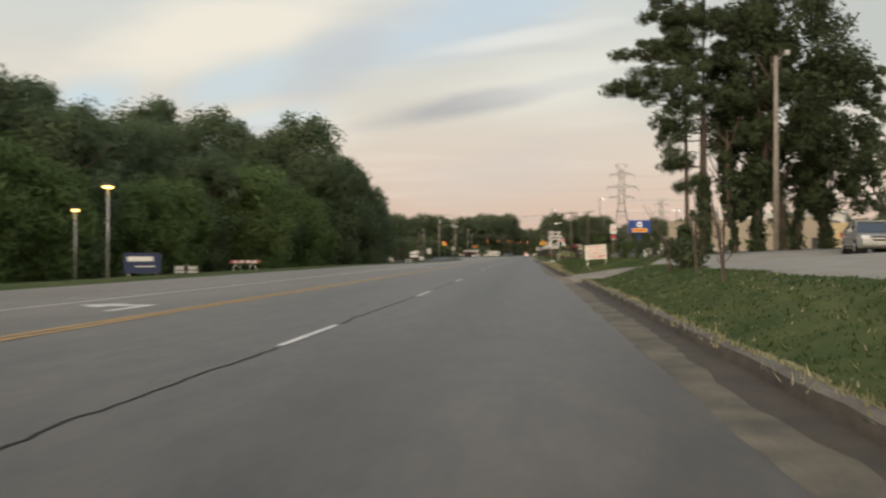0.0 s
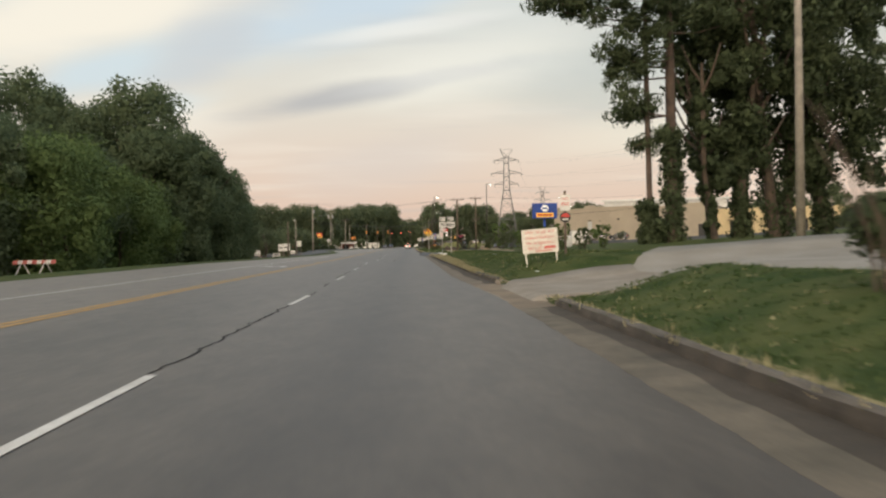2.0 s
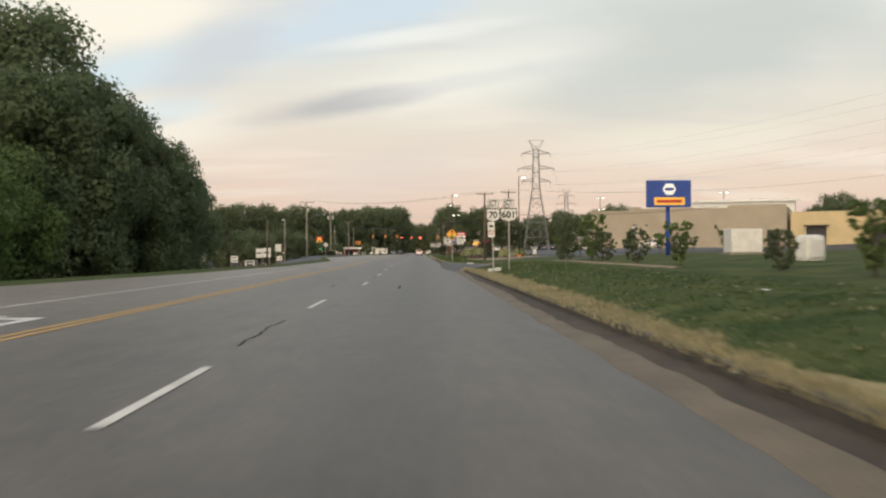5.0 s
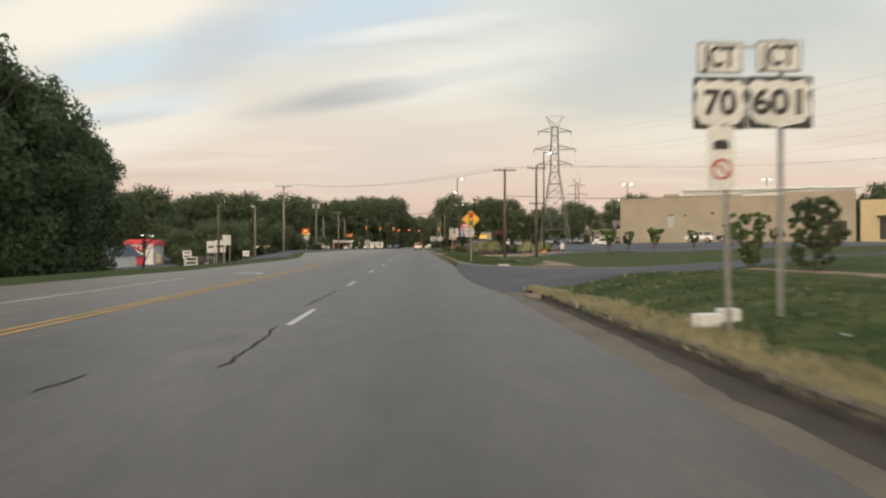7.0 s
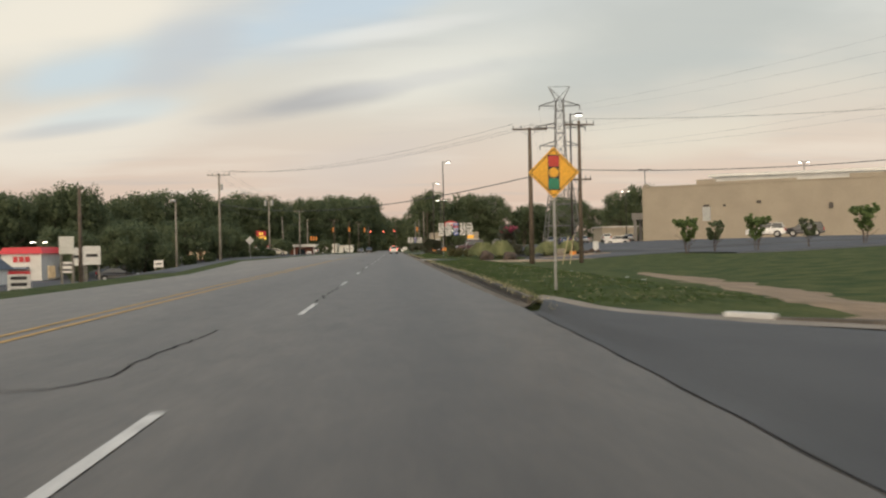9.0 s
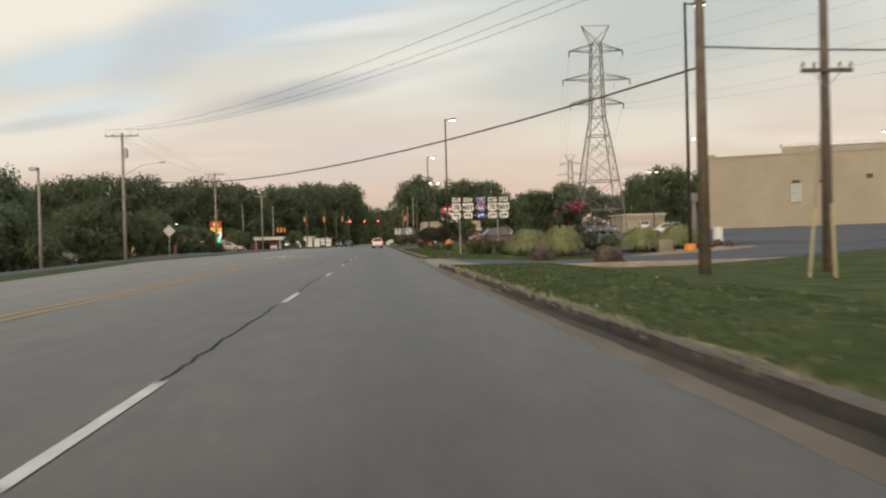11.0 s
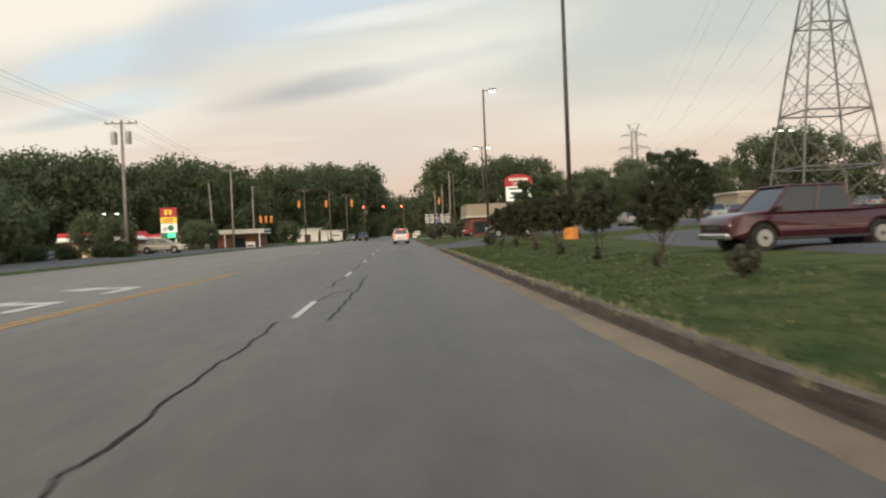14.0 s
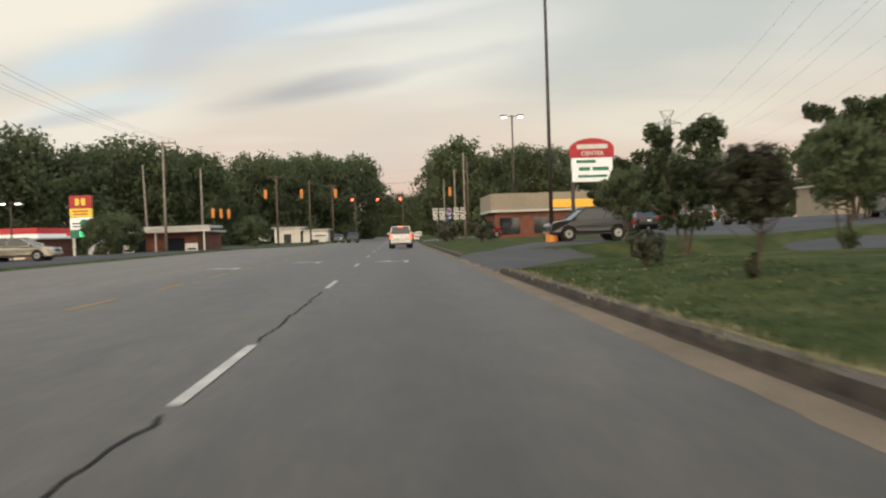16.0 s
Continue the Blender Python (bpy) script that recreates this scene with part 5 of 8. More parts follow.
# lattice transmission tower
TOWER_M = mat("weathered_zinc", (0.23, 0.225, 0.215), (0.16, 0.155, 0.15), rough=0.7, metal=0.3, scale=2, fine=15, bump=0.05)
def tower(name="transmission_tower"):
    t = thing(name, "galvanised steel lattice transmission tower with three crossarms", "tower")
    lv = [(0, 3.1), (4.2, 2.65), (8.0, 2.2), (11.2, 1.75), (14.0, 1.3), (16.5, 0.9), (18.6, 0.85), (20.5, 0.8), (22.4, 0.75), (24.4, 0.7), (26.2, 0.62)]
    brace = bmesh.new()
    corners = ((-1, -1), (1, -1), (1, 1), (-1, 1))
    for sx, sy in corners:
        part("leg", tube([(sx * s, sy * s, z) for z, s in lv], 0.08, 6), TOWER_M, t)
    for (z0, s0), (z1, s1) in zip(lv, lv[1:]):
        c0 = [Vector((sx * s0, sy * s0, z0)) for sx, sy in corners]
        c1 = [Vector((sx * s1, sy * s1, z1)) for sx, sy in corners]
        for k in range(4):
            k2 = (k + 1) % 4
            cyl(brace, c0[k], c1[k2], 0.03, n=4)
            cyl(brace, c0[k2], c1[k], 0.03, n=4)
            if z1 - z0 > 2.6:
                cyl(brace, (c0[k] + c0[k2]) / 2, (c0[k] + c1[k]) / 2, 0.02, n=4)
                cyl(brace, (c0[k] + c0[k2]) / 2, (c0[k2] + c1[k2]) / 2, 0.02, n=4)
                cyl(brace, (c0[k] + c1[k]) / 2, (c0[k2] + c1[k2]) / 2, 0.02, n=4)
            if z1 in (4.2, 8.0, 14.0, 16.5, 20.5, 24.4, 26.2):
                cyl(brace, c1[k], c1[k2], 0.06, n=4)
    part("lattice_bracing", brace, TOWER_M, t)
    for z, w in ((18.2, 3.55), (21.4, 4.45), (25.2, 3.55)):
        for sg in (-1, 1):
            tip = (sg * w, 0, z + 0.1)
            arm = part("crossarm", tube([(sg * 0.7, -0.7, z), tip, (sg * 0.7, 0.7, z), (sg * 0.7, 0.7, z + 0.9), tip, (sg * 0.7, -0.7, z + 0.9), (sg * 0.7, -0.7, z)], 0.055, 5), TOWER_M, t)
            part("insulator_string", cyl(bmesh.new(), (sg * w, 0, z + 0.1), (sg * w, 0, z - 0.62), 0.1, 0.085, n=8), GLASS_INS, arm)
    bm = bmesh.new()
    for sg in (-1, 1):
        for sy in (-0.6, 0.6):
            cyl(bm, (sg * 0.6, sy, 26.2), (sg * 1.9, 0, 28.6), 0.05, n=5)
            cyl(bm, (-sg * 0.6, sy, 26.2), (sg * 1.9, 0, 28.6), 0.04, n=5)
    cyl(bm, (-1.9, 0, 28.6), (1.9, 0, 28.6), 0.045, n=5)
    part("peak_frame", bm, TOWER_M, t)
    return t


tw = tower()
tz = land(31.3, 262.5) - 0.05
tw.matrix_basis = pose(31.4, 262.5, tz, 0, 0, -3)
tw2 = copy_thing(tw, pose(72, 448, 2.0, 0, 0, -3))
q_ = Matrix.Rotation(radians(-3), 4, "Z")
for z_, w_ in ((18.2, 3.55), (21.4, 4.45), (25.2, 3.55)):
    for sg_ in (-1, 1):
        a_ = Vector((31.3, 262.5, tz + z_ - 0.7)) + q_ @ Vector((sg_ * w_, 0, 0))
        wire(a_, Vector((72, 448, 2.0 + z_ - 0.7)) + q_ @ Vector((sg_ * w_, 0, 0)), 5, 0.008, "high power line cable from the steel tower")
        wire(a_, Vector((96, 96, 24.0 + (z_ - 20) * 1.0)) + q_ @ Vector((sg_ * w_, 0, 0)), 5, 0.008, "high power line cable from the steel tower", 24)
# thick service cable over the road, and the lines along it
wire((11.9, 179.4, 6.3), (-22.6, 237.1, 8.0), 1.7, 0.035, "thick black service cable crossing the road")
wire((11.9, 179.4, 6.9), (46, 176, 7.6), 0.7, 0.03, "thick black service cable beside the pole")
for dx_ in (-1.5, -0.8, 0.8, 1.5):
    wire((-22.6 + dx_, 237, 12.6), (-21.95 + dx_ * 0.9, 280, 11.9), 0.7, 0.008)
    wire((-21.95 + dx_ * 0.9, 280, 11.9), (-20.4 + dx_ * 0.8, 318.7, 10.8), 0.6, 0.008)
for dx_ in (-1.2, 0.3, 1.2):
    wire((11.9 + dx_, 179.4, 10.2), (-22.6 + dx_ * 1.2, 237, 12.6), 1.3, 0.01, "thin bare power wire crossing the road")
wire((-22.6, 237, 8.0), (-21.95, 280, 7.6), 0.6, 0.02)
wire((-21.95, 280, 7.6), (-20.4, 318.7, 7.4), 0.5, 0.02)
wire((11.9, 179.4, 10.1), (15.4, 178.5, 10.4), 0.2, 0.012)
wire((15.4, 178.6, 10.4), (62, 148, 10.5), 1.4, 0.012)

# ---- traffic lights on span wires ----
def span_wire(a, b, drop):
    wire(a, b, drop, 0.018, "thin dark wire that carries the signals", 32)
    return lambda x: (a[1] + (b[1] - a[1]) * (x - a[0]) / (b[0] - a[0]), a[2] + (b[2] - a[2]) * (x - a[0]) / (b[0] - a[0]) - 4 * drop * ((x - a[0]) / (b[0] - a[0])) * (1 - (x - a[0]) / (b[0] - a[0])))


def signal(x, hang, z, face=True, lit=True):
    """A three-lamp signal head with visors, hung from a wire."""
    y, zw = hang(x)
    t = thing("traffic_light", "dark signal head on a wire showing a red lamp" if lit else "yellow signal head on a wire seen from behind", "traffic light", pose(x, y, z, 0, 0, 0 if face else 180), group="signals over the junction")
    part("housing", B((0, 0, 0, 0.34, 0.2, 1.08), bevel=0.03), SIGN_O if not face else SIGN_K, t)
    part("hanger", rods((((0, 0, 0.5), (0, 0, zw - z + 0.02)),), 0.03), STEEL_DARK, t)
    for k, m in ((0.35, RED_ON if lit else SIGN_R), (0.0, SIGN_Y), (-0.35, SIGN_G)):
        l = part("lens", cyl(bmesh.new(), (0, -0.1, k), (0, -0.12, k), 0.15 if (lit and k > 0.3) else 0.13, n=16), m if (lit and k > 0.3) else SIGN_K, t)
        bm = bmesh.new()
        ring = []
        for i in range(9):
            a = radians(20 + 140 * i / 8)
            ring.append((bm.verts.new((0.15 * math.cos(a), -0.1, k + 0.15 * math.sin(a))), bm.verts.new((0.15 * math.cos(a), -0.3, k + 0.15 * math.sin(a)))))
        for (p0, p1), (p2, p3) in zip(ring, ring[1:]):
            bm.faces.new((p0, p2, p3, p1))
        part("visor", bm, SIGN_K, l)
    return t


near_w = span_wire((-19.8, 337, 7.7), (10.2, 341, 7.7), 0.4)
far_w = span_wire((-14.5, 352, 7.0), (11.6, 358, 7.0), 0.3)
side_w = span_wire((-19.9, 331.3, 5.4), (-14.5, 352, 5.3), 0.1)
for x_, z_ in ((-13.8, 6.4), (-9.6, 6.35), (-5.6, 6.3)):
    signal(x_, near_w, z_, face=False, lit=False)
for x_ in (-4.4, -0.9, 2.3):
    signal(x_, far_w, 5.75)
for x_ in (-19.2, -18.7, -18.2):
    signal(x_, side_w, 4.2, face=False, lit=False)
signal(8.4, near_w, 6.2, face=False, lit=False)

# ---- vehicles ----
RUBBER = mat("rubber", (0.018, 0.018, 0.018), (0.03, 0.03, 0.03), rough=0.9, scale=6, fine=40, bump=0.2)
RIM = mat("alloy_rim", (0.55, 0.55, 0.54), (0.45, 0.45, 0.44), rough=0.35, metal=0.8, scale=5, fine=30, bump=0.02)
CHROME = mat("chrome", (0.7, 0.7, 0.7), (0.6, 0.6, 0.6), rough=0.2, metal=1.0, scale=5, fine=30, bump=0)
TRIM_K = mat("black_trim", (0.02, 0.02, 0.02), (0.03, 0.03, 0.03), rough=0.6, scale=5, fine=30, bump=0.02)
LENS = mat("headlamp_lens", (0.75, 0.76, 0.78), (0.65, 0.66, 0.68), rough=0.1, scale=5, fine=30, bump=0)
TAIL = mat("tail_lamp", (0.40, 0.02, 0.02), (0.3, 0.015, 0.015), rough=0.2, scale=5, fine=30, bump=0)


def paint(name, c):
    m = mat(name, c, tuple(q * 0.85 for q in c), rough=0.28, metal=0.15, scale=1.2, fine=8, bump=0.0)
    m.node_tree.nodes["Principled BSDF"].inputs["Coat Weight"].default_value = 0.6
    return m


def wheel_opening(cx, r, z, n=9):
    """Points of a wheel opening, from its rear foot over to its front foot."""
    h0 = math.asin(min(0.9, max(-0.9, (z - r) / (r + 0.06))))
    return [(cx - (r + 0.06) * math.cos(h0 + (math.pi - 2 * h0) * i / (n - 1)), r + (r + 0.06) * math.sin(h0 + (math.pi - 2 * h0) * i / (n - 1))) for i in range(n)]


def shell(outline, w, half, belt):
    """A body pressed from its side outline: drawn in at both ends, leaning in above the belt, edges rounded."""
    bm = poly(outline, 2 * w, "y")
    for q in bm.verts:
        k = 1 - 0.16 * min(1.0, abs(q.co.x) / half) ** 5
        if q.co.z > belt:
            k *= 1 - 0.35 * (q.co.z - belt)
        if q.co.z < 0.4:
            k *= 0.97
        q.co.y *= k
    side = [f for f in bm.faces if len(f.verts) > 8]
    bmesh.ops.bevel(bm, geom=list({e for f in side for e in f.edges}), offset=0.05, segments=3, affect="EDGES", profile=0.6)
    for f in bm.faces:
        f.smooth = len(f.verts) < 8
    return bm


def cabin(x0, x1, x2, x3, w0, w1, z0, z1):
    """Greenhouse prism: windscreen foot x3, roof x1 to x2, rear foot x0."""
    bm = bmesh.new()
    lo = [bm.verts.new(p) for p in ((x0, -w0, z0), (x3, -w0, z0), (x3, w0, z0), (x0, w0, z0))]
    hi = [bm.verts.new(p) for p in ((x1, -w1, z1), (x2, -w1, z1), (x2, w1, z1), (x1, w1, z1))]
    bm.faces.new(list(reversed(lo)))
    bm.faces.new(hi)
    for i in range(4):
        j = (i + 1) % 4
        bm.faces.new((lo[i], lo[j], hi[j], hi[i]))
    return bm


def wheel(t, x, y, r, w=0.2):
    s = 1 if y > 0 else -1
    bm = cyl(bmesh.new(), (x, y - w / 2, r), (x, y + w / 2, r), r, n=24)
    bmesh.ops.bevel(bm, geom=[e for e in bm.edges if e.is_boundary or len(e.link_faces) == 2 and e.calc_face_angle(0) > 1.0], offset=0.03, segments=2, affect="EDGES")
    ty = part("wheel", bm, RUBBER, t)
    rb = cyl(bmesh.new(), (x, y + s * (w / 2 - 0.03), r), (x, y + s * (w / 2 + 0.012), r), r * 0.64, r * 0.6, n=20)
    part("rim", rb, RIM, ty)
    part("hub", cyl(bmesh.new(), (x, y + s * (w / 2), r), (x, y + s * (w / 2 + 0.03), r), r * 0.16, n=10), TRIM_K, ty)


def vehicle(kind, colour, label, m, tail_lit=False, category="car"):
    """Sedan, SUV or pickup with its front towards local +x."""
    t = thing({"sedan": "sedan_car", "suv": "suv_car", "pickup": "pickup_truck"}[kind], label, category, m)
    if kind == "sedan":
        L, W, r, wb = 4.6, 0.88, 0.32, 2.7
        low, nose, tail = 0.24, [(2.18, 0.26), (2.3, 0.4), (2.31, 0.58), (2.22, 0.72), (1.9, 0.82), (1.05, 0.95)], [(-1.5, 1.02), (-2.05, 1.03), (-2.24, 0.98), (-2.3, 0.8), (-2.29, 0.45), (-2.2, 0.3)]
        cb, belt = (-1.85, -1.05, 0.2, 1.1, 0.8, 0.6, 0.96, 1.45), 0.8
    elif kind == "suv":
        L, W, r, wb = 4.6, 0.92, 0.36, 2.7
        low, nose, tail = 0.3, [(2.18, 0.32), (2.3, 0.46), (2.3, 0.8), (2.2, 0.94), (1.9, 1.03), (1.1, 1.13)], [(-2.0, 1.16), (-2.22, 1.12), (-2.3, 0.95), (-2.3, 0.5), (-2.2, 0.36)]
        cb, belt = (-2.15, -1.9, 0.35, 1.15, 0.84, 0.68, 1.1, 1.7), 0.95
    else:
        L, W, r, wb = 5.3, 0.9, 0.37, 3.4
        low, nose, tail = 0.36, [(2.5, 0.4), (2.64, 0.52), (2.65, 0.78), (2.56, 0.94), (2.2, 1.03), (1.55, 1.09)], [(-0.85, 1.1), (-0.95, 1.1), (-2.55, 1.12), (-2.63, 1.06), (-2.64, 0.6), (-2.55, 0.5)]
        cb, belt = (-0.92, -0.74, 0.86, 1.5, 0.84, 0.68, 1.06, 1.7), 0.92
    outline = [(tail[-1][0] + 0.1, low + 0.06)] + wheel_opening(-wb / 2 - 0.02, r, low) + wheel_opening(wb / 2, r, low) + nose + tail
    body = part("body", shell(outline, W, L / 2, belt), colour, t)
    part("cabin_glass", cabin(*cb), glass_mat(), t, "dark tinted windows")
    x0, x1, x2, x3, w0, w1, z0, z1 = cb
    part("roof", B(((x1 + x2) / 2, 0, z1 + 0.02, x2 - x1 + 0.1, 2 * w1 + 0.06, 0.06), bevel=0.025), colour, t)
    for s in (-1, 1):
        rod = []
        for xa, xb in ((x0, x1), (x3, x2)):
            rod.append(((xa, s * w0, z0), (xb, s * w1, z1 + 0.01)))
        rod.append((((x0 + x3) / 2 - 0.1, s * (w0 + 0.005), z0), ((x1 + x2) / 2 - 0.1, s * (w1 + 0.005), z1)))
        for r_ in rod:
            part("pillar", rods([r_], 0.04, 6), colour, t)
        part("mirror", B((x3 - 0.15, s * (W + 0.1), z0 + 0.08, 0.12, 0.2, 0.14), bevel=0.03), colour, t)
        part("headlamp", B((L / 2 - 0.12, s * 0.6, 0.72, 0.18, 0.34, 0.16), bevel=0.04), LENS, t)
        part("tail_lamp", B((-L / 2 + 0.04, s * (0.72 if kind != "suv" else 0.76), 0.92, 0.1, 0.2, 0.24 if kind != "suv" else 0.36), bevel=0.02), TAIL_ON if tail_lit else TAIL, t)
        part("sill", B((0, s * (W - 0.02), 0.34, wb - 0.7, 0.06, 0.08), bevel=0.015), TRIM_K, t)
        for xw in (-wb / 2 - 0.02, wb / 2):
            part("wheel_well", cyl(bmesh.new(), (xw, s * (W - 0.45), r + 0.02), (xw, s * (W - 0.14), r + 0.02), r + 0.08, n=20), TRIM_K, t)
            wheel(t, xw, s * (W - 0.08), r)
    gr = part("grille", B((L / 2 + 0.0, 0, 0.66, 0.06, 0.7, 0.2), bevel=0.02), TRIM_K, t)
    part("grille_bar", B((L / 2 + 0.035, 0, 0.66, 0.02, 0.66, 0.035)), CHROME, gr)
    part("front_bumper", B((L / 2 - 0.04, 0, 0.44, 0.2, 1.5, 0.18), bevel=0.05), CHROME if kind == "pickup" else colour, t)
    part("rear_bumper", B((-L / 2 + 0.03, 0, 0.5, 0.18, 1.6, 0.2), bevel=0.05), CHROME if kind == "pickup" else colour, t)
    part("plate", B((-L / 2 - 0.06, 0, 0.72, 0.015, 0.32, 0.15)), SIGN_W, t)
    if kind == "pickup":
        part("bed_floor", B((-1.75, 0, 1.115, 1.5, 1.4, 0.03)), TRIM_K, t)
        part("bed_side_trim", B((-1.75, W - 0.12, 1.12, 1.5, 0.06, 0.04), (-1.75, -W + 0.12, 1.12, 1.5, 0.06, 0.04)), TRIM_K, t)
        part("stripe", B((0, -W + 0.002, 0.6, 2.5, 0.016, 0.1), (0, W - 0.002, 0.6, 2.5, 0.016, 0.1)), paint("paint_grey_stripe", (0.20, 0.13, 0.12)), t)
    if kind == "suv" and tail_lit:
        part("brake_lamp", B((x0 + 0.1, 0, z1 - 0.02, 0.06, 0.34, 0.05)), TAIL_ON, t)
    return t


P_SILVER, P_WHITE, P_MAROON, P_BLACK, P_BLUE, P_TAN, P_GREY = paint("paint_silver", (0.34, 0.34, 0.33)), paint("paint_white", (0.70, 0.69, 0.67)), paint("paint_maroon", (0.06, 0.013, 0.02)), paint("paint_black", (0.02, 0.021, 0.025)), paint("paint_blue", (0.04, 0.07, 0.16)), paint("paint_tan", (0.50, 0.46, 0.38)), paint("paint_grey", (0.12, 0.12, 0.125))


def park(kind, colour, label, x, y, rz, **kw):
    return vehicle(kind, colour, label, pose(x, y, kw.pop("z", land(x, y) + kw.pop("lift", 0.08)), 0, 0, rz), **kw)


park("sedan", P_SILVER, "silver sedan parked on the gravel", 18.4, 41.0, -100)
park("pickup", P_MAROON, "maroon extended-cab pickup with a lighter lower stripe", 12.75, 228.6, 187, z=0.37)
park("suv", P_BLACK, "dark sport utility car leaving the car park", 12.0, 282.5, 185)
vehicle("suv", P_WHITE, "white sport utility car with its brake lamps lit", pose(1.95, 306, 0.0, 0, 0, 90), tail_lit=True)
park("sedan", paint("paint_red", (0.30, 0.02, 0.02)), "small red car parked behind the verge", 12.6, 322.0, 200)
park("sedan", P_TAN, "pale tan sedan turning out of a lot", -22.4, 292.5, 0, lift=0.06)
vehicle("suv", P_BLACK, "dark car waiting at the lights", pose(-5.4, 372, 0, 0, 0, -90))
vehicle("sedan", P_GREY, "grey oncoming sedan beyond the lights", pose(-8.3, 380, 0, 0, 0, -90))
lot = ((43.8, 272, 170, "suv", P_WHITE), (47, 292, 80, "suv", P_WHITE), (52, 293, 85, "sedan", P_SILVER), (57, 294, 82, "suv", P_BLACK), (62, 300, 80, "sedan", P_WHITE), (41, 300, 95, "sedan", P_GREY), (44, 301, 95, "sedan", P_SILVER),
       (35, 292, 260, "suv", P_SILVER), (38.5, 296, 85, "sedan", P_BLUE), (48, 219, 150, "suv", P_WHITE), (54, 221, 150, "suv", P_BLACK), (28, 300, 90, "sedan", P_SILVER), (25, 302, 90, "suv", P_WHITE), (21, 303, 90, "sedan", P_BLACK))
words = {id(P_WHITE): "white", id(P_SILVER): "silver", id(P_BLACK): "black", id(P_GREY): "grey", id(P_BLUE): "blue"}
for x_, y_, a_, k_, c_ in lot:
    park(k_, c_, "%s %s parked in the shop car park" % (words[id(c_)], "sedan" if k_ == "sedan" else "sport utility car"), x_, y_, a_, lift=0.09)["group"] = "cars in the shop car park"
for x_, y_, a_, k_, c_ in ((-30, 216, 20, "sedan", P_BLACK), (-33, 250, 10, "sedan", P_SILVER), (-38, 262, 0, "suv", P_GREY), (-29, 330, 0, "sedan", P_WHITE), (-24, 400, 90, "pickup", P_WHITE), (-20, 410, 90, "suv", P_BLACK), (-36, 300, 60, "sedan", P_GREY)):
    park(k_, c_, "small far car standing in a restaurant lot", x_, y_, a_, lift=0.06)["group"] = "cars in the restaurant lots"

# ---- buildings ----
STUCCO = mat("stucco_tan", (0.350, 0.303, 0.237), (0.305, 0.264, 0.208), rough=0.9, scale=0.25, fine=12, bump=0.2)
STUCCO_Y = mat("stucco_yellow", (0.54, 0.43, 0.25), (0.46, 0.37, 0.22), rough=0.9, scale=0.3, fine=12, bump=0.2)
ROOF_M = mat("roof_membrane", (0.62, 0.61, 0.58), (0.52, 0.51, 0.49), rough=0.8, scale=0.5, fine=10, bump=0.1)
ROOF_BLUE = mat("roof_slate_blue", (0.20, 0.23, 0.29), (0.15, 0.18, 0.23), rough=0.8, scale=1.0, fine=9, bump=0.3)
WALL_W = mat("wall_white", (0.76, 0.74, 0.70), (0.66, 0.64, 0.60), rough=0.85, scale=0.7, fine=14, bump=0.15)
BRICK = mat("brick_red", (0.22, 0.09, 0.06), (0.16, 0.065, 0.045), rough=0.9, scale=1.5, fine=10, bump=0.4)
FASCIA_R = mat("fascia_red", (0.46, 0.03, 0.035), rough=0.5, bump=0, emit=(1.0, 0.05, 0.06), power=0.14)
FASCIA_W = mat("fascia_white", (0.80, 0.79, 0.76), rough=0.5, bump=0, emit=(1.0, 0.97, 0.92), power=0.35)
SHOP_LIT = mat("shop_window_lit", (0.6, 0.5, 0.35), (0.3, 0.22, 0.15), rough=0.3, scale=1.2, fine=6, bump=0, emit=(1.0, 0.68, 0.34), power=0.3)


def prism(base, z0, z1):
    bm = poly(base, z1 - z0, "z")
    bmesh.ops.translate(bm, verts=bm.verts, vec=(0, 0, (z0 + z1) / 2))
    return bm


def wall_run(t, a, b, z0, z1, material, thick=0.4, name="wall"):
    a, b = Vector((*a, 0)), Vector((*b, 0))
    d = b - a
    c = (a + b) / 2
    return part(name, B((c.x, c.y, (z0 + z1) / 2, d.length, thick, z1 - z0, math.degrees(math.atan2(d.y, d.x)))), material, t)


# big shop: long tan wall towards the road
sh = thing("shop_building", "long low tan stucco shop building with a white roof", "shop")
A_, B_, C_, D_ = (45, 259), (84, 238), (106, 282), (66, 304)
for a_, b_ in ((A_, B_), (B_, C_), (C_, D_), (D_, A_)):
    wall_run(sh, a_, b_, 0.5, 10.7, STUCCO)
    wall_run(sh, a_, b_, 10.7, 10.9, STUCCO, 0.6, "parapet_cap")
for f0, f1, dz in ((0.0, 0.02, 0.3), (0.2, 0.27, 0.75), (0.27, 0.55, 0.3), (0.72, 1.0, 0.6)):
    a_ = Vector(A_).lerp(Vector(B_), f0)
    b_ = Vector(A_).lerp(Vector(B_), f1)
    wall_run(sh, tuple(a_), tuple(b_), 10.9, 10.9 + dz, STUCCO, 0.5, "raised_parapet")
part("roof", prism([A_, B_, C_, D_], 10.0, 10.2), ROOF_M, sh)
rf = part("roof_ridge", prism([(63, 274), (97, 262), (100, 268), (66, 280)], 10.2, 13.8), ROOF_M, sh, "white raised roof section")
part("roof_eave", prism([(62, 273), (98, 260.5), (98.6, 262), (62.6, 274.6)], 13.6, 14.1), ROOF_M, rf)
dirn = (Vector(B_) - Vector(A_)).normalized()
nrm_ = Vector((dirn.y, -dirn.x))
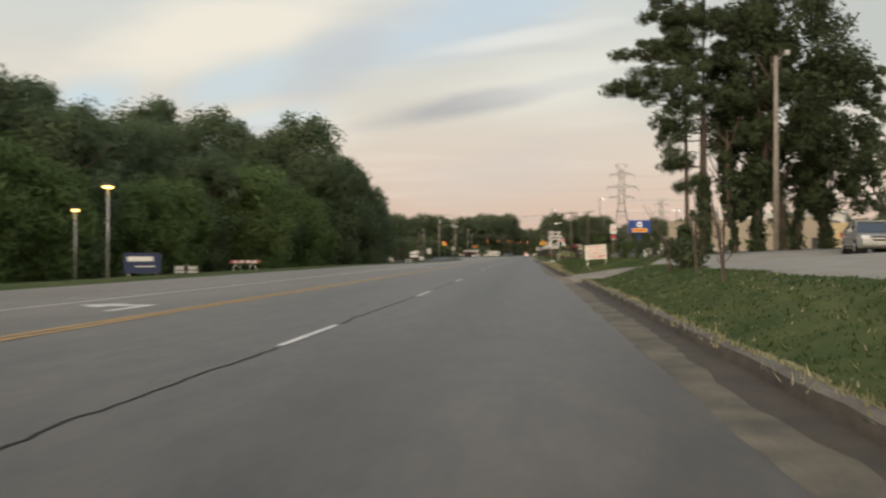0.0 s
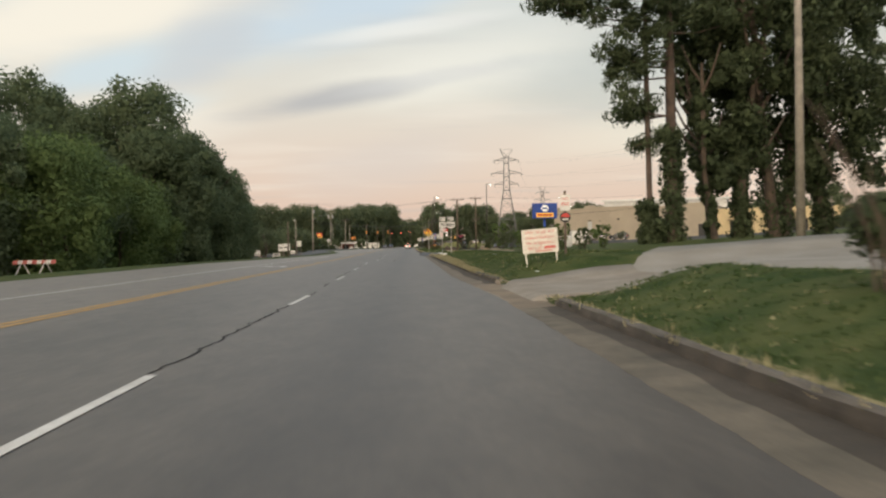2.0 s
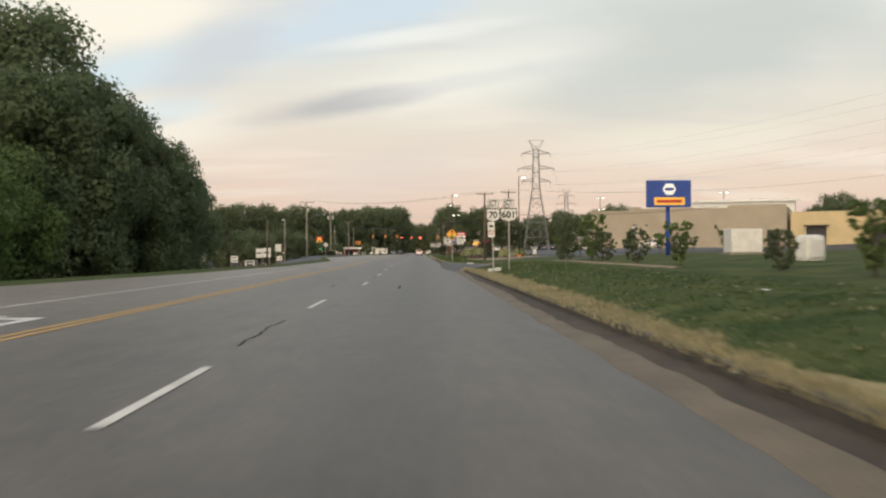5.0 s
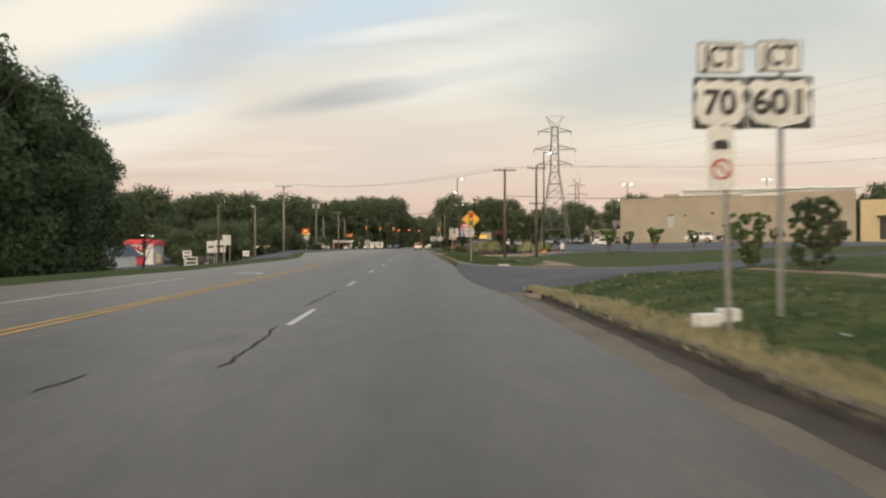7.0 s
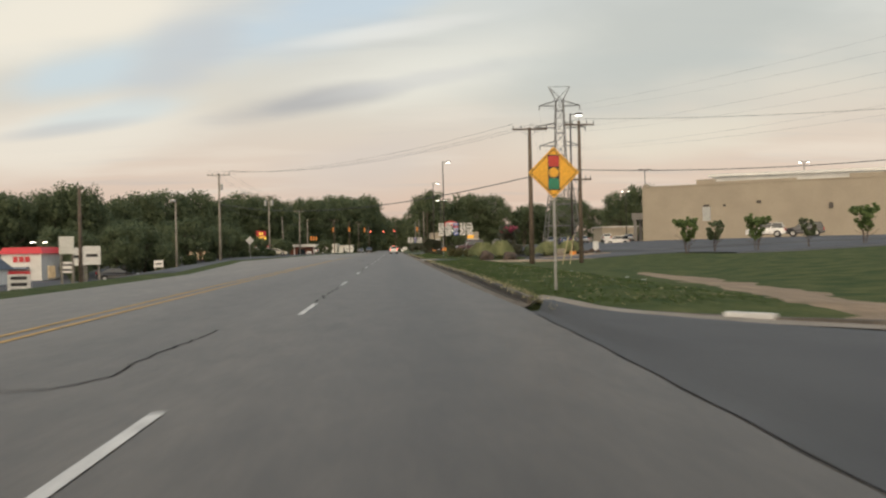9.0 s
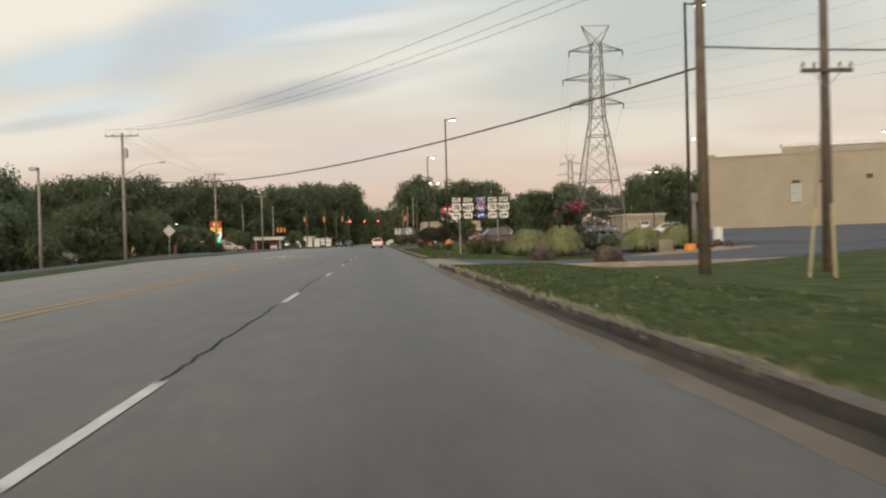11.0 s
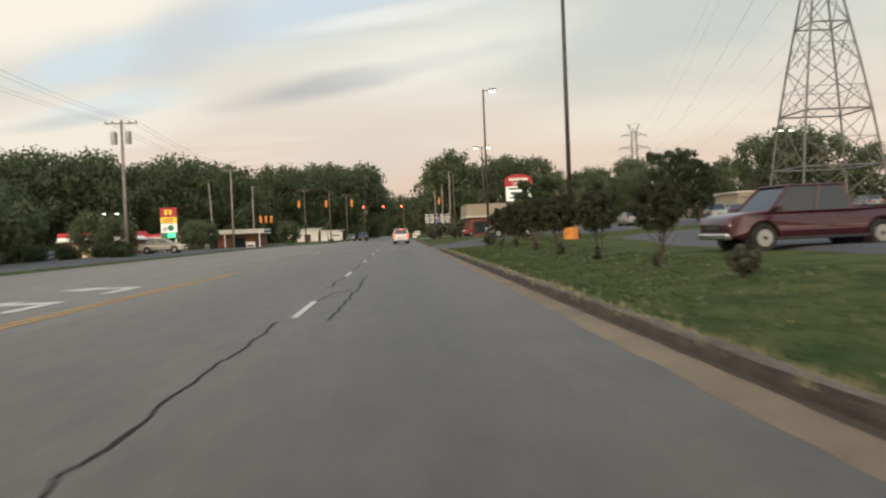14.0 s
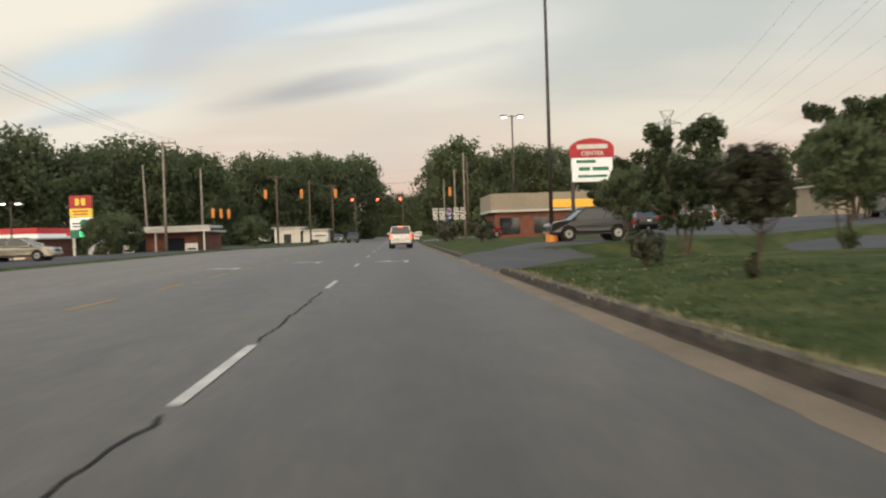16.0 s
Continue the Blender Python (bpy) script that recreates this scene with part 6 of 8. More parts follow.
for f_, z_, w_, h_ in ((0.3, 7.2, 0.5, 0.35), (0.42, 7.6, 0.7, 0.4), (0.66, 6.6, 0.6, 0.9)):
    c_ = Vector(A_).lerp(Vector(B_), f_) + nrm_ * 0.28
    part("wall_light", B((c_.x, c_.y, z_, w_, 0.3, h_, math.degrees(math.atan2(dirn.y, dirn.x))), bevel=0.03), STEEL_DARK, sh)
c_ = Vector(A_).lerp(Vector(B_), 0.235) + nrm_ * 0.27
ws_ = part("wall_sign", B((c_.x, c_.y, 5.9, 1.3, 0.12, 2.4, math.degrees(math.atan2(dirn.y, dirn.x))), bevel=0.05), mat("wall_sign_pale", (0.42, 0.42, 0.40), (0.34, 0.35, 0.35), rough=0.7, scale=2, fine=12, bump=0.1), sh, "small pale sign on the wall")
part("sign_hood", B((c_.x + nrm_.x * 0.12, c_.y + nrm_.y * 0.12, 7.3, 0.9, 0.3, 0.25, math.degrees(math.atan2(dirn.y, dirn.x))), bevel=0.04), STEEL_DARK, ws_)
c_ = Vector(A_).lerp(Vector(B_), 0.94) + nrm_ * 0.25
part("door", B((c_.x, c_.y, 3.9, 2.6, 0.2, 3.6, math.degrees(math.atan2(dirn.y, dirn.x)))), TRIM_K, sh, "dark loading door")
CANOPY_M = mat("canopy_grey", (0.23, 0.22, 0.205), (0.19, 0.18, 0.17), rough=0.85, scale=0.6, fine=14, bump=0.15)
cn = part("canopy", B((47.2, 266.8, 6.0, 2.8, 8, 1.2, -25)), CANOPY_M, sh, "flat grey entrance canopy")
for x_, y_ in ((44.9, 263.9), (47.7, 269.9)):
    part("column", B((x_, y_, 3.0, 0.5, 0.5, 4.8, -25)), CANOPY_M, cn)
tb = thing("trade_building", "pale yellow stucco building with dark doors", "shop")
E_, F_, G_, H_ = (85, 237.5), (122, 217.5), (134, 240), (98, 262)
for a_, b_ in ((E_, F_), (F_, G_), (G_, H_), (H_, E_)):
    wall_run(tb, a_, b_, 0.5, 9.6, STUCCO_Y)
part("roof", prism([E_, F_, G_, H_], 9.2, 9.4), ROOF_M, tb)
for f_, w_ in ((0.12, 4), (0.45, 6), (0.75, 5)):
    c_ = Vector(E_).lerp(Vector(F_), f_) + nrm_ * 0.25
    part("door", B((c_.x, c_.y, 4.2, w_, 0.2, 4.0, math.degrees(math.atan2(dirn.y, dirn.x)))), TRIM_K, tb, "dark glazed doors")
    part("awning", B((c_.x + nrm_.x * 0.6, c_.y + nrm_.y * 0.6, 6.5, w_ + 1, 1.4, 0.2, math.degrees(math.atan2(dirn.y, dirn.x)))), TRIM_K, tb)
# near white building with a blue roof, beside the gravel
wb_ = thing("siding_building", "small white sided building with a blue roof", "building")
x0_, x1_, y0_, y1_ = 22.0, 33.0, 33.0, 43.0
zb_ = land(21, 38) - 0.1
for i_ in range(16):
    part("siding_board", B((x0_ - 0.02, (y0_ + y1_) / 2, zb_ + 0.1 + 0.2 * i_, 0.05, y1_ - y0_, 0.19)), WALL_W, wb_)
    part("siding_board", B(((x0_ + x1_) / 2, y0_ - 0.02, zb_ + 0.1 + 0.2 * i_, x1_ - x0_, 0.05, 0.19)), WALL_W, wb_)
part("wall", B(((x0_ + x1_) / 2 + 0.05, (y0_ + y1_) / 2 + 0.05, zb_ + 1.6, x1_ - x0_ - 0.1, y1_ - y0_ - 0.1, 3.2)), WALL_W, wb_)
part("roof", poly([(y0_ - 0.5, 0), (y1_ + 0.5, 0), ((y0_ + y1_) / 2, 2.4)], x1_ - x0_ + 1.2, "x"), SIGN_B, wb_, "blue metal roof").matrix_basis = pose((x0_ + x1_) / 2, 0, zb_ + 3.2)
for y_ in (34.6, 37.6, 40.6):
    w_ = part("window", B((x0_ - 0.06, y_, zb_ + 1.5, 0.06, 1.1, 1.3)), glass_mat(), wb_)
    part("window_frame", B((x0_ - 0.07, y_ - 0.6, zb_ + 1.5, 0.08, 0.1, 1.5), (x0_ - 0.07, y_ + 0.6, zb_ + 1.5, 0.08, 0.1, 1.5), (x0_ - 0.07, y_, zb_ + 2.2, 0.08, 1.3, 0.1), (x0_ - 0.07, y_, zb_ + 0.8, 0.08, 1.3, 0.1)), SIGN_W, w_)

# restaurants over the road
def low_shop(name, label, x0, x1, y0, y1, z0, z1, wall_m, roof=True):
    t = thing(name, label, "building")
    part("wall", B(((x0 + x1) / 2, (y0 + y1) / 2, (z0 + z1) / 2, x1 - x0, y1 - y0, z1 - z0)), wall_m, t)
    if roof:
        part("roof", B(((x0 + x1) / 2, (y0 + y1) / 2, z1 + 0.1, x1 - x0 + 1.0, y1 - y0 + 1.0, 0.2)), ROOF_M, t)
    return t


ch = low_shop("chicken_restaurant", "white restaurant with a red sloping cap and red lettering", -48.4, -43.4, 228, 234, -2.8, 1.5, WALL_W, False)
cap_ = bmesh.new()
lo_ = [cap_.verts.new(p) for p in ((-48.7, 227.7, 1.45), (-43.1, 227.7, 1.45), (-43.1, 234.3, 1.45), (-48.7, 234.3, 1.45))]
hi_ = [cap_.verts.new(p) for p in ((-48.3, 228.3, 2.3), (-43.6, 228.3, 2.3), (-43.6, 233.7, 2.3), (-48.3, 233.7, 2.3))]
cap_.faces.new(hi_)
cap_.faces.new(list(reversed(lo_)))
for i_ in range(4):
    cap_.faces.new((lo_[i_], lo_[(i_ + 1) % 4], hi_[(i_ + 1) % 4], hi_[i_]))
part("red_cap", cap_, FASCIA_R, ch, "red sloping roof cap")
for k_ in range(3):
    part("lettering_bar", B((-46.6 + 0.75 * k_, 227.9, 0.75, 0.55, 0.08, 0.7)), FASCIA_R, ch)
part("awning", B((-46.6, 227.4, -0.35, 3.4, 1.2, 0.28), bevel=0.04), ROOF_BLUE, ch, "dark drive-through awning")
part("red_dado", B((-46.4, 227.93, -1.5, 3.2, 0.1, 1.5)), FASCIA_R, ch)
for y_ in (231,):
    part("window", B((-43.35, y_, -1.0, 0.15, 2.2, 1.6)), SHOP_LIT, ch)
br = low_shop("blue_roof_building", "low white building under a slate blue roof", -66, -42.2, 205, 216, -2.6, -0.1, WALL_W, False)
part("roof", poly([(204, 0), (217, 0), (212.5, 1.7), (208.5, 1.7)], 28.6, "x"), ROOF_BLUE, br).matrix_basis = pose(-56.2, 0, -0.3)
for x_ in (-44, -49, -55, -61):
    w_ = part("window", B((x_, 204.95, -1.1, 1.6, 0.12, 1.2)), glass_mat(), br)
    part("window_frame", B((x_ - 0.85, 204.92, -1.1, 0.1, 0.14, 1.4), (x_ + 0.85, 204.92, -1.1, 0.1, 0.14, 1.4)), SIGN_W, w_)
bk = low_shop("brick_annex", "low red brick annex before the blue-roofed building", -66, -50, 196, 204, -2.4, -0.5, BRICK)
gs = low_shop("burger_restaurant", "restaurant with a lit red and white fascia", -52, -42.0, 341, 352, -1.6, 1.9, BRICK)
part("red_band", B((-47, 340.8, 2.95, 10.6, 0.3, 0.75), (-41.8, 346.5, 2.95, 0.3, 11.4, 0.75)), FASCIA_R, gs)
part("white_band", B((-47, 340.75, 2.25, 10.6, 0.3, 0.65), (-41.75, 346.5, 2.25, 0.3, 11.4, 0.65)), FASCIA_W, gs)
for x_ in (-50.5, -47.5, -44.5):
    part("window", B((x_, 340.9, 0.3, 2.3, 0.12, 1.9)), SHOP_LIT, gs)
gc = thing("fuel_canopy", "flat red and white fuel canopy on posts", "canopy")
part("roof", B((-35.5, 350, 2.3, 9, 9, 0.5)), FASCIA_W, gc)
part("red_band", B((-35.5, 345.4, 2.45, 9.1, 0.15, 0.45)), FASCIA_R, gc)
for x_ in (-39, -32):
    part("post", cyl(bmesh.new(), (x_, 350, -1.6), (x_, 350, 2.1), 0.18, n=10), SIGN_W, gc)
bk2 = low_shop("brick_bank", "low brick building with a flat grey overhanging roof", -25.5, -18.2, 322, 333, -0.6, 2.0, BRICK)
part("fascia", B((-21.9, 320.7, 2.3, 10.5, 0.3, 0.5)), SIGN_W, bk2)
part("roof_overhang", B((-21.9, 323.5, 2.5, 10.5, 6.2, 0.25)), ROOF_M, bk2)
for x_ in (-26.6, -22, -17.3):
    part("post", cyl(bmesh.new(), (x_, 320.8, -0.6), (x_, 320.8, 2.2), 0.09, n=8), SIGN_W, bk2)
for x_ in (-24.2, -20.4):
    part("window", B((x_, 321.95, 0.7, 1.8, 0.1, 1.5)), glass_mat(), bk2)
part("roof_sign", B((-25.5, 322, 2.95, 2.0, 0.3, 0.55), bevel=0.03), FASCIA_R, bk2, "small red roof sign")
for x_, y_, w_, h_, z_ in ((-28.5, 440, 9, 5.2, -0.4), (-19.5, 400, 5, 3.2, -0.2), (-14.0, 398, 4.5, 2.6, -0.2)):
    t_ = low_shop("far_building", "small pale building beyond the junction", x_ - w_ / 2, x_ + w_ / 2, y_, y_ + 8, z_, z_ + h_, WALL_W)
    part("door", B((x_, y_ - 0.05, z_ + 1.0, 1.4, 0.1, 2.0)), TRIM_K, t_)
tn = low_shop("tan_shop", "low shop with a tan fascia over a brick front", 11.6, 22.6, 321, 331, 0.2, 3.0, BRICK)
part("fascia", B((17.1, 320.8, 3.9, 11.4, 0.5, 1.9), (11.4, 326, 3.9, 0.5, 10.4, 1.9)), STUCCO, tn)
part("lettering_bar", B((19.4, 320.5, 3.7, 4.4, 0.08, 0.8)), SIGN_LIT_Y, tn)
for x_ in (13, 16.5, 20):
    part("window", B((x_, 320.95, 1.6, 2.0, 0.1, 1.6)), glass_mat(), tn)
for x_, y_ in ((60, 346),):
    t_ = low_shop("far_shop", "far tan shop at the back of the car park", x_, x_ + 10, y_, y_ + 10, land(x_, y_) - 0.5, land(x_, y_) + 4.2, STUCCO)
    part("fascia", B((x_ + 5, y_ - 0.2, land(x_, y_) + 4.0, 10, 0.3, 1.0)), STUCCO, t_)

# ---- pylon signs ----
GREEN_ON = mat("sign_green_lit", (0.05, 0.6, 0.25), rough=0.5, bump=0, emit=(0.08, 1.0, 0.35), power=1.6)
YEL_ON = mat("sign_yellow_lit", (0.8, 0.58, 0.06), rough=0.5, bump=0, emit=(1.0, 0.72, 0.06), power=0.3)
RED_LIT = mat("sign_red_lit", (0.42, 0.025, 0.03), rough=0.5, bump=0, emit=(1.0, 0.04, 0.05), power=0.09)
mp_ = thing("burger_pylon_sign", "stacked red, yellow, white and green lit pylon sign", "sign", pose(-30.4, 324.5, 0))
for x_ in (-0.85, 0.85):
    part("post", B((x_, 0.1, 0.7, 0.22, 0.22, 4.0)), SIGN_W, mp_)
for z_, h_, m_, n_ in ((5.45, 1.3, RED_LIT, "red_panel"), (4.35, 0.85, YEL_ON, "yellow_panel"), (3.25, 1.25, FASCIA_W, "white_panel"), (2.2, 0.8, SIGN_G, "green_panel")):
    pn = part(n_, B((0, 0, z_, 2.2, 0.4, h_), bevel=0.03), m_, mp_)
    if n_ == "red_panel":
        part("emblem", B((-0.3, -0.22, z_, 0.4, 0.03, 0.7), (0.3, -0.22, z_, 0.4, 0.03, 0.7), bevel=0.0), YEL_ON, pn)
    elif n_ == "green_panel":
        part("price_display", B((0.35, -0.22, z_ + 0.02, 1.0, 0.03, 0.6)), GREEN_ON, pn)
    elif n_ == "white_panel":
        part("emblem", poly([(0.42 * math.cos(a), 0.42 * math.sin(a)) for a in [2 * math.pi * i / 20 for i in range(20)]], 0.03), SIGN_G, pn).matrix_basis = pose(0.3, -0.22, z_)
        part("lettering_bar", B((-0.5, -0.22, z_, 0.7, 0.03, 0.14), (-0.5, -0.22, z_ - 0.3, 0.7, 0.03, 0.12)), SIGN_K, pn)
    else:
        part("lettering_bar", B((0, -0.22, z_ + 0.15, 1.6, 0.03, 0.14), (0, -0.22, z_ - 0.15, 1.4, 0.03, 0.14)), SIGN_R, pn)
cs = thing("centre_pylon_sign", "red arched sign over a white directory panel", "sign", pose(13.75, 288.5, 0))
for x_ in (-1.2, 1.2):
    part("post", B((x_, 0.1, 2.3, 0.18, 0.25, 4.8)), STEEL_DARK, cs)
arch = [(-1.35, 0.0), (1.35, 0.0)] + [(1.35 * math.cos(radians(a)), 0.55 + 0.62 * math.sin(radians(a))) for a in range(0, 181, 12)]
ar = part("arch", poly(arch, 0.4), RED_LIT, cs)
ar.matrix_basis = pose(0, 0, 5.45)
part("lettering_bar", B((0, -0.21, 0.66, 1.9, 0.02, 0.28)), SIGN_W, ar)
text_part("CENTER", 0.34, SIGN_W, ar, pose(0, -0.21, 0.24), width=1.4, bold=0.008)
pn = part("directory_panel", B((0, 0, 4.7, 2.5, 0.36, 1.45), bevel=0.02), FASCIA_W, cs)
part("lettering_bar", B((-0.4, -0.19, 5.2, 1.2, 0.02, 0.18), (0.5, -0.19, 4.75, 1.0, 0.02, 0.22), (-0.5, -0.19, 4.75, 0.7, 0.02, 0.22), (0, -0.19, 4.3, 1.8, 0.02, 0.16)), SIGN_G, pn)


def board_sign(x, y, z0, z1, w, rz, face, label, bars=2, posts=True):
    t = thing("board_sign", label, "sign", pose(x, y, 0, 0, 0, rz))
    if posts:
        for s in (-1, 1):
            part("post", B((s * w * 0.38, 0.06, (land(x, y) + z1) / 2 - 0.1, 0.1, 0.1, z1 - land(x, y))), WOOD_PALE, t)
    p = part("panel", B((0, 0, (z0 + z1) / 2, w, 0.08, z1 - z0), bevel=0.01), face, t)
    for k in range(bars):
        part("lettering_bar", B((0, -0.045, z1 - (k + 0.6) * (z1 - z0) / (bars + 0.2), w * 0.7, 0.012, (z1 - z0) * 0.16)), SIGN_K if face in (SIGN_W, WALL_W) else SIGN_W, p)
    return t


sb = board_sign(-17.6, 45.0, land(-17.6, 45) + 0.15, land(-17.6, 45) + 1.25, 1.9, 24, mat("sign_navy", (0.015, 0.028, 0.085), (0.012, 0.022, 0.07), rough=0.6, scale=2, fine=20, bump=0.03), "dark blue credit union sign with white lettering", 0)
part("lettering_bar", B((-0.1, -0.048, land(-17.6, 45) + 0.93, 1.3, 0.012, 0.26)), SIGN_W, sb)
part("lettering_bar", B((0.1, -0.048, land(-17.6, 45) + 0.52, 1.0, 0.012, 0.06)), SIGN_W, sb)
board_sign(-22.9, 185.0, 0.35, 1.75, 0.95, 6, SIGN_W, "white restaurant board sign beside a pole", 1)
board_sign(-21.7, 184.6, 0.4, 1.85, 1.25, 4, SIGN_W, "white restaurant board sign beside a pole", 1)
board_sign(-21.7, 171.9, -1.2, 0.05, 1.35, 8, SIGN_W, "white and green lettered yard board", 3)
board_sign(-16.9, 167.0, 1.25, 2.25, 0.8, 4, WALL_W, "grey back of a small board sign", 0)
board_sign(-31, 204, -0.6, 0.5, 1.2, 6, WALL_W, "low white lettered board", 2)
board_sign(-24.5, 213, -0.4, 0.4, 1.0, 6, WALL_W, "small white yard board", 1)
board_sign(-12.5, 392, 0.6, 2.0, 3.0, 0, SIGN_W, "white board sign beyond the junction", 1)
board_sign(4.8, 372, 0.2, 1.1, 0.9, 0, SIGN_W, "small white sign beyond the junction", 1)
board_sign(6.4, 420, 0.6, 1.6, 1.4, 0, SIGN_W, "small white board near the far trees", 1)
board_sign(-18.5, 320.6, -0.2, 0.9, 1.2, 4, SIGN_W, "small white yard board", 1)
board_sign(-24.5, 320.2, -0.2, 0.9, 1.2, 4, SIGN_W, "small white yard board", 1)
# diamond sign seen from behind
ds = thing("diamond_sign", "pale bare back of a diamond road sign", "road sign", pose(-18.6, 238, 0))
sign_post(ds, 0, 0.03, land(-18.6, 238) - 0.2, 3.1)
at_y(part("plate", poly([(0, -0.6), (0.6, 0), (0, 0.6), (-0.6, 0)], 0.012), STEEL, ds), 0, 0, 2.72)

# striped barricade and small white barricades by the wood
bz = land(-24.6, 80.5)
ba = thing("striped_barricade", "red and white striped barricade on white A-frame legs", "barricade", pose(-24.4, 80.4, bz - 0.02, 0, 0, 18))
for k_ in range(9):
    bm = poly([(-0.16, -0.14), (0.16, -0.14), (0.22, 0.14), (-0.10, 0.14)], 0.03)
    part("stripe_panel", bm, SIGN_W if k_ % 2 else INK_RED, ba).matrix_basis = pose(-1.24 + 0.31 * k_, 0, 0.98)
for x_ in (-0.75, 0.75):
    part("leg", rods((((x_ - 0.45, -0.35, 0), (x_, 0, 1.05)), ((x_ + 0.45, 0.35, 0), (x_, 0, 1.05))), 0.05, 6), WHITE_WOOD, ba)
for dx_ in (0, 1.0):
    wbz = thing("white_barricade", "small white folding barricade standing in the grass", "barricade", pose(-25.6 + dx_, 68 + 0.3 * dx_, land(-25.5, 68), 0, 0, 20 + 14 * dx_))
    part("panel", B((0, 0, 0.62, 0.75, 0.03, 0.3)), WHITE_WOOD, wbz)
    part("panel", B((0, 0.02, 0.3, 0.75, 0.03, 0.2)), WHITE_WOOD, wbz)
    for x_ in (-0.34, 0.34):
        part("leg", rods((((x_, -0.3, 0), (x_, 0, 0.85)), ((x_, 0.3, 0), (x_, 0, 0.85))), 0.025, 5), WHITE_WOOD, wbz)

# ---- planting ----
PAMPAS = mat("pampas_blade", (0.30, 0.31, 0.15), (0.21, 0.235, 0.105), rough=0.8, scale=1, fine=6, bump=0, random_tint=0.3, island=True, leafy=0.3)
BLOSSOM = mat("blossom_pink", (0.50, 0.10, 0.17), (0.38, 0.07, 0.13), rough=0.8, scale=1, fine=6, bump=0, random_tint=0.3, island=True, leafy=0.3)
LEAF_RED = mat("leaf_reddish", (0.078, 0.072, 0.05), (0.07, 0.085, 0.05), rough=0.7, scale=0.6, fine=5, bump=0, random_tint=0.35, island=True, leafy=0.35)
LEAF_MYRTLE = mat("leaf_myrtle", (0.050, 0.050, 0.034), (0.060, 0.072, 0.040), rough=0.75, scale=0.6, fine=5, bump=0, random_tint=0.3, island=True, spec=0.2, leafy=0.3)
LEAF_YEL = mat("leaf_yellowish", (0.115, 0.100, 0.036), (0.075, 0.080, 0.028), rough=0.7, scale=0.6, fine=5, bump=0, random_tint=0.35, island=True, leafy=0.35)


def pampas(seed, h, r, blades=1800):
    """A fountain of arching blades."""
    rg = np.random.default_rng(seed)
    t = thing("pampas_grass", "large arching clump of pale green pampas grass", "ornamental grass")
    v, f = [], []
    for i in range(blades):
        a, lean, ln = rg.random() * 6.28, 0.12 + 0.9 * rg.random() ** 0.7, h * (0.8 + 0.3 * rg.random())
        d = Vector((math.cos(a), math.sin(a), 0))
        s = Vector((-d.y, d.x, 0)) * 0.02
        p0 = d * (0.3 * r * rg.random())
        up = ln * (1.0 - 0.5 * lean * lean)
        pts = [p0, p0 + d * r * lean * 0.45 + Vector((0, 0, up * 0.7)), p0 + d * r * lean * 0.8 + Vector((0, 0, up * 0.88)), p0 + d * r * lean * 1.05 + Vector((0, 0, up * (0.8 - 0.75 * lean * (0.5 + 0.5 * rg.random()))))]
        o = len(v)
        for k, p in enumerate(pts):
            w = s * (1.4, 1.2, 0.9, 0.25)[k]
            v += [tuple(p - w), tuple(p + w)]
            if k:
                f.append((o + 2 * k - 2, o + 2 * k - 1, o + 2 * k + 1, o + 2 * k))
    me = bpy.data.meshes.new("blades")
    me.from_pydata(v, [], f)
    part("blades", me, PAMPAS, t)
    return t


def boulder(x, y, r, seed, z=None, tall=0.82, label="dark weathered boulder on the grass"):
    bm = bmesh.new()
    bmesh.ops.create_icosphere(bm, subdivisions=4, radius=r)
    for q in bm.verts:
        n1 = noise.noise(q.co / r * 1.1 + Vector((seed, 0, 0)))
        n2 = noise.noise(q.co / r * 3.5 + Vector((0, seed, 0)))
        n3 = noise.noise(q.co / r * 8.0 + Vector((seed, seed, 0)))
        q.co *= 1 + 0.34 * n1 + 0.16 * n2 + 0.07 * n3
        q.co.z *= tall
    ob = part("boulder", bm, mat("boulder_stone", (0.105, 0.075, 0.056), (0.032, 0.026, 0.022), rough=0.95, scale=2.2, fine=18, bump=0.7), smooth=True)
    ob.matrix_basis = pose(x, y, (land(x, y) if z is None else z) + r * 0.45, 0, 0, seed * 40)
    return tagged(ob, label, "rock")


put(pampas(51, 1.7, 1.5), 11.0, 204.3, first=True)
put(pampas(52, 1.95, 1.3), 12.8, 203.4, first=True)
put(pampas(53, 1.6, 1.4), 17.6, 203.0, first=True)
put(pampas(54, 1.5, 1.3), 19.8, 202.8, first=True)
put(shrub(61, 0.9, 1.0, LEAF_YEL, per=260, size=0.055, label="low olive clipped shrub"), 8.2, 205.6, first=True)
put(shrub(62, 0.85, 1.0, LEAF_YEL, per=260, size=0.055, label="low olive clipped shrub"), 9.6, 205.2, first=True)
put(shrub(63, 1.2, 0.9, label="dark green rounded shrub"), 15.9, 203.2, first=True)
put(shrub(64, 1.4, 0.9, LEAF_RED, label="reddish dark shrub with blossom"), 14.6, 203.6, first=True)
boulder(10.8, 199.6, 0.64, 3, tall=1.08)
boulder(11.7, 189.4, 0.68, 5, label="dark weathered boulder on the verge")
for k_, (x_, y_, r_) in enumerate(((20.6, 202.0, 0.35), (21.2, 201.6, 0.28), (21.9, 202.2, 0.3), (22.5, 201.8, 0.24), (20.0, 201.5, 0.2))):
    boulder(x_, y_, r_, 11 + k_, label="broken pale stone in a pile")
cx, cy, vv, ff = 19.4, 200.4, [], []
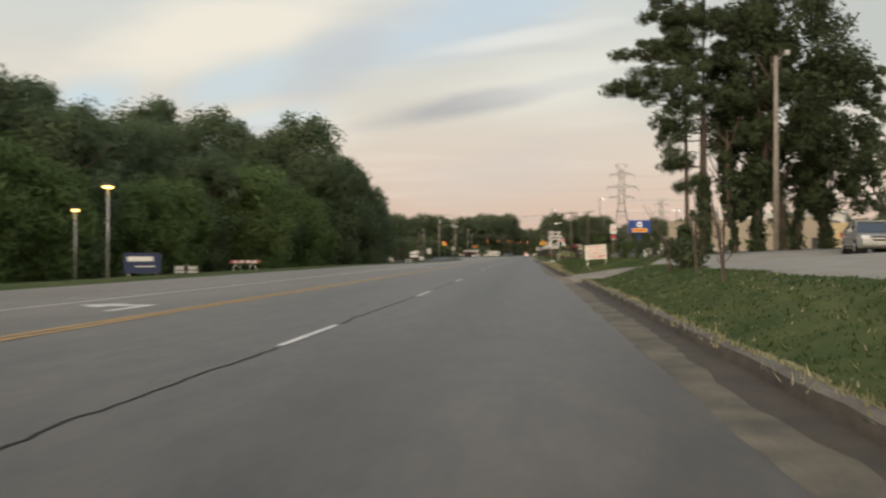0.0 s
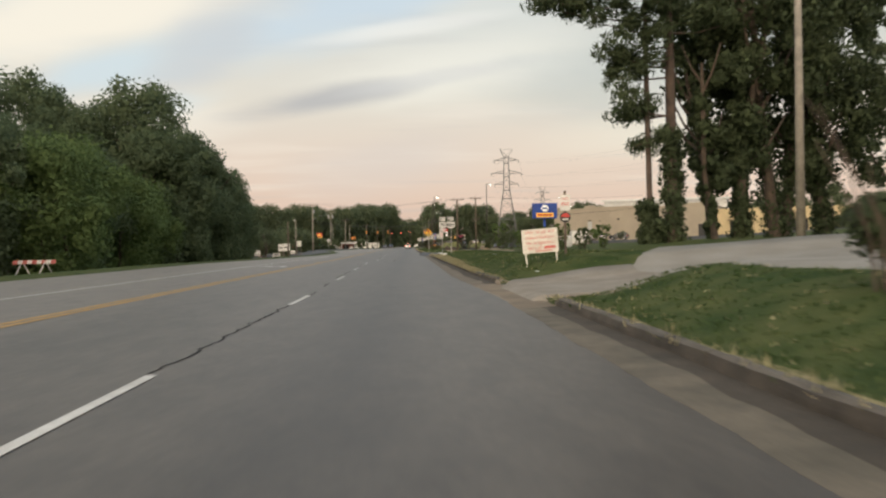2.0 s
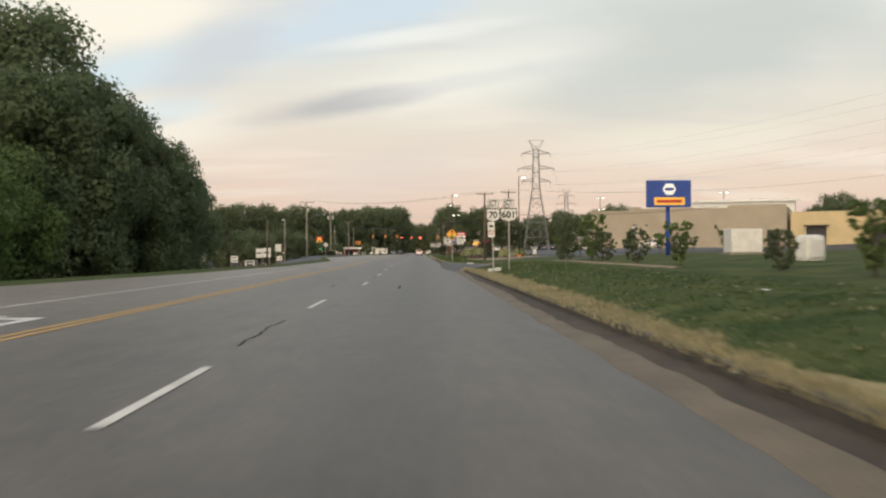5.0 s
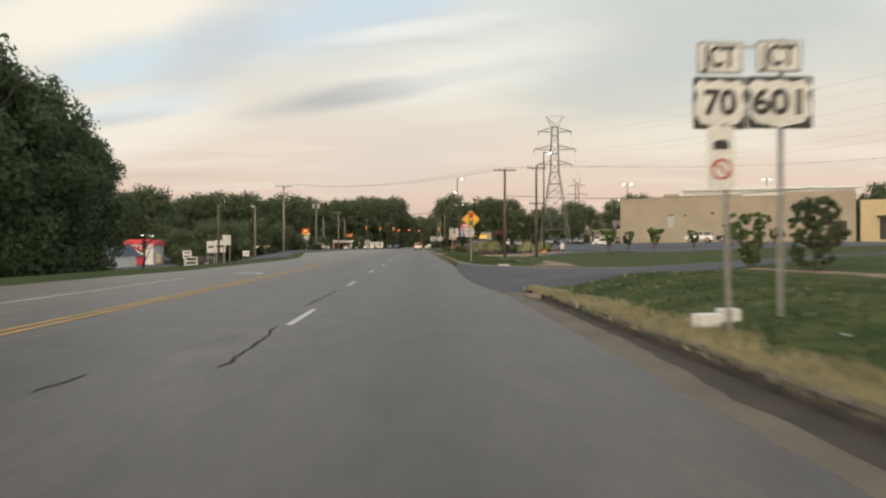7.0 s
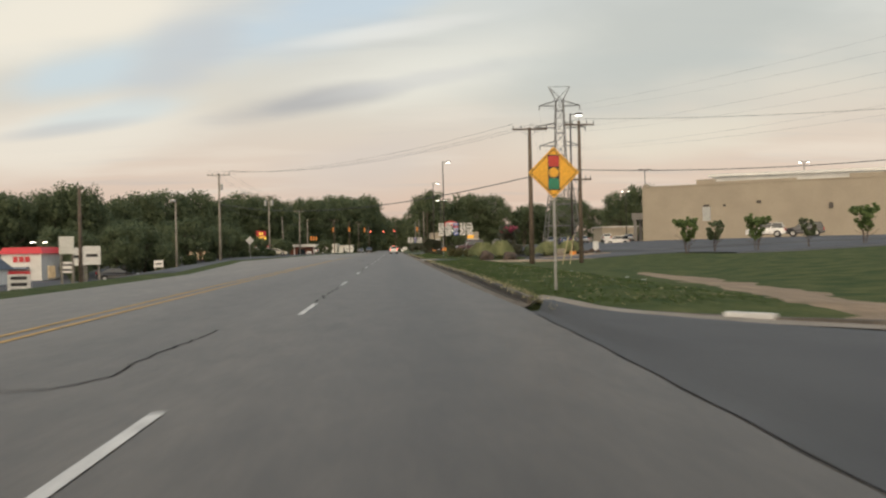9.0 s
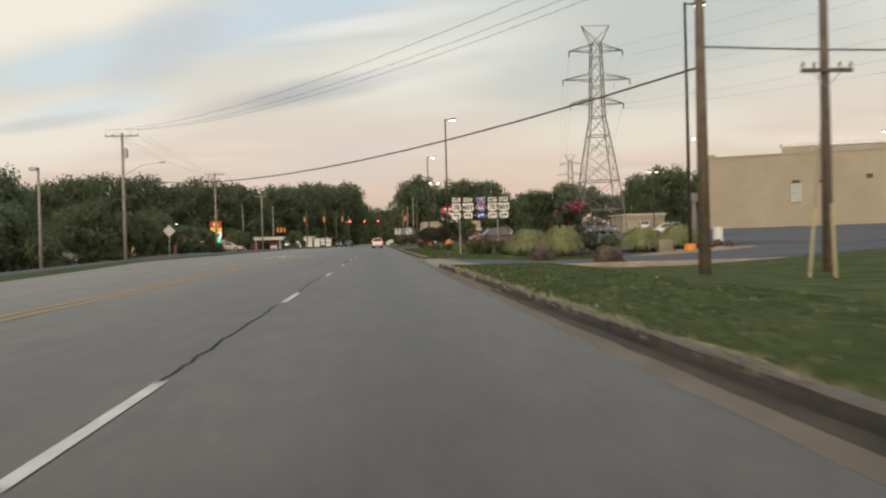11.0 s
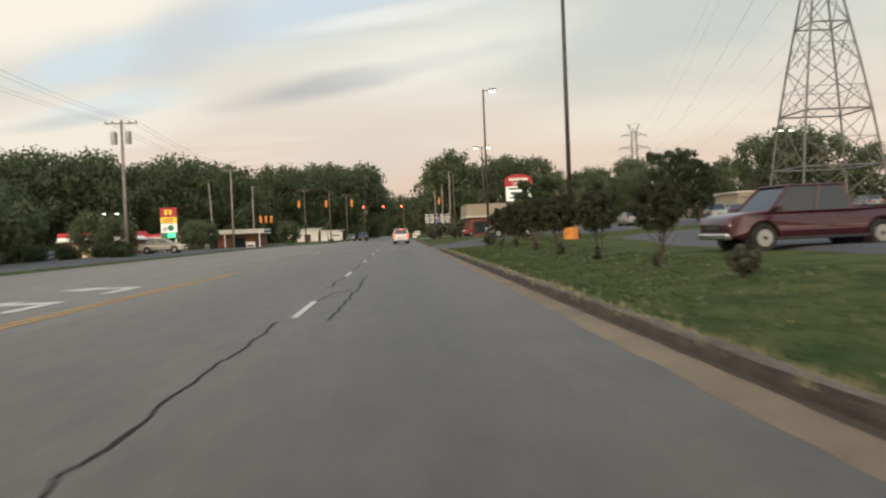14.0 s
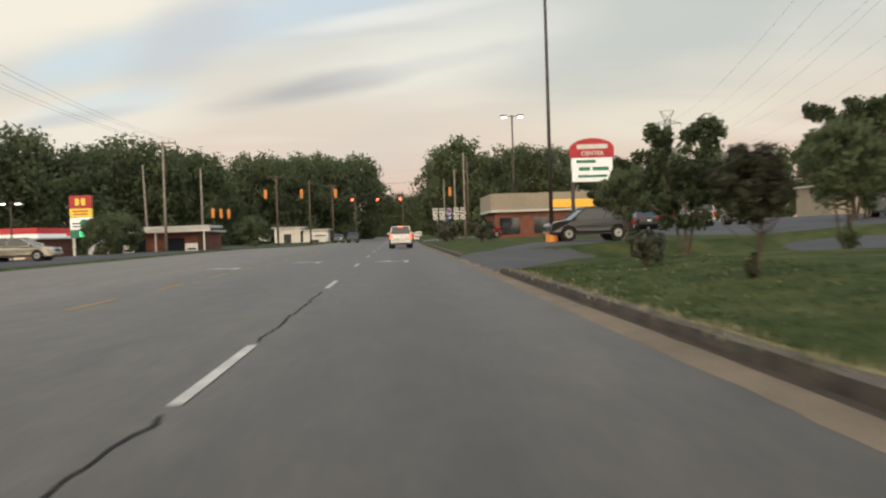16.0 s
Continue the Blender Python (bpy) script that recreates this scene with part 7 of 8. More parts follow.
for i_ in range(9):
    for j_ in range(40):
        a_, q_ = 2 * math.pi * j_ / 40, i_ / 8
        w_ = q_ * (1 + 0.2 * noise.noise(Vector((math.cos(a_) * 2, math.sin(a_) * 2, 4))))
        x, y = cx + 4.6 * w_ * math.cos(a_), cy + 1.5 * w_ * math.sin(a_)
        vv.append((x, y, land(x, y) + (0.05 + 0.12 * (1 - q_) + 0.07 * noise.noise(Vector((x * 2.3, y * 2.3, 1))) if i_ < 8 else -0.02)))
        if i_:
            o_, k_ = 40 * (i_ - 1), (j_ + 1) % 40
            ff.append((o_ + j_, o_ + 40 + j_, o_ + 40 + k_, o_ + k_))
me = bpy.data.meshes.new("gravel_bed")
me.from_pydata(vv, [], ff)
me.materials.append(mat("gravel_bed_stone", (0.34, 0.26, 0.18), (0.14, 0.105, 0.075), rough=0.95, scale=2.6, fine=14, bump=0.9, spread=0.4))
tagged(new("gravel_bed", me), "bed of tan broken stone beside the drive", "gravel", kind="stuff")
wbx = part("stone_block", B((0, 0, 0.35, 0.9, 0.6, 0.7), bevel=0.04), CONCRETE)
wbx.matrix_basis = pose(18.6, 201.9, land(18.6, 201.9) + 0.0)
tagged(wbx, "pale concrete block beside the drive", "block")
wcy = part("white_bin", cyl(bmesh.new(), (0, 0, 0), (0, 0, 0.95), 0.3, n=16), SIGN_W)
wcy.matrix_basis = pose(22.9, 204.4, land(22.9, 204.4) + 0.05)
tagged(wcy, "white round bin beside the lamp post", "bin")


def crape(seed, h, r, leaf=None, bloom=0.0, lobes=26, per=170, size=0.1, low=0.33, lump=0.7, label="multi-stemmed crape myrtle with dark foliage"):
    t = broadleaf(seed, h, r, leaf or LEAF_RED, lobes=lobes, per=per, size=size, low=low, lump=lump, stems=3, name="crape_myrtle", label=label)
    rg = np.random.default_rng(seed + 900)
    sprouts = [(rg.normal() * 0.1 * r, rg.normal() * 0.1 * r, h * (0.03 + 0.14 * rg.random()), 0.09 * r) for k in range(9)]
    part("basal_sprout", leaf_mesh(sprouts, 0.05, 60, rg), leaf or LEAF_RED, t)
    if bloom:
        rg = np.random.default_rng(seed + 500)
        cen = []
        for k in range(12):
            a, q = rg.random() * 6.28, rg.random()
            cen.append((math.cos(a) * r * 0.45 * q, math.sin(a) * r * 0.45 * q, h * (0.82 + 0.12 * rg.random()), 0.45))
        part("blossom", leaf_mesh(cen, 0.1, 150, rg, squash=0.6), BLOSSOM, t)
    return t


put(crape(71, 3.3, 1.5, bloom=1, label="crape myrtle with deep pink blossom"), 13.9, 205.6, first=True)
ck = [crape(72, 2.6, 0.8, LEAF_MYRTLE, lobes=96, per=110, size=0.05, low=0.46), crape(73, 2.5, 0.85, LEAF_MYRTLE, lobes=96, per=110, size=0.05, low=0.3, label="bushy crape myrtle with dark foliage to the ground"), crape(74, 3.4, 1.4, LEAF, lobes=60, per=120, size=0.07, label="upright green crape myrtle on the lawn")]
scatter(ck, [(7.35, 224.4, 0.72, 0), (7.3, 229.7, 0.74, 0), (7.3, 235.0, 0.80, 0), (7.3, 240.2, 0.83, 0), (7.25, 245.5, 0.84, 1), (7.2, 250.8, 0.80, 0), (12.95, 258.3, 0.95, 2), (12.1, 275.0, 1.0, 2)], "crape myrtles along the verge")
vt = [broadleaf(76, 5.5, 2.2, LEAF_DENSE, lobes=90, per=110, size=0.09, low=0.2, lump=0.5, stems=3, vase=True, name="verge_tree", label="upright feathery green tree on the lawn"), broadleaf(77, 5.2, 1.7, LEAF_DENSE, lobes=90, per=110, size=0.09, low=0.2, lump=0.6, stems=2, name="verge_tree", label="upright dark green tree on the lawn")]
scatter(vt, [(12.2, 268.0, 0.95, 0), (28.2, 285, 1.35, 0), (33, 292, 1.3, 1), (16, 292, 1.0, 1)], "trees on the shop lawn")
sk = shrub(75, 0.9, 0.55, LEAF_RED, per=120, label="small dark clipped verge shrub")
scatter([sk], [(7.08, 256.0, 0.85, 0), (7.4, 220.0, 0.6, 0), (6.4, 318, 1.6, 0), (6.8, 324, 2.2, 0), (7.6, 327, 2.2, 0), (8.0, 300, 1.8, 0)], "verge shrubs")
lk = [broadleaf(81, 2.9, 1.15, LEAF_LIGHT, lobes=44, per=70, size=0.085, low=0.36, lump=0.55, stems=3, vase=True, name="car_park_tree", label="small vase-shaped car park tree"), broadleaf(82, 2.6, 1.0, lobes=40, per=70, size=0.085, low=0.36, lump=0.55, stems=3, vase=True, name="car_park_tree", label="small dark vase-shaped car park tree")]
scatter(lk, [(24.4, 181.5, 1.0, 0), (26.8, 182.2, 0.95, 1), (29.8, 181.3, 1.0, 0), (35.2, 183.6, 0.9, 1), (39.5, 183.0, 1.15, 0), (44.5, 182.5, 0.9, 1), (49.0, 181.0, 1.2, 0)], "small car park trees")
yk = [broadleaf(83, 1.7, 0.62, LEAF_LIGHT, lobes=120, per=20, size=0.055, low=0.12, lump=0.26, stems=3, vase=True, name="young_tree", label="bushy young tree planted on the verge"), broadleaf(84, 1.4, 0.58, LEAF, lobes=120, per=20, size=0.055, low=0.08, lump=0.28, stems=3, name="young_tree", label="bushy young tree planted on the verge")]
scatter(yk, [(10.97, 107.0, 0.95, 0), (10.63, 102.7, 1.2, 1), (11.3, 99.0, 1.5, 0), (11.4, 96.6, 1.1, 1), (11.66, 68.5, 1.0, 0), (12.33, 65.5, 0.95, 1), (11.1, 71.3, 0.95, 0), (11.3, 76.0, 0.8, 1), (11.2, 84.0, 0.95, 0), (11.3, 90.0, 1.1, 1), (12.6, 62.0, 0.8, 0)], "young trees along the verge")
wt_ = part("white_bundle", B((0, 0, 0.42, 0.75, 0.6, 0.84), bevel=0.16), SIGN_W)
wt_.matrix_basis = pose(14.2, 80.5, land(14.2, 80.5) - 0.03, 0, 0, 20)
tagged(wt_, "white covered bundle standing on the grass", "bundle")
# stems and shrubs on the near verge
for k_, (x_, y_) in enumerate(((7.59, 23.8), (7.32, 19.8))):
    put(broadleaf(90 + k_, 2.2, 0.3, LEAF_DENSE, lobes=4, per=24, size=0.06, low=0.6, stems=3, name="sapling", label="thin bare-stemmed sapling on the verge"), x_, y_, first=True)
lean_ = thing("sapling", "bare grey saplings leaning out of the verge shrub", "sapling", pose(7.5, 28.1, land(7.5, 28.1)))
for k_, (bx_, tx_, tz_) in enumerate(((0.0, -0.78, 2.05), (0.05, -0.6, 1.95), (-0.02, -0.35, 1.5), (0.12, 0.0, 1.35), (0.1, -0.55, 1.6))):
    part("stem", limb_mesh([([(bx_, 0.1 * k_ - 0.2, -0.1), (bx_ - 0.06, 0.1 * k_ - 0.2, tz_ * 0.35), (bx_ + (tx_ - bx_) * 0.6, 0.08 * k_ - 0.1, tz_ * 0.72), (tx_, 0.05 * k_, tz_)], 0.016, 0.006)]), BARK, lean_, smooth=True)
# trees and scrub on the restaurants' side
lt_ = [broadleaf(95, 5.2, 3.0, LEAF, lobes=44, per=170, size=0.14, low=0.15, stems=3, label="spreading dark tree before the restaurants"), broadleaf(96, 4.0, 2.4, LEAF, lobes=40, per=170, size=0.13, low=0.1, stems=3, label="spreading dark tree before the restaurants")]
scatter(lt_, [(-30, 250, 1.25, 0), (-34, 258, 1.25, 0), (-27.0, 256, 1.2, 1), (-26.5, 264, 1.2, 1), (-29.5, 272, 1.15, 0), (-25.5, 288, 0.9, 1), (-28.5, 291, 1.05, 1), (-33, 236, 1.3, 0), (-34.5, 232, 1.25, 0), (-29.5, 234, 1.0, 1), (-38, 246, 1.3, 0), (-26.0, 322.0, 0.95, 1), (-24.0, 312, 0.8, 1), (-23.6, 316, 0.8, 1), (-16.5, 345, 0.9, 1), (-39.8, 230.5, 0.8, 1), (-41.0, 237, 1.1, 0), (-46, 240, 1.2, 0), (-36.5, 222, 0.7, 1), (-44, 285, 1.1, 0), (-55, 300, 1.3, 0)], "trees before the restaurants")
bt = broadleaf(98, 7.5, 2.6, lobes=12, per=60, size=0.14, low=0.3, stems=2, label="half-bare twiggy tree at the end of the wood")
put(bt, -20.6, 152.5, first=True)

# clipped hedges along the restaurant verge
hk = shrub(97, 1.3, 1.3, LEAF_DENSE, per=220, lobes=18, size=0.09, name="hedge_shrub", label="dark clipped hedge shrub before the restaurants")
scatter([hk], [(-28.5, 277, 1.0, 0), (-26.6, 279, 0.95, 0), (-30.4, 275, 1.1, 0), (-24.6, 281, 0.9, 0), (-23.2, 283, 0.8, 0), (-21.2, 276.5, 1.0, 0), (-31.5, 244, 1.2, 0), (-29.0, 246, 1.1, 0), (-33.5, 241, 1.2, 0), (-26.5, 248, 1.0, 0)], "hedge shrubs before the restaurants")

# ---- sealed cracks in the asphalt ----
def crack(line, w=0.07, seed=0):
    pts = []
    for (xa, ya), (xb, yb) in zip(line, line[1:]):
        n = max(2, int(math.hypot(xb - xa, yb - ya) / 0.13))
        for i in range(n):
            u = i / n
            x, y = xa + (xb - xa) * u, ya + (yb - ya) * u
            pts.append((x + 0.075 * noise.noise(Vector((x * 2, y * 1.1, seed))) + 0.06 * noise.noise(Vector((x, y * 3.1, seed))) + 0.03 * noise.noise(Vector((x, y * 8.3, seed))), y + 0.03 * noise.noise(Vector((y * 2.1, x, seed + 5)))))
    pts.append(line[-1])
    me = ribbon(pts, lambda t: w * (0.55 + 0.6 * abs(noise.noise(Vector((t * 9, seed, 1))))), 0.0055)
    part("sealed_crack", me, TAR, road, "dark tar-sealed crack")


for k_, ln in enumerate((
        [(lane(y), y) for y in (-20, 0, 8, 12)], [(lane(y) - 0.03, y) for y in (15.3, 24.2)], [(lane(y) - 0.03, y) for y in (27.6, 36.4)], [(0.23, 39.6), (0.22, 41.1)], [(0.14, 43.9), (0.05, 46.2)], [(-0.11, 50.2), (-0.11, 53.4), (-0.12, 58)], [(-0.25, 66), (-0.3, 70)],
        [(-1.02, 83.8), (-0.94, 84.9), (-0.96, 85.6)], [(-0.02, 93.2), (-0.16, 97.3)], [(-1.24, 91.8), (-1.17, 92.7)], [(-0.27, 101.5), (-0.26, 107.2), (0.04, 107.25)], [(2.84, 119.85), (2.88, 119.1), (2.72, 117.75), (2.80, 116.9), (2.84, 116.3), (2.87, 115.9), (3.01, 115.1)], [(2.84, 116.3), (3.05, 115.95), (3.22, 115.8)], [(2.72, 117.75), (2.64, 117.2), (2.76, 116.6)],
        [(-1.9, 126.2), (-1.43, 126.25), (-1.2, 126.9), (-1.25, 128), (-1.19, 129.4), (-1.11, 131.5)], [(-0.2, 137.6), (-0.15, 145)], [(-0.15, 158), (-0.15, 170)], [(-0.15, 174), (-0.2, 178.4), (-0.2, 180.9), (-0.1, 182.7)], [(-0.2, 175.2), (0.4, 175.0)],
        [(-0.15, 186.1), (-0.2, 186.6), (0.24, 186.55), (0.66, 186.5), (0.81, 186.2), (0.85, 185.7)], [(0.62, 189.4), (0.73, 188.8), (0.7, 188.0)], [(-1.66, 189.1), (-1.45, 190.1)], [(-1.33, 196.6), (-1.34, 199), (-1.6, 203.8)], [(-2.1, 203.4), (-1.75, 205.2)],
        [(-1.51, 205.6), (-1.57, 207.7), (-1.25, 210.6)], [(-0.04, 198.5), (-0.05, 206.9)], [(-0.13, 210.6), (-0.12, 218.9)], [(0.61, 218.8), (0.67, 219.7), (0.68, 221.1), (0.70, 223.3), (0.76, 226), (0.72, 229), (0.71, 231.8)], [(-0.1, 226.7), (0.01, 227.2), (0.02, 228.2), (0.05, 231.5)],
        [(0.05, 235), (0.08, 243.5)], [(0.1, 247.2), (0.08, 255)], [(0.1, 222.6), (0.25, 224.8), (0.62, 225.4)])):
    crack(ln, 0.03 if 115 < ln[0][1] < 120 else 0.05, k_ * 3.7)
part("skid_mark", ribbon([(1.43, 82.0), (1.42, 84.6)], 0.085, 0.005), mat("tar_patch", (0.042, 0.038, 0.033), (0.066, 0.058, 0.049), rough=0.8, scale=1.5, fine=40, bump=0.2, spec=0.2), road, "dark straight tar patch")
part("seam", ribbon([(edge(y) - 0.02 + 0.012 * math.sin(y * 3.1), y) for y in span(107.5, 132.8, 0.3)], 0.02, 0.007), TAR, road, "dark seam along the side street")

# ---- grass tufts, dry grass and litter on the verge ----
TUFT = mat("grass_tuft", (0.066, 0.106, 0.031), (0.138, 0.162, 0.056), rough=0.9, scale=0.5, fine=5, bump=0, random_tint=0.2, island=True, leafy=0.5, spec=0.1)
TUFT_DRY = mat("grass_tuft_dry", (0.60, 0.50, 0.29), (0.43, 0.36, 0.19), rough=0.95, scale=0.6, fine=5, bump=0, random_tint=0.3, island=True, leafy=0.5, spec=0.1)


def tufts(name, label, material, spots, h, seed, size=1.0):
    rg = np.random.default_rng(seed)
    v, f = [], []
    for x, y, z in spots:
        for k in range(3):
            a = rg.random() * 6.28
            hh = h * (0.5 + rg.random())
            w, ln = (0.012 + 0.018 * rg.random()) * size, (0.05 + 0.08 * rg.random()) * size
            c, s = math.cos(a), math.sin(a)
            o = len(v)
            dx, dy = rg.normal() * 0.04, rg.normal() * 0.04
            v += [(x + dx - s * w, y + dy + c * w, z - 0.01), (x + dx + s * w, y + dy - c * w, z - 0.01), (x + dx + c * ln, y + dy + s * ln, z + hh)]
            f.append((o, o + 1, o + 2))
    me = bpy.data.meshes.new(name)
    me.from_pydata(v, [], f)
    me.materials.append(material)
    for q in me.polygons:
        q.use_smooth = True
    me.normals_split_custom_set([(0.0, 0.0, 1.0)] * len(me.loops))
    return tagged(new(name, me), label, "grass", kind="stuff")


rg_ = np.random.default_rng(9)
green, dry, tall_dry = [], [], []
for i_ in range(60000):
    y = 2 + 262 * rg_.random()
    if in_drive(y, 0.6) > 0.15:
        continue
    k = kerb(y)
    o = 0.08 + 4.6 * rg_.random() ** 1.7
    strip = ss(56, 70, y) * (1 - ss(99, 106, y))
    dryness = 0.05 + 0.85 * strip * (1 - ss(0.3, 1.2, o)) + 0.3 * (1 - ss(0.1, 0.5, o))
    x = k + o
    (dry if rg_.random() < dryness else green).append((x, y, land(x, y)))
for i_ in range(13000):
    y = 50 + 56 * rg_.random() if i_ % 6 else 2 + 256 * rg_.random()
    if in_drive(y, 0.5) > 0.1:
        continue
    wide = 0.22 + 0.5 * ss(58, 72, y) * (1 - ss(98, 105, y))
    o = 0.06 + wide * rg_.random() ** 1.4 * (0.6 + 0.6 * noise.noise(Vector((y * 0.9, 5, 0))) + 0.4)
    x = kerb(y) + o
    tall_dry.append((x, y, land(max(x, kerb(y) + 0.14), y)))
tufts("grass_tufts", "short green grass blades on the verge", TUFT, green, 0.035, 1, 0.7)
tufts("dry_grass", "dry straw-coloured grass blades on the verge", TUFT_DRY, dry, 0.04, 2, 0.6)
tufts("kerb_grass", "long dry grass hanging over the kerb", TUFT_DRY, tall_dry, 0.09, 3, 0.7)
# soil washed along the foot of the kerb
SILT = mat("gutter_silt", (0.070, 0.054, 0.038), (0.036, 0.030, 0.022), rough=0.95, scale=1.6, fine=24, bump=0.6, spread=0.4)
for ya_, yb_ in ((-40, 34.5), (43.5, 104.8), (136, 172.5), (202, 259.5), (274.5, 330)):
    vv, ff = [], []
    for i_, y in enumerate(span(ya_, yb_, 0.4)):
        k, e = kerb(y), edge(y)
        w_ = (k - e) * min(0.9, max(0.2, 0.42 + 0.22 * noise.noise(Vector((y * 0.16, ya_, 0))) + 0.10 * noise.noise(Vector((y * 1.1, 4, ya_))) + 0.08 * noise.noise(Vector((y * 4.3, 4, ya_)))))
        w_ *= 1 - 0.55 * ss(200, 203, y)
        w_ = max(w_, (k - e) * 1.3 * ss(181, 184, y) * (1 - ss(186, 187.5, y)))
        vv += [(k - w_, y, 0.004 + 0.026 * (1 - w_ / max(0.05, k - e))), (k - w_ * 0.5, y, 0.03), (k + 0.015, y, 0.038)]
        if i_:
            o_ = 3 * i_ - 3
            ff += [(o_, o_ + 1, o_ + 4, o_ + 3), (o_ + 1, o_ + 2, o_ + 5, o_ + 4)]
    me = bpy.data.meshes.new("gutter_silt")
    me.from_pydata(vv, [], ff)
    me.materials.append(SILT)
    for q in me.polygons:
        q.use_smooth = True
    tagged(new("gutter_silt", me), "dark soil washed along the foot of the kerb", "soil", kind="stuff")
# tan soil washed out over the gutter where the kerb is broken
vv, ff = [], []
for i_, y in enumerate(span(171.5, 187.0, 0.25)):
    w_ = ss(171.5, 175.0, y) * (1 - ss(183.5, 187.0, y))
    k, e = kerb(y), edge(y)
    a_ = k - (0.12 + (k - e) * (0.8 + 0.35 * noise.noise(Vector((y * 1.3, 8, 2))) + 0.22 * noise.noise(Vector((y * 4.1, 8, 2))))) * (0.3 + 0.7 * w_)
    b_ = k + (0.1 + 0.75 * (ss(175.6, 176.4, y) * (1 - ss(177.0, 177.8, y)) + ss(179.0, 180.0, y) * (1 - ss(181.2, 182.2, y)))) * (0.7 + 0.5 * noise.noise(Vector((y * 2.1, 3, 5))))
    for q_ in (0, 0.3, 0.65, 1):
        x = a_ + (b_ - a_) * q_
        z_ = 0.006 + 0.035 * q_ * w_ if x < k else max(0.06, (land(x, y) + 0.02) * ss(k - 0.1, k + 0.45, x))
        vv.append((x, y, z_ + 0.02 * abs(noise.noise(Vector((x * 4, y * 4, 1))))))
    if i_:
        for j_ in range(3):
            o_ = 4 * i_ - 4 + j_
            ff.append((o_, o_ + 1, o_ + 5, o_ + 4))
me = bpy.data.meshes.new("washed_soil")
me.from_pydata(vv, [], ff)
me.materials.append(mat("washed_soil_brown", (0.20, 0.145, 0.098), (0.075, 0.058, 0.042), rough=0.95, scale=3.2, fine=22, bump=0.7, spread=0.35))
for q in me.polygons:
    q.use_smooth = True
tagged(new("washed_soil", me), "tan soil washed out over the gutter at a broken kerb", "soil", kind="stuff")
DRY = mat("dry_turf", (0.34, 0.28, 0.16), (0.13, 0.125, 0.052), rough=0.95, scale=1.4, fine=22, bump=0.6, spread=0.4, spec=0.1)
for ya_, yb_, wd_ in ((56, 105.0, 0.75), (138, 187.5, 0.3), (205, 255.5, 0.22), (4, 34.5, 0.25)):
    sheet(lambda y: [kerb(y) + 0.14 + max(0.12, wd_ * (0.55 + 0.75 * noise.noise(Vector((y * 0.55, wd_, 0))) + 0.3 * noise.noise(Vector((y * 2.1, 3, 0))))) * i / 3 for i in range(4)], span(ya_, yb_, 0.5), lambda x, y: land(x, y) + 0.012, DRY, "dry_turf", "strip of dry straw-coloured turf behind the kerb", "grass")
# bare soil worn beside the drives
for x0_, x1_, y0_, y1_, n_ in ((4.4, 5.4, 102.9, 104.8, "street"),):
    pts = []
    cx, cy = (x0_ + x1_) / 2, (y0_ + y1_) / 2
    vv, ff = [(cx, cy, land(cx, cy) + 0.03)], []
    for i_ in range(24):
        a_ = 2 * math.pi * i_ / 24
        q_r = 1 + 0.25 * noise.noise(Vector((math.cos(a_) * 2, math.sin(a_) * 2, cy)))
        x, y = cx + (x1_ - x0_) / 2 * math.cos(a_) * q_r, cy + (y1_ - y0_) / 2 * math.sin(a_) * q_r
        vv.append((x, y, land(x, y) + 0.025 if x > kerb(y) else 0.035))
        ff.append((0, 1 + i_, 1 + (i_ + 1) % 24))
    me = bpy.data.meshes.new("bare_soil")
    me.from_pydata(vv, [], ff)
    me.materials.append(DIRT)
    tagged(new("bare_soil", me), "worn bare tan soil beside the %s" % n_, "soil", kind="structure")
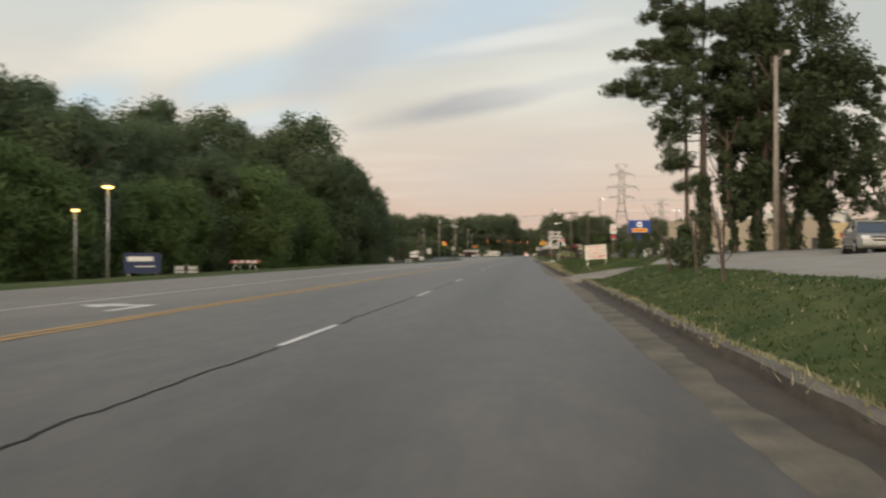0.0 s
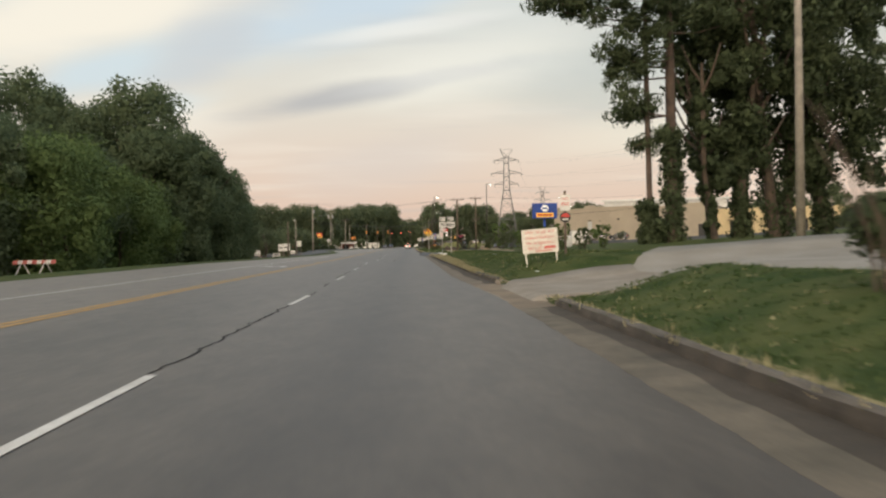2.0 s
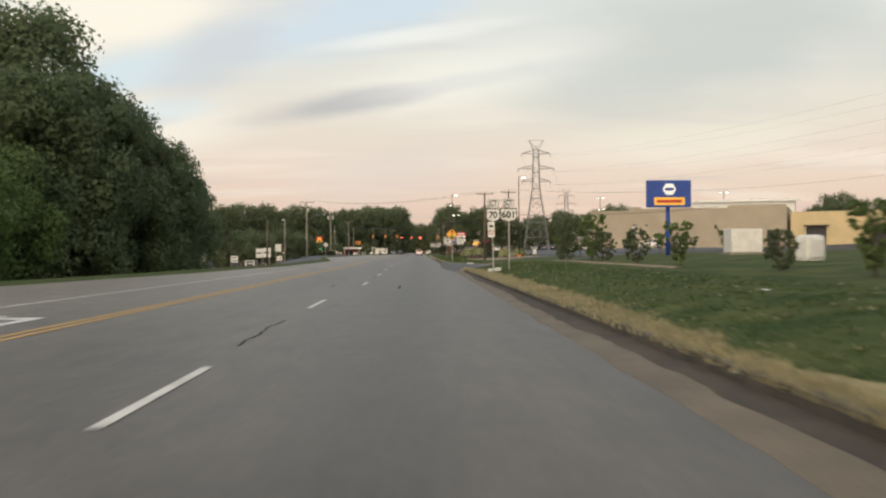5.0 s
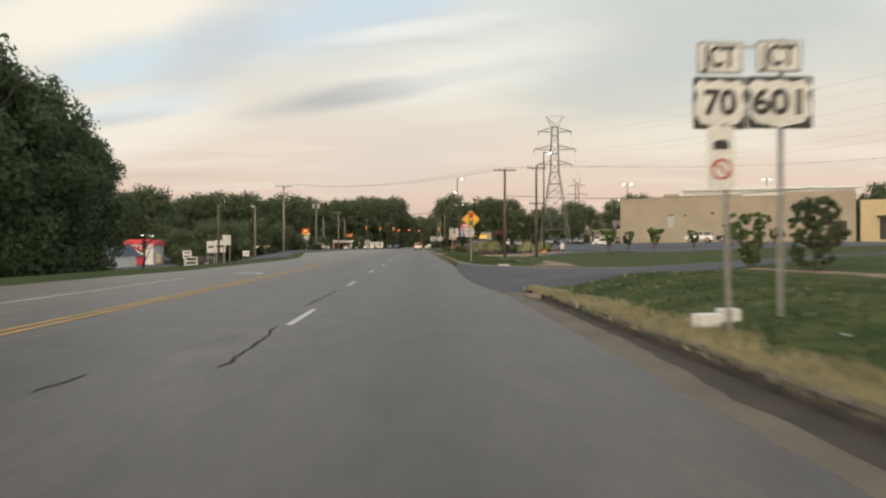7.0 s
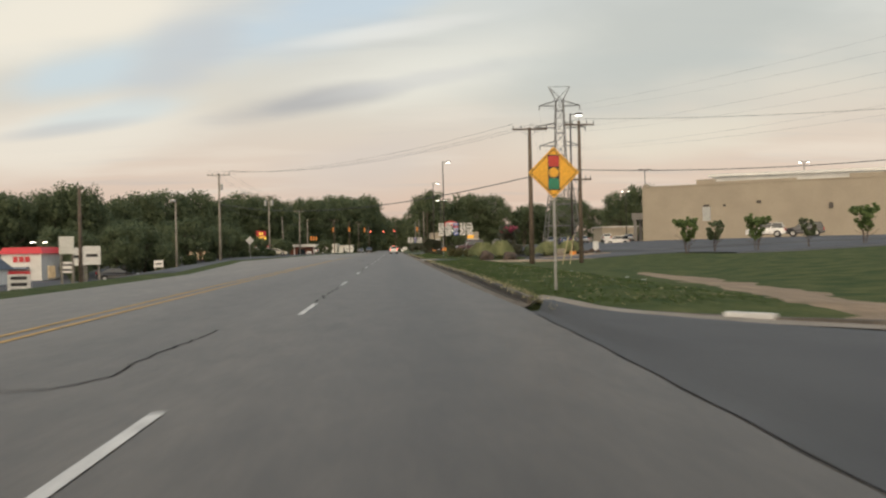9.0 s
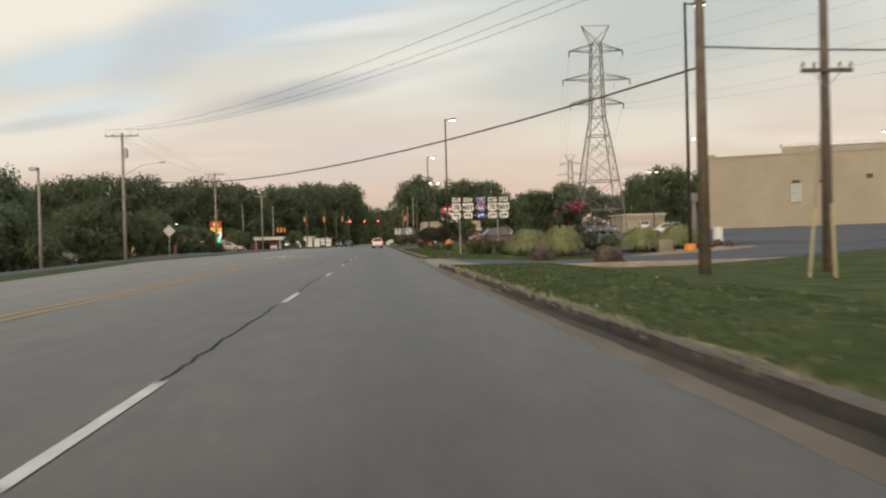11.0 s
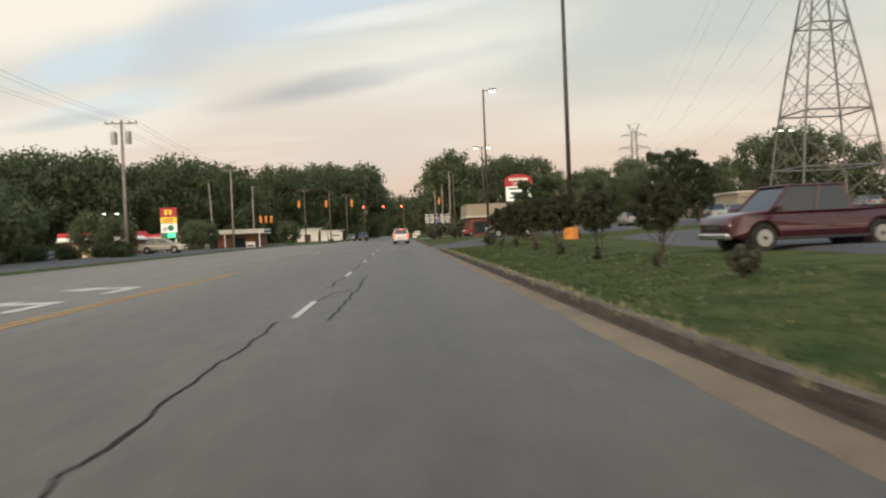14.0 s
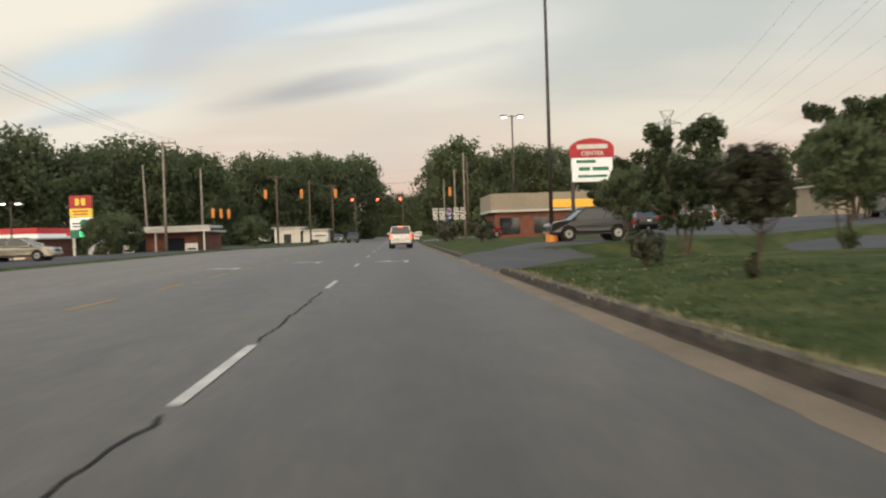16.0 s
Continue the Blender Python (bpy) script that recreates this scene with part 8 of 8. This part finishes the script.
# worn footpaths
for line_, w_, lab_ in ([[(8.9, 128.6), (9.6, 131), (10.6, 135), (11.6, 141), (12.4, 149), (13, 156)], 3.4, "worn tan footpath over the grass to the side street"], [[(10.6, 82), (10.7, 88), (10.5, 94), (10.6, 100), (10.2, 105.5)], 0.8, "worn tan footpath along the verge"]):
    vv, ff = [], []
    xs_, ys_ = [q[0] for q in line_], [q[1] for q in line_]
    for i_ in range(60):
        y = ys_[0] + (ys_[-1] - ys_[0]) * i_ / 59
        x = float(np.interp(y, ys_, xs_)) + 0.15 * noise.noise(Vector((y * 0.5, 2, 7)))
        h_ = w_ / 2 * (0.8 + 0.5 * noise.noise(Vector((y * 0.7, 9, 1)))) * min(1, 0.25 + (59 - i_) / 20)
        for s_ in (-1, -0.4, 0.4, 1):
            vv.append((x + s_ * h_, y, land(x + s_ * h_, y) + (0.03 if abs(s_) < 0.9 else -0.01)))
        if i_:
            for j_ in range(3):
                o_ = 4 * i_ - 4 + j_
                ff.append((o_, o_ + 1, o_ + 5, o_ + 4))
    me = bpy.data.meshes.new("footpath")
    me.from_pydata(vv, [], ff)
    me.materials.append(DIRT)
    tagged(new("footpath", me), lab_, "path", kind="structure")
LITTER = mat("litter_paper", (0.75, 0.74, 0.70), (0.6, 0.6, 0.57), rough=0.7, scale=5, fine=30, bump=0.2)
for i_ in range(46):
    y = 6 + 250 * rg_.random()
    if in_drive(y, 0.5) > 0.1:
        continue
    x = kerb(y) + 0.5 + 4.5 * rg_.random()
    s_ = 0.03 + 0.05 * rg_.random()
    bm = bmesh.new()
    vs = [bm.verts.new((s_ * math.cos(a) * (0.6 + rg_.random() * 0.8), s_ * math.sin(a) * (0.6 + rg_.random() * 0.8), 0.012 + 0.03 * rg_.random())) for a in (0.2, 1.3, 2.6, 3.7, 5.0)]
    bm.faces.new(vs)
    o_ = part("litter", bm, LITTER)
    o_.matrix_basis = pose(x, y, land(x, y) + 0.02)
    tagged(o_, "scrap of pale litter in the grass", "litter", group="litter on the verge")
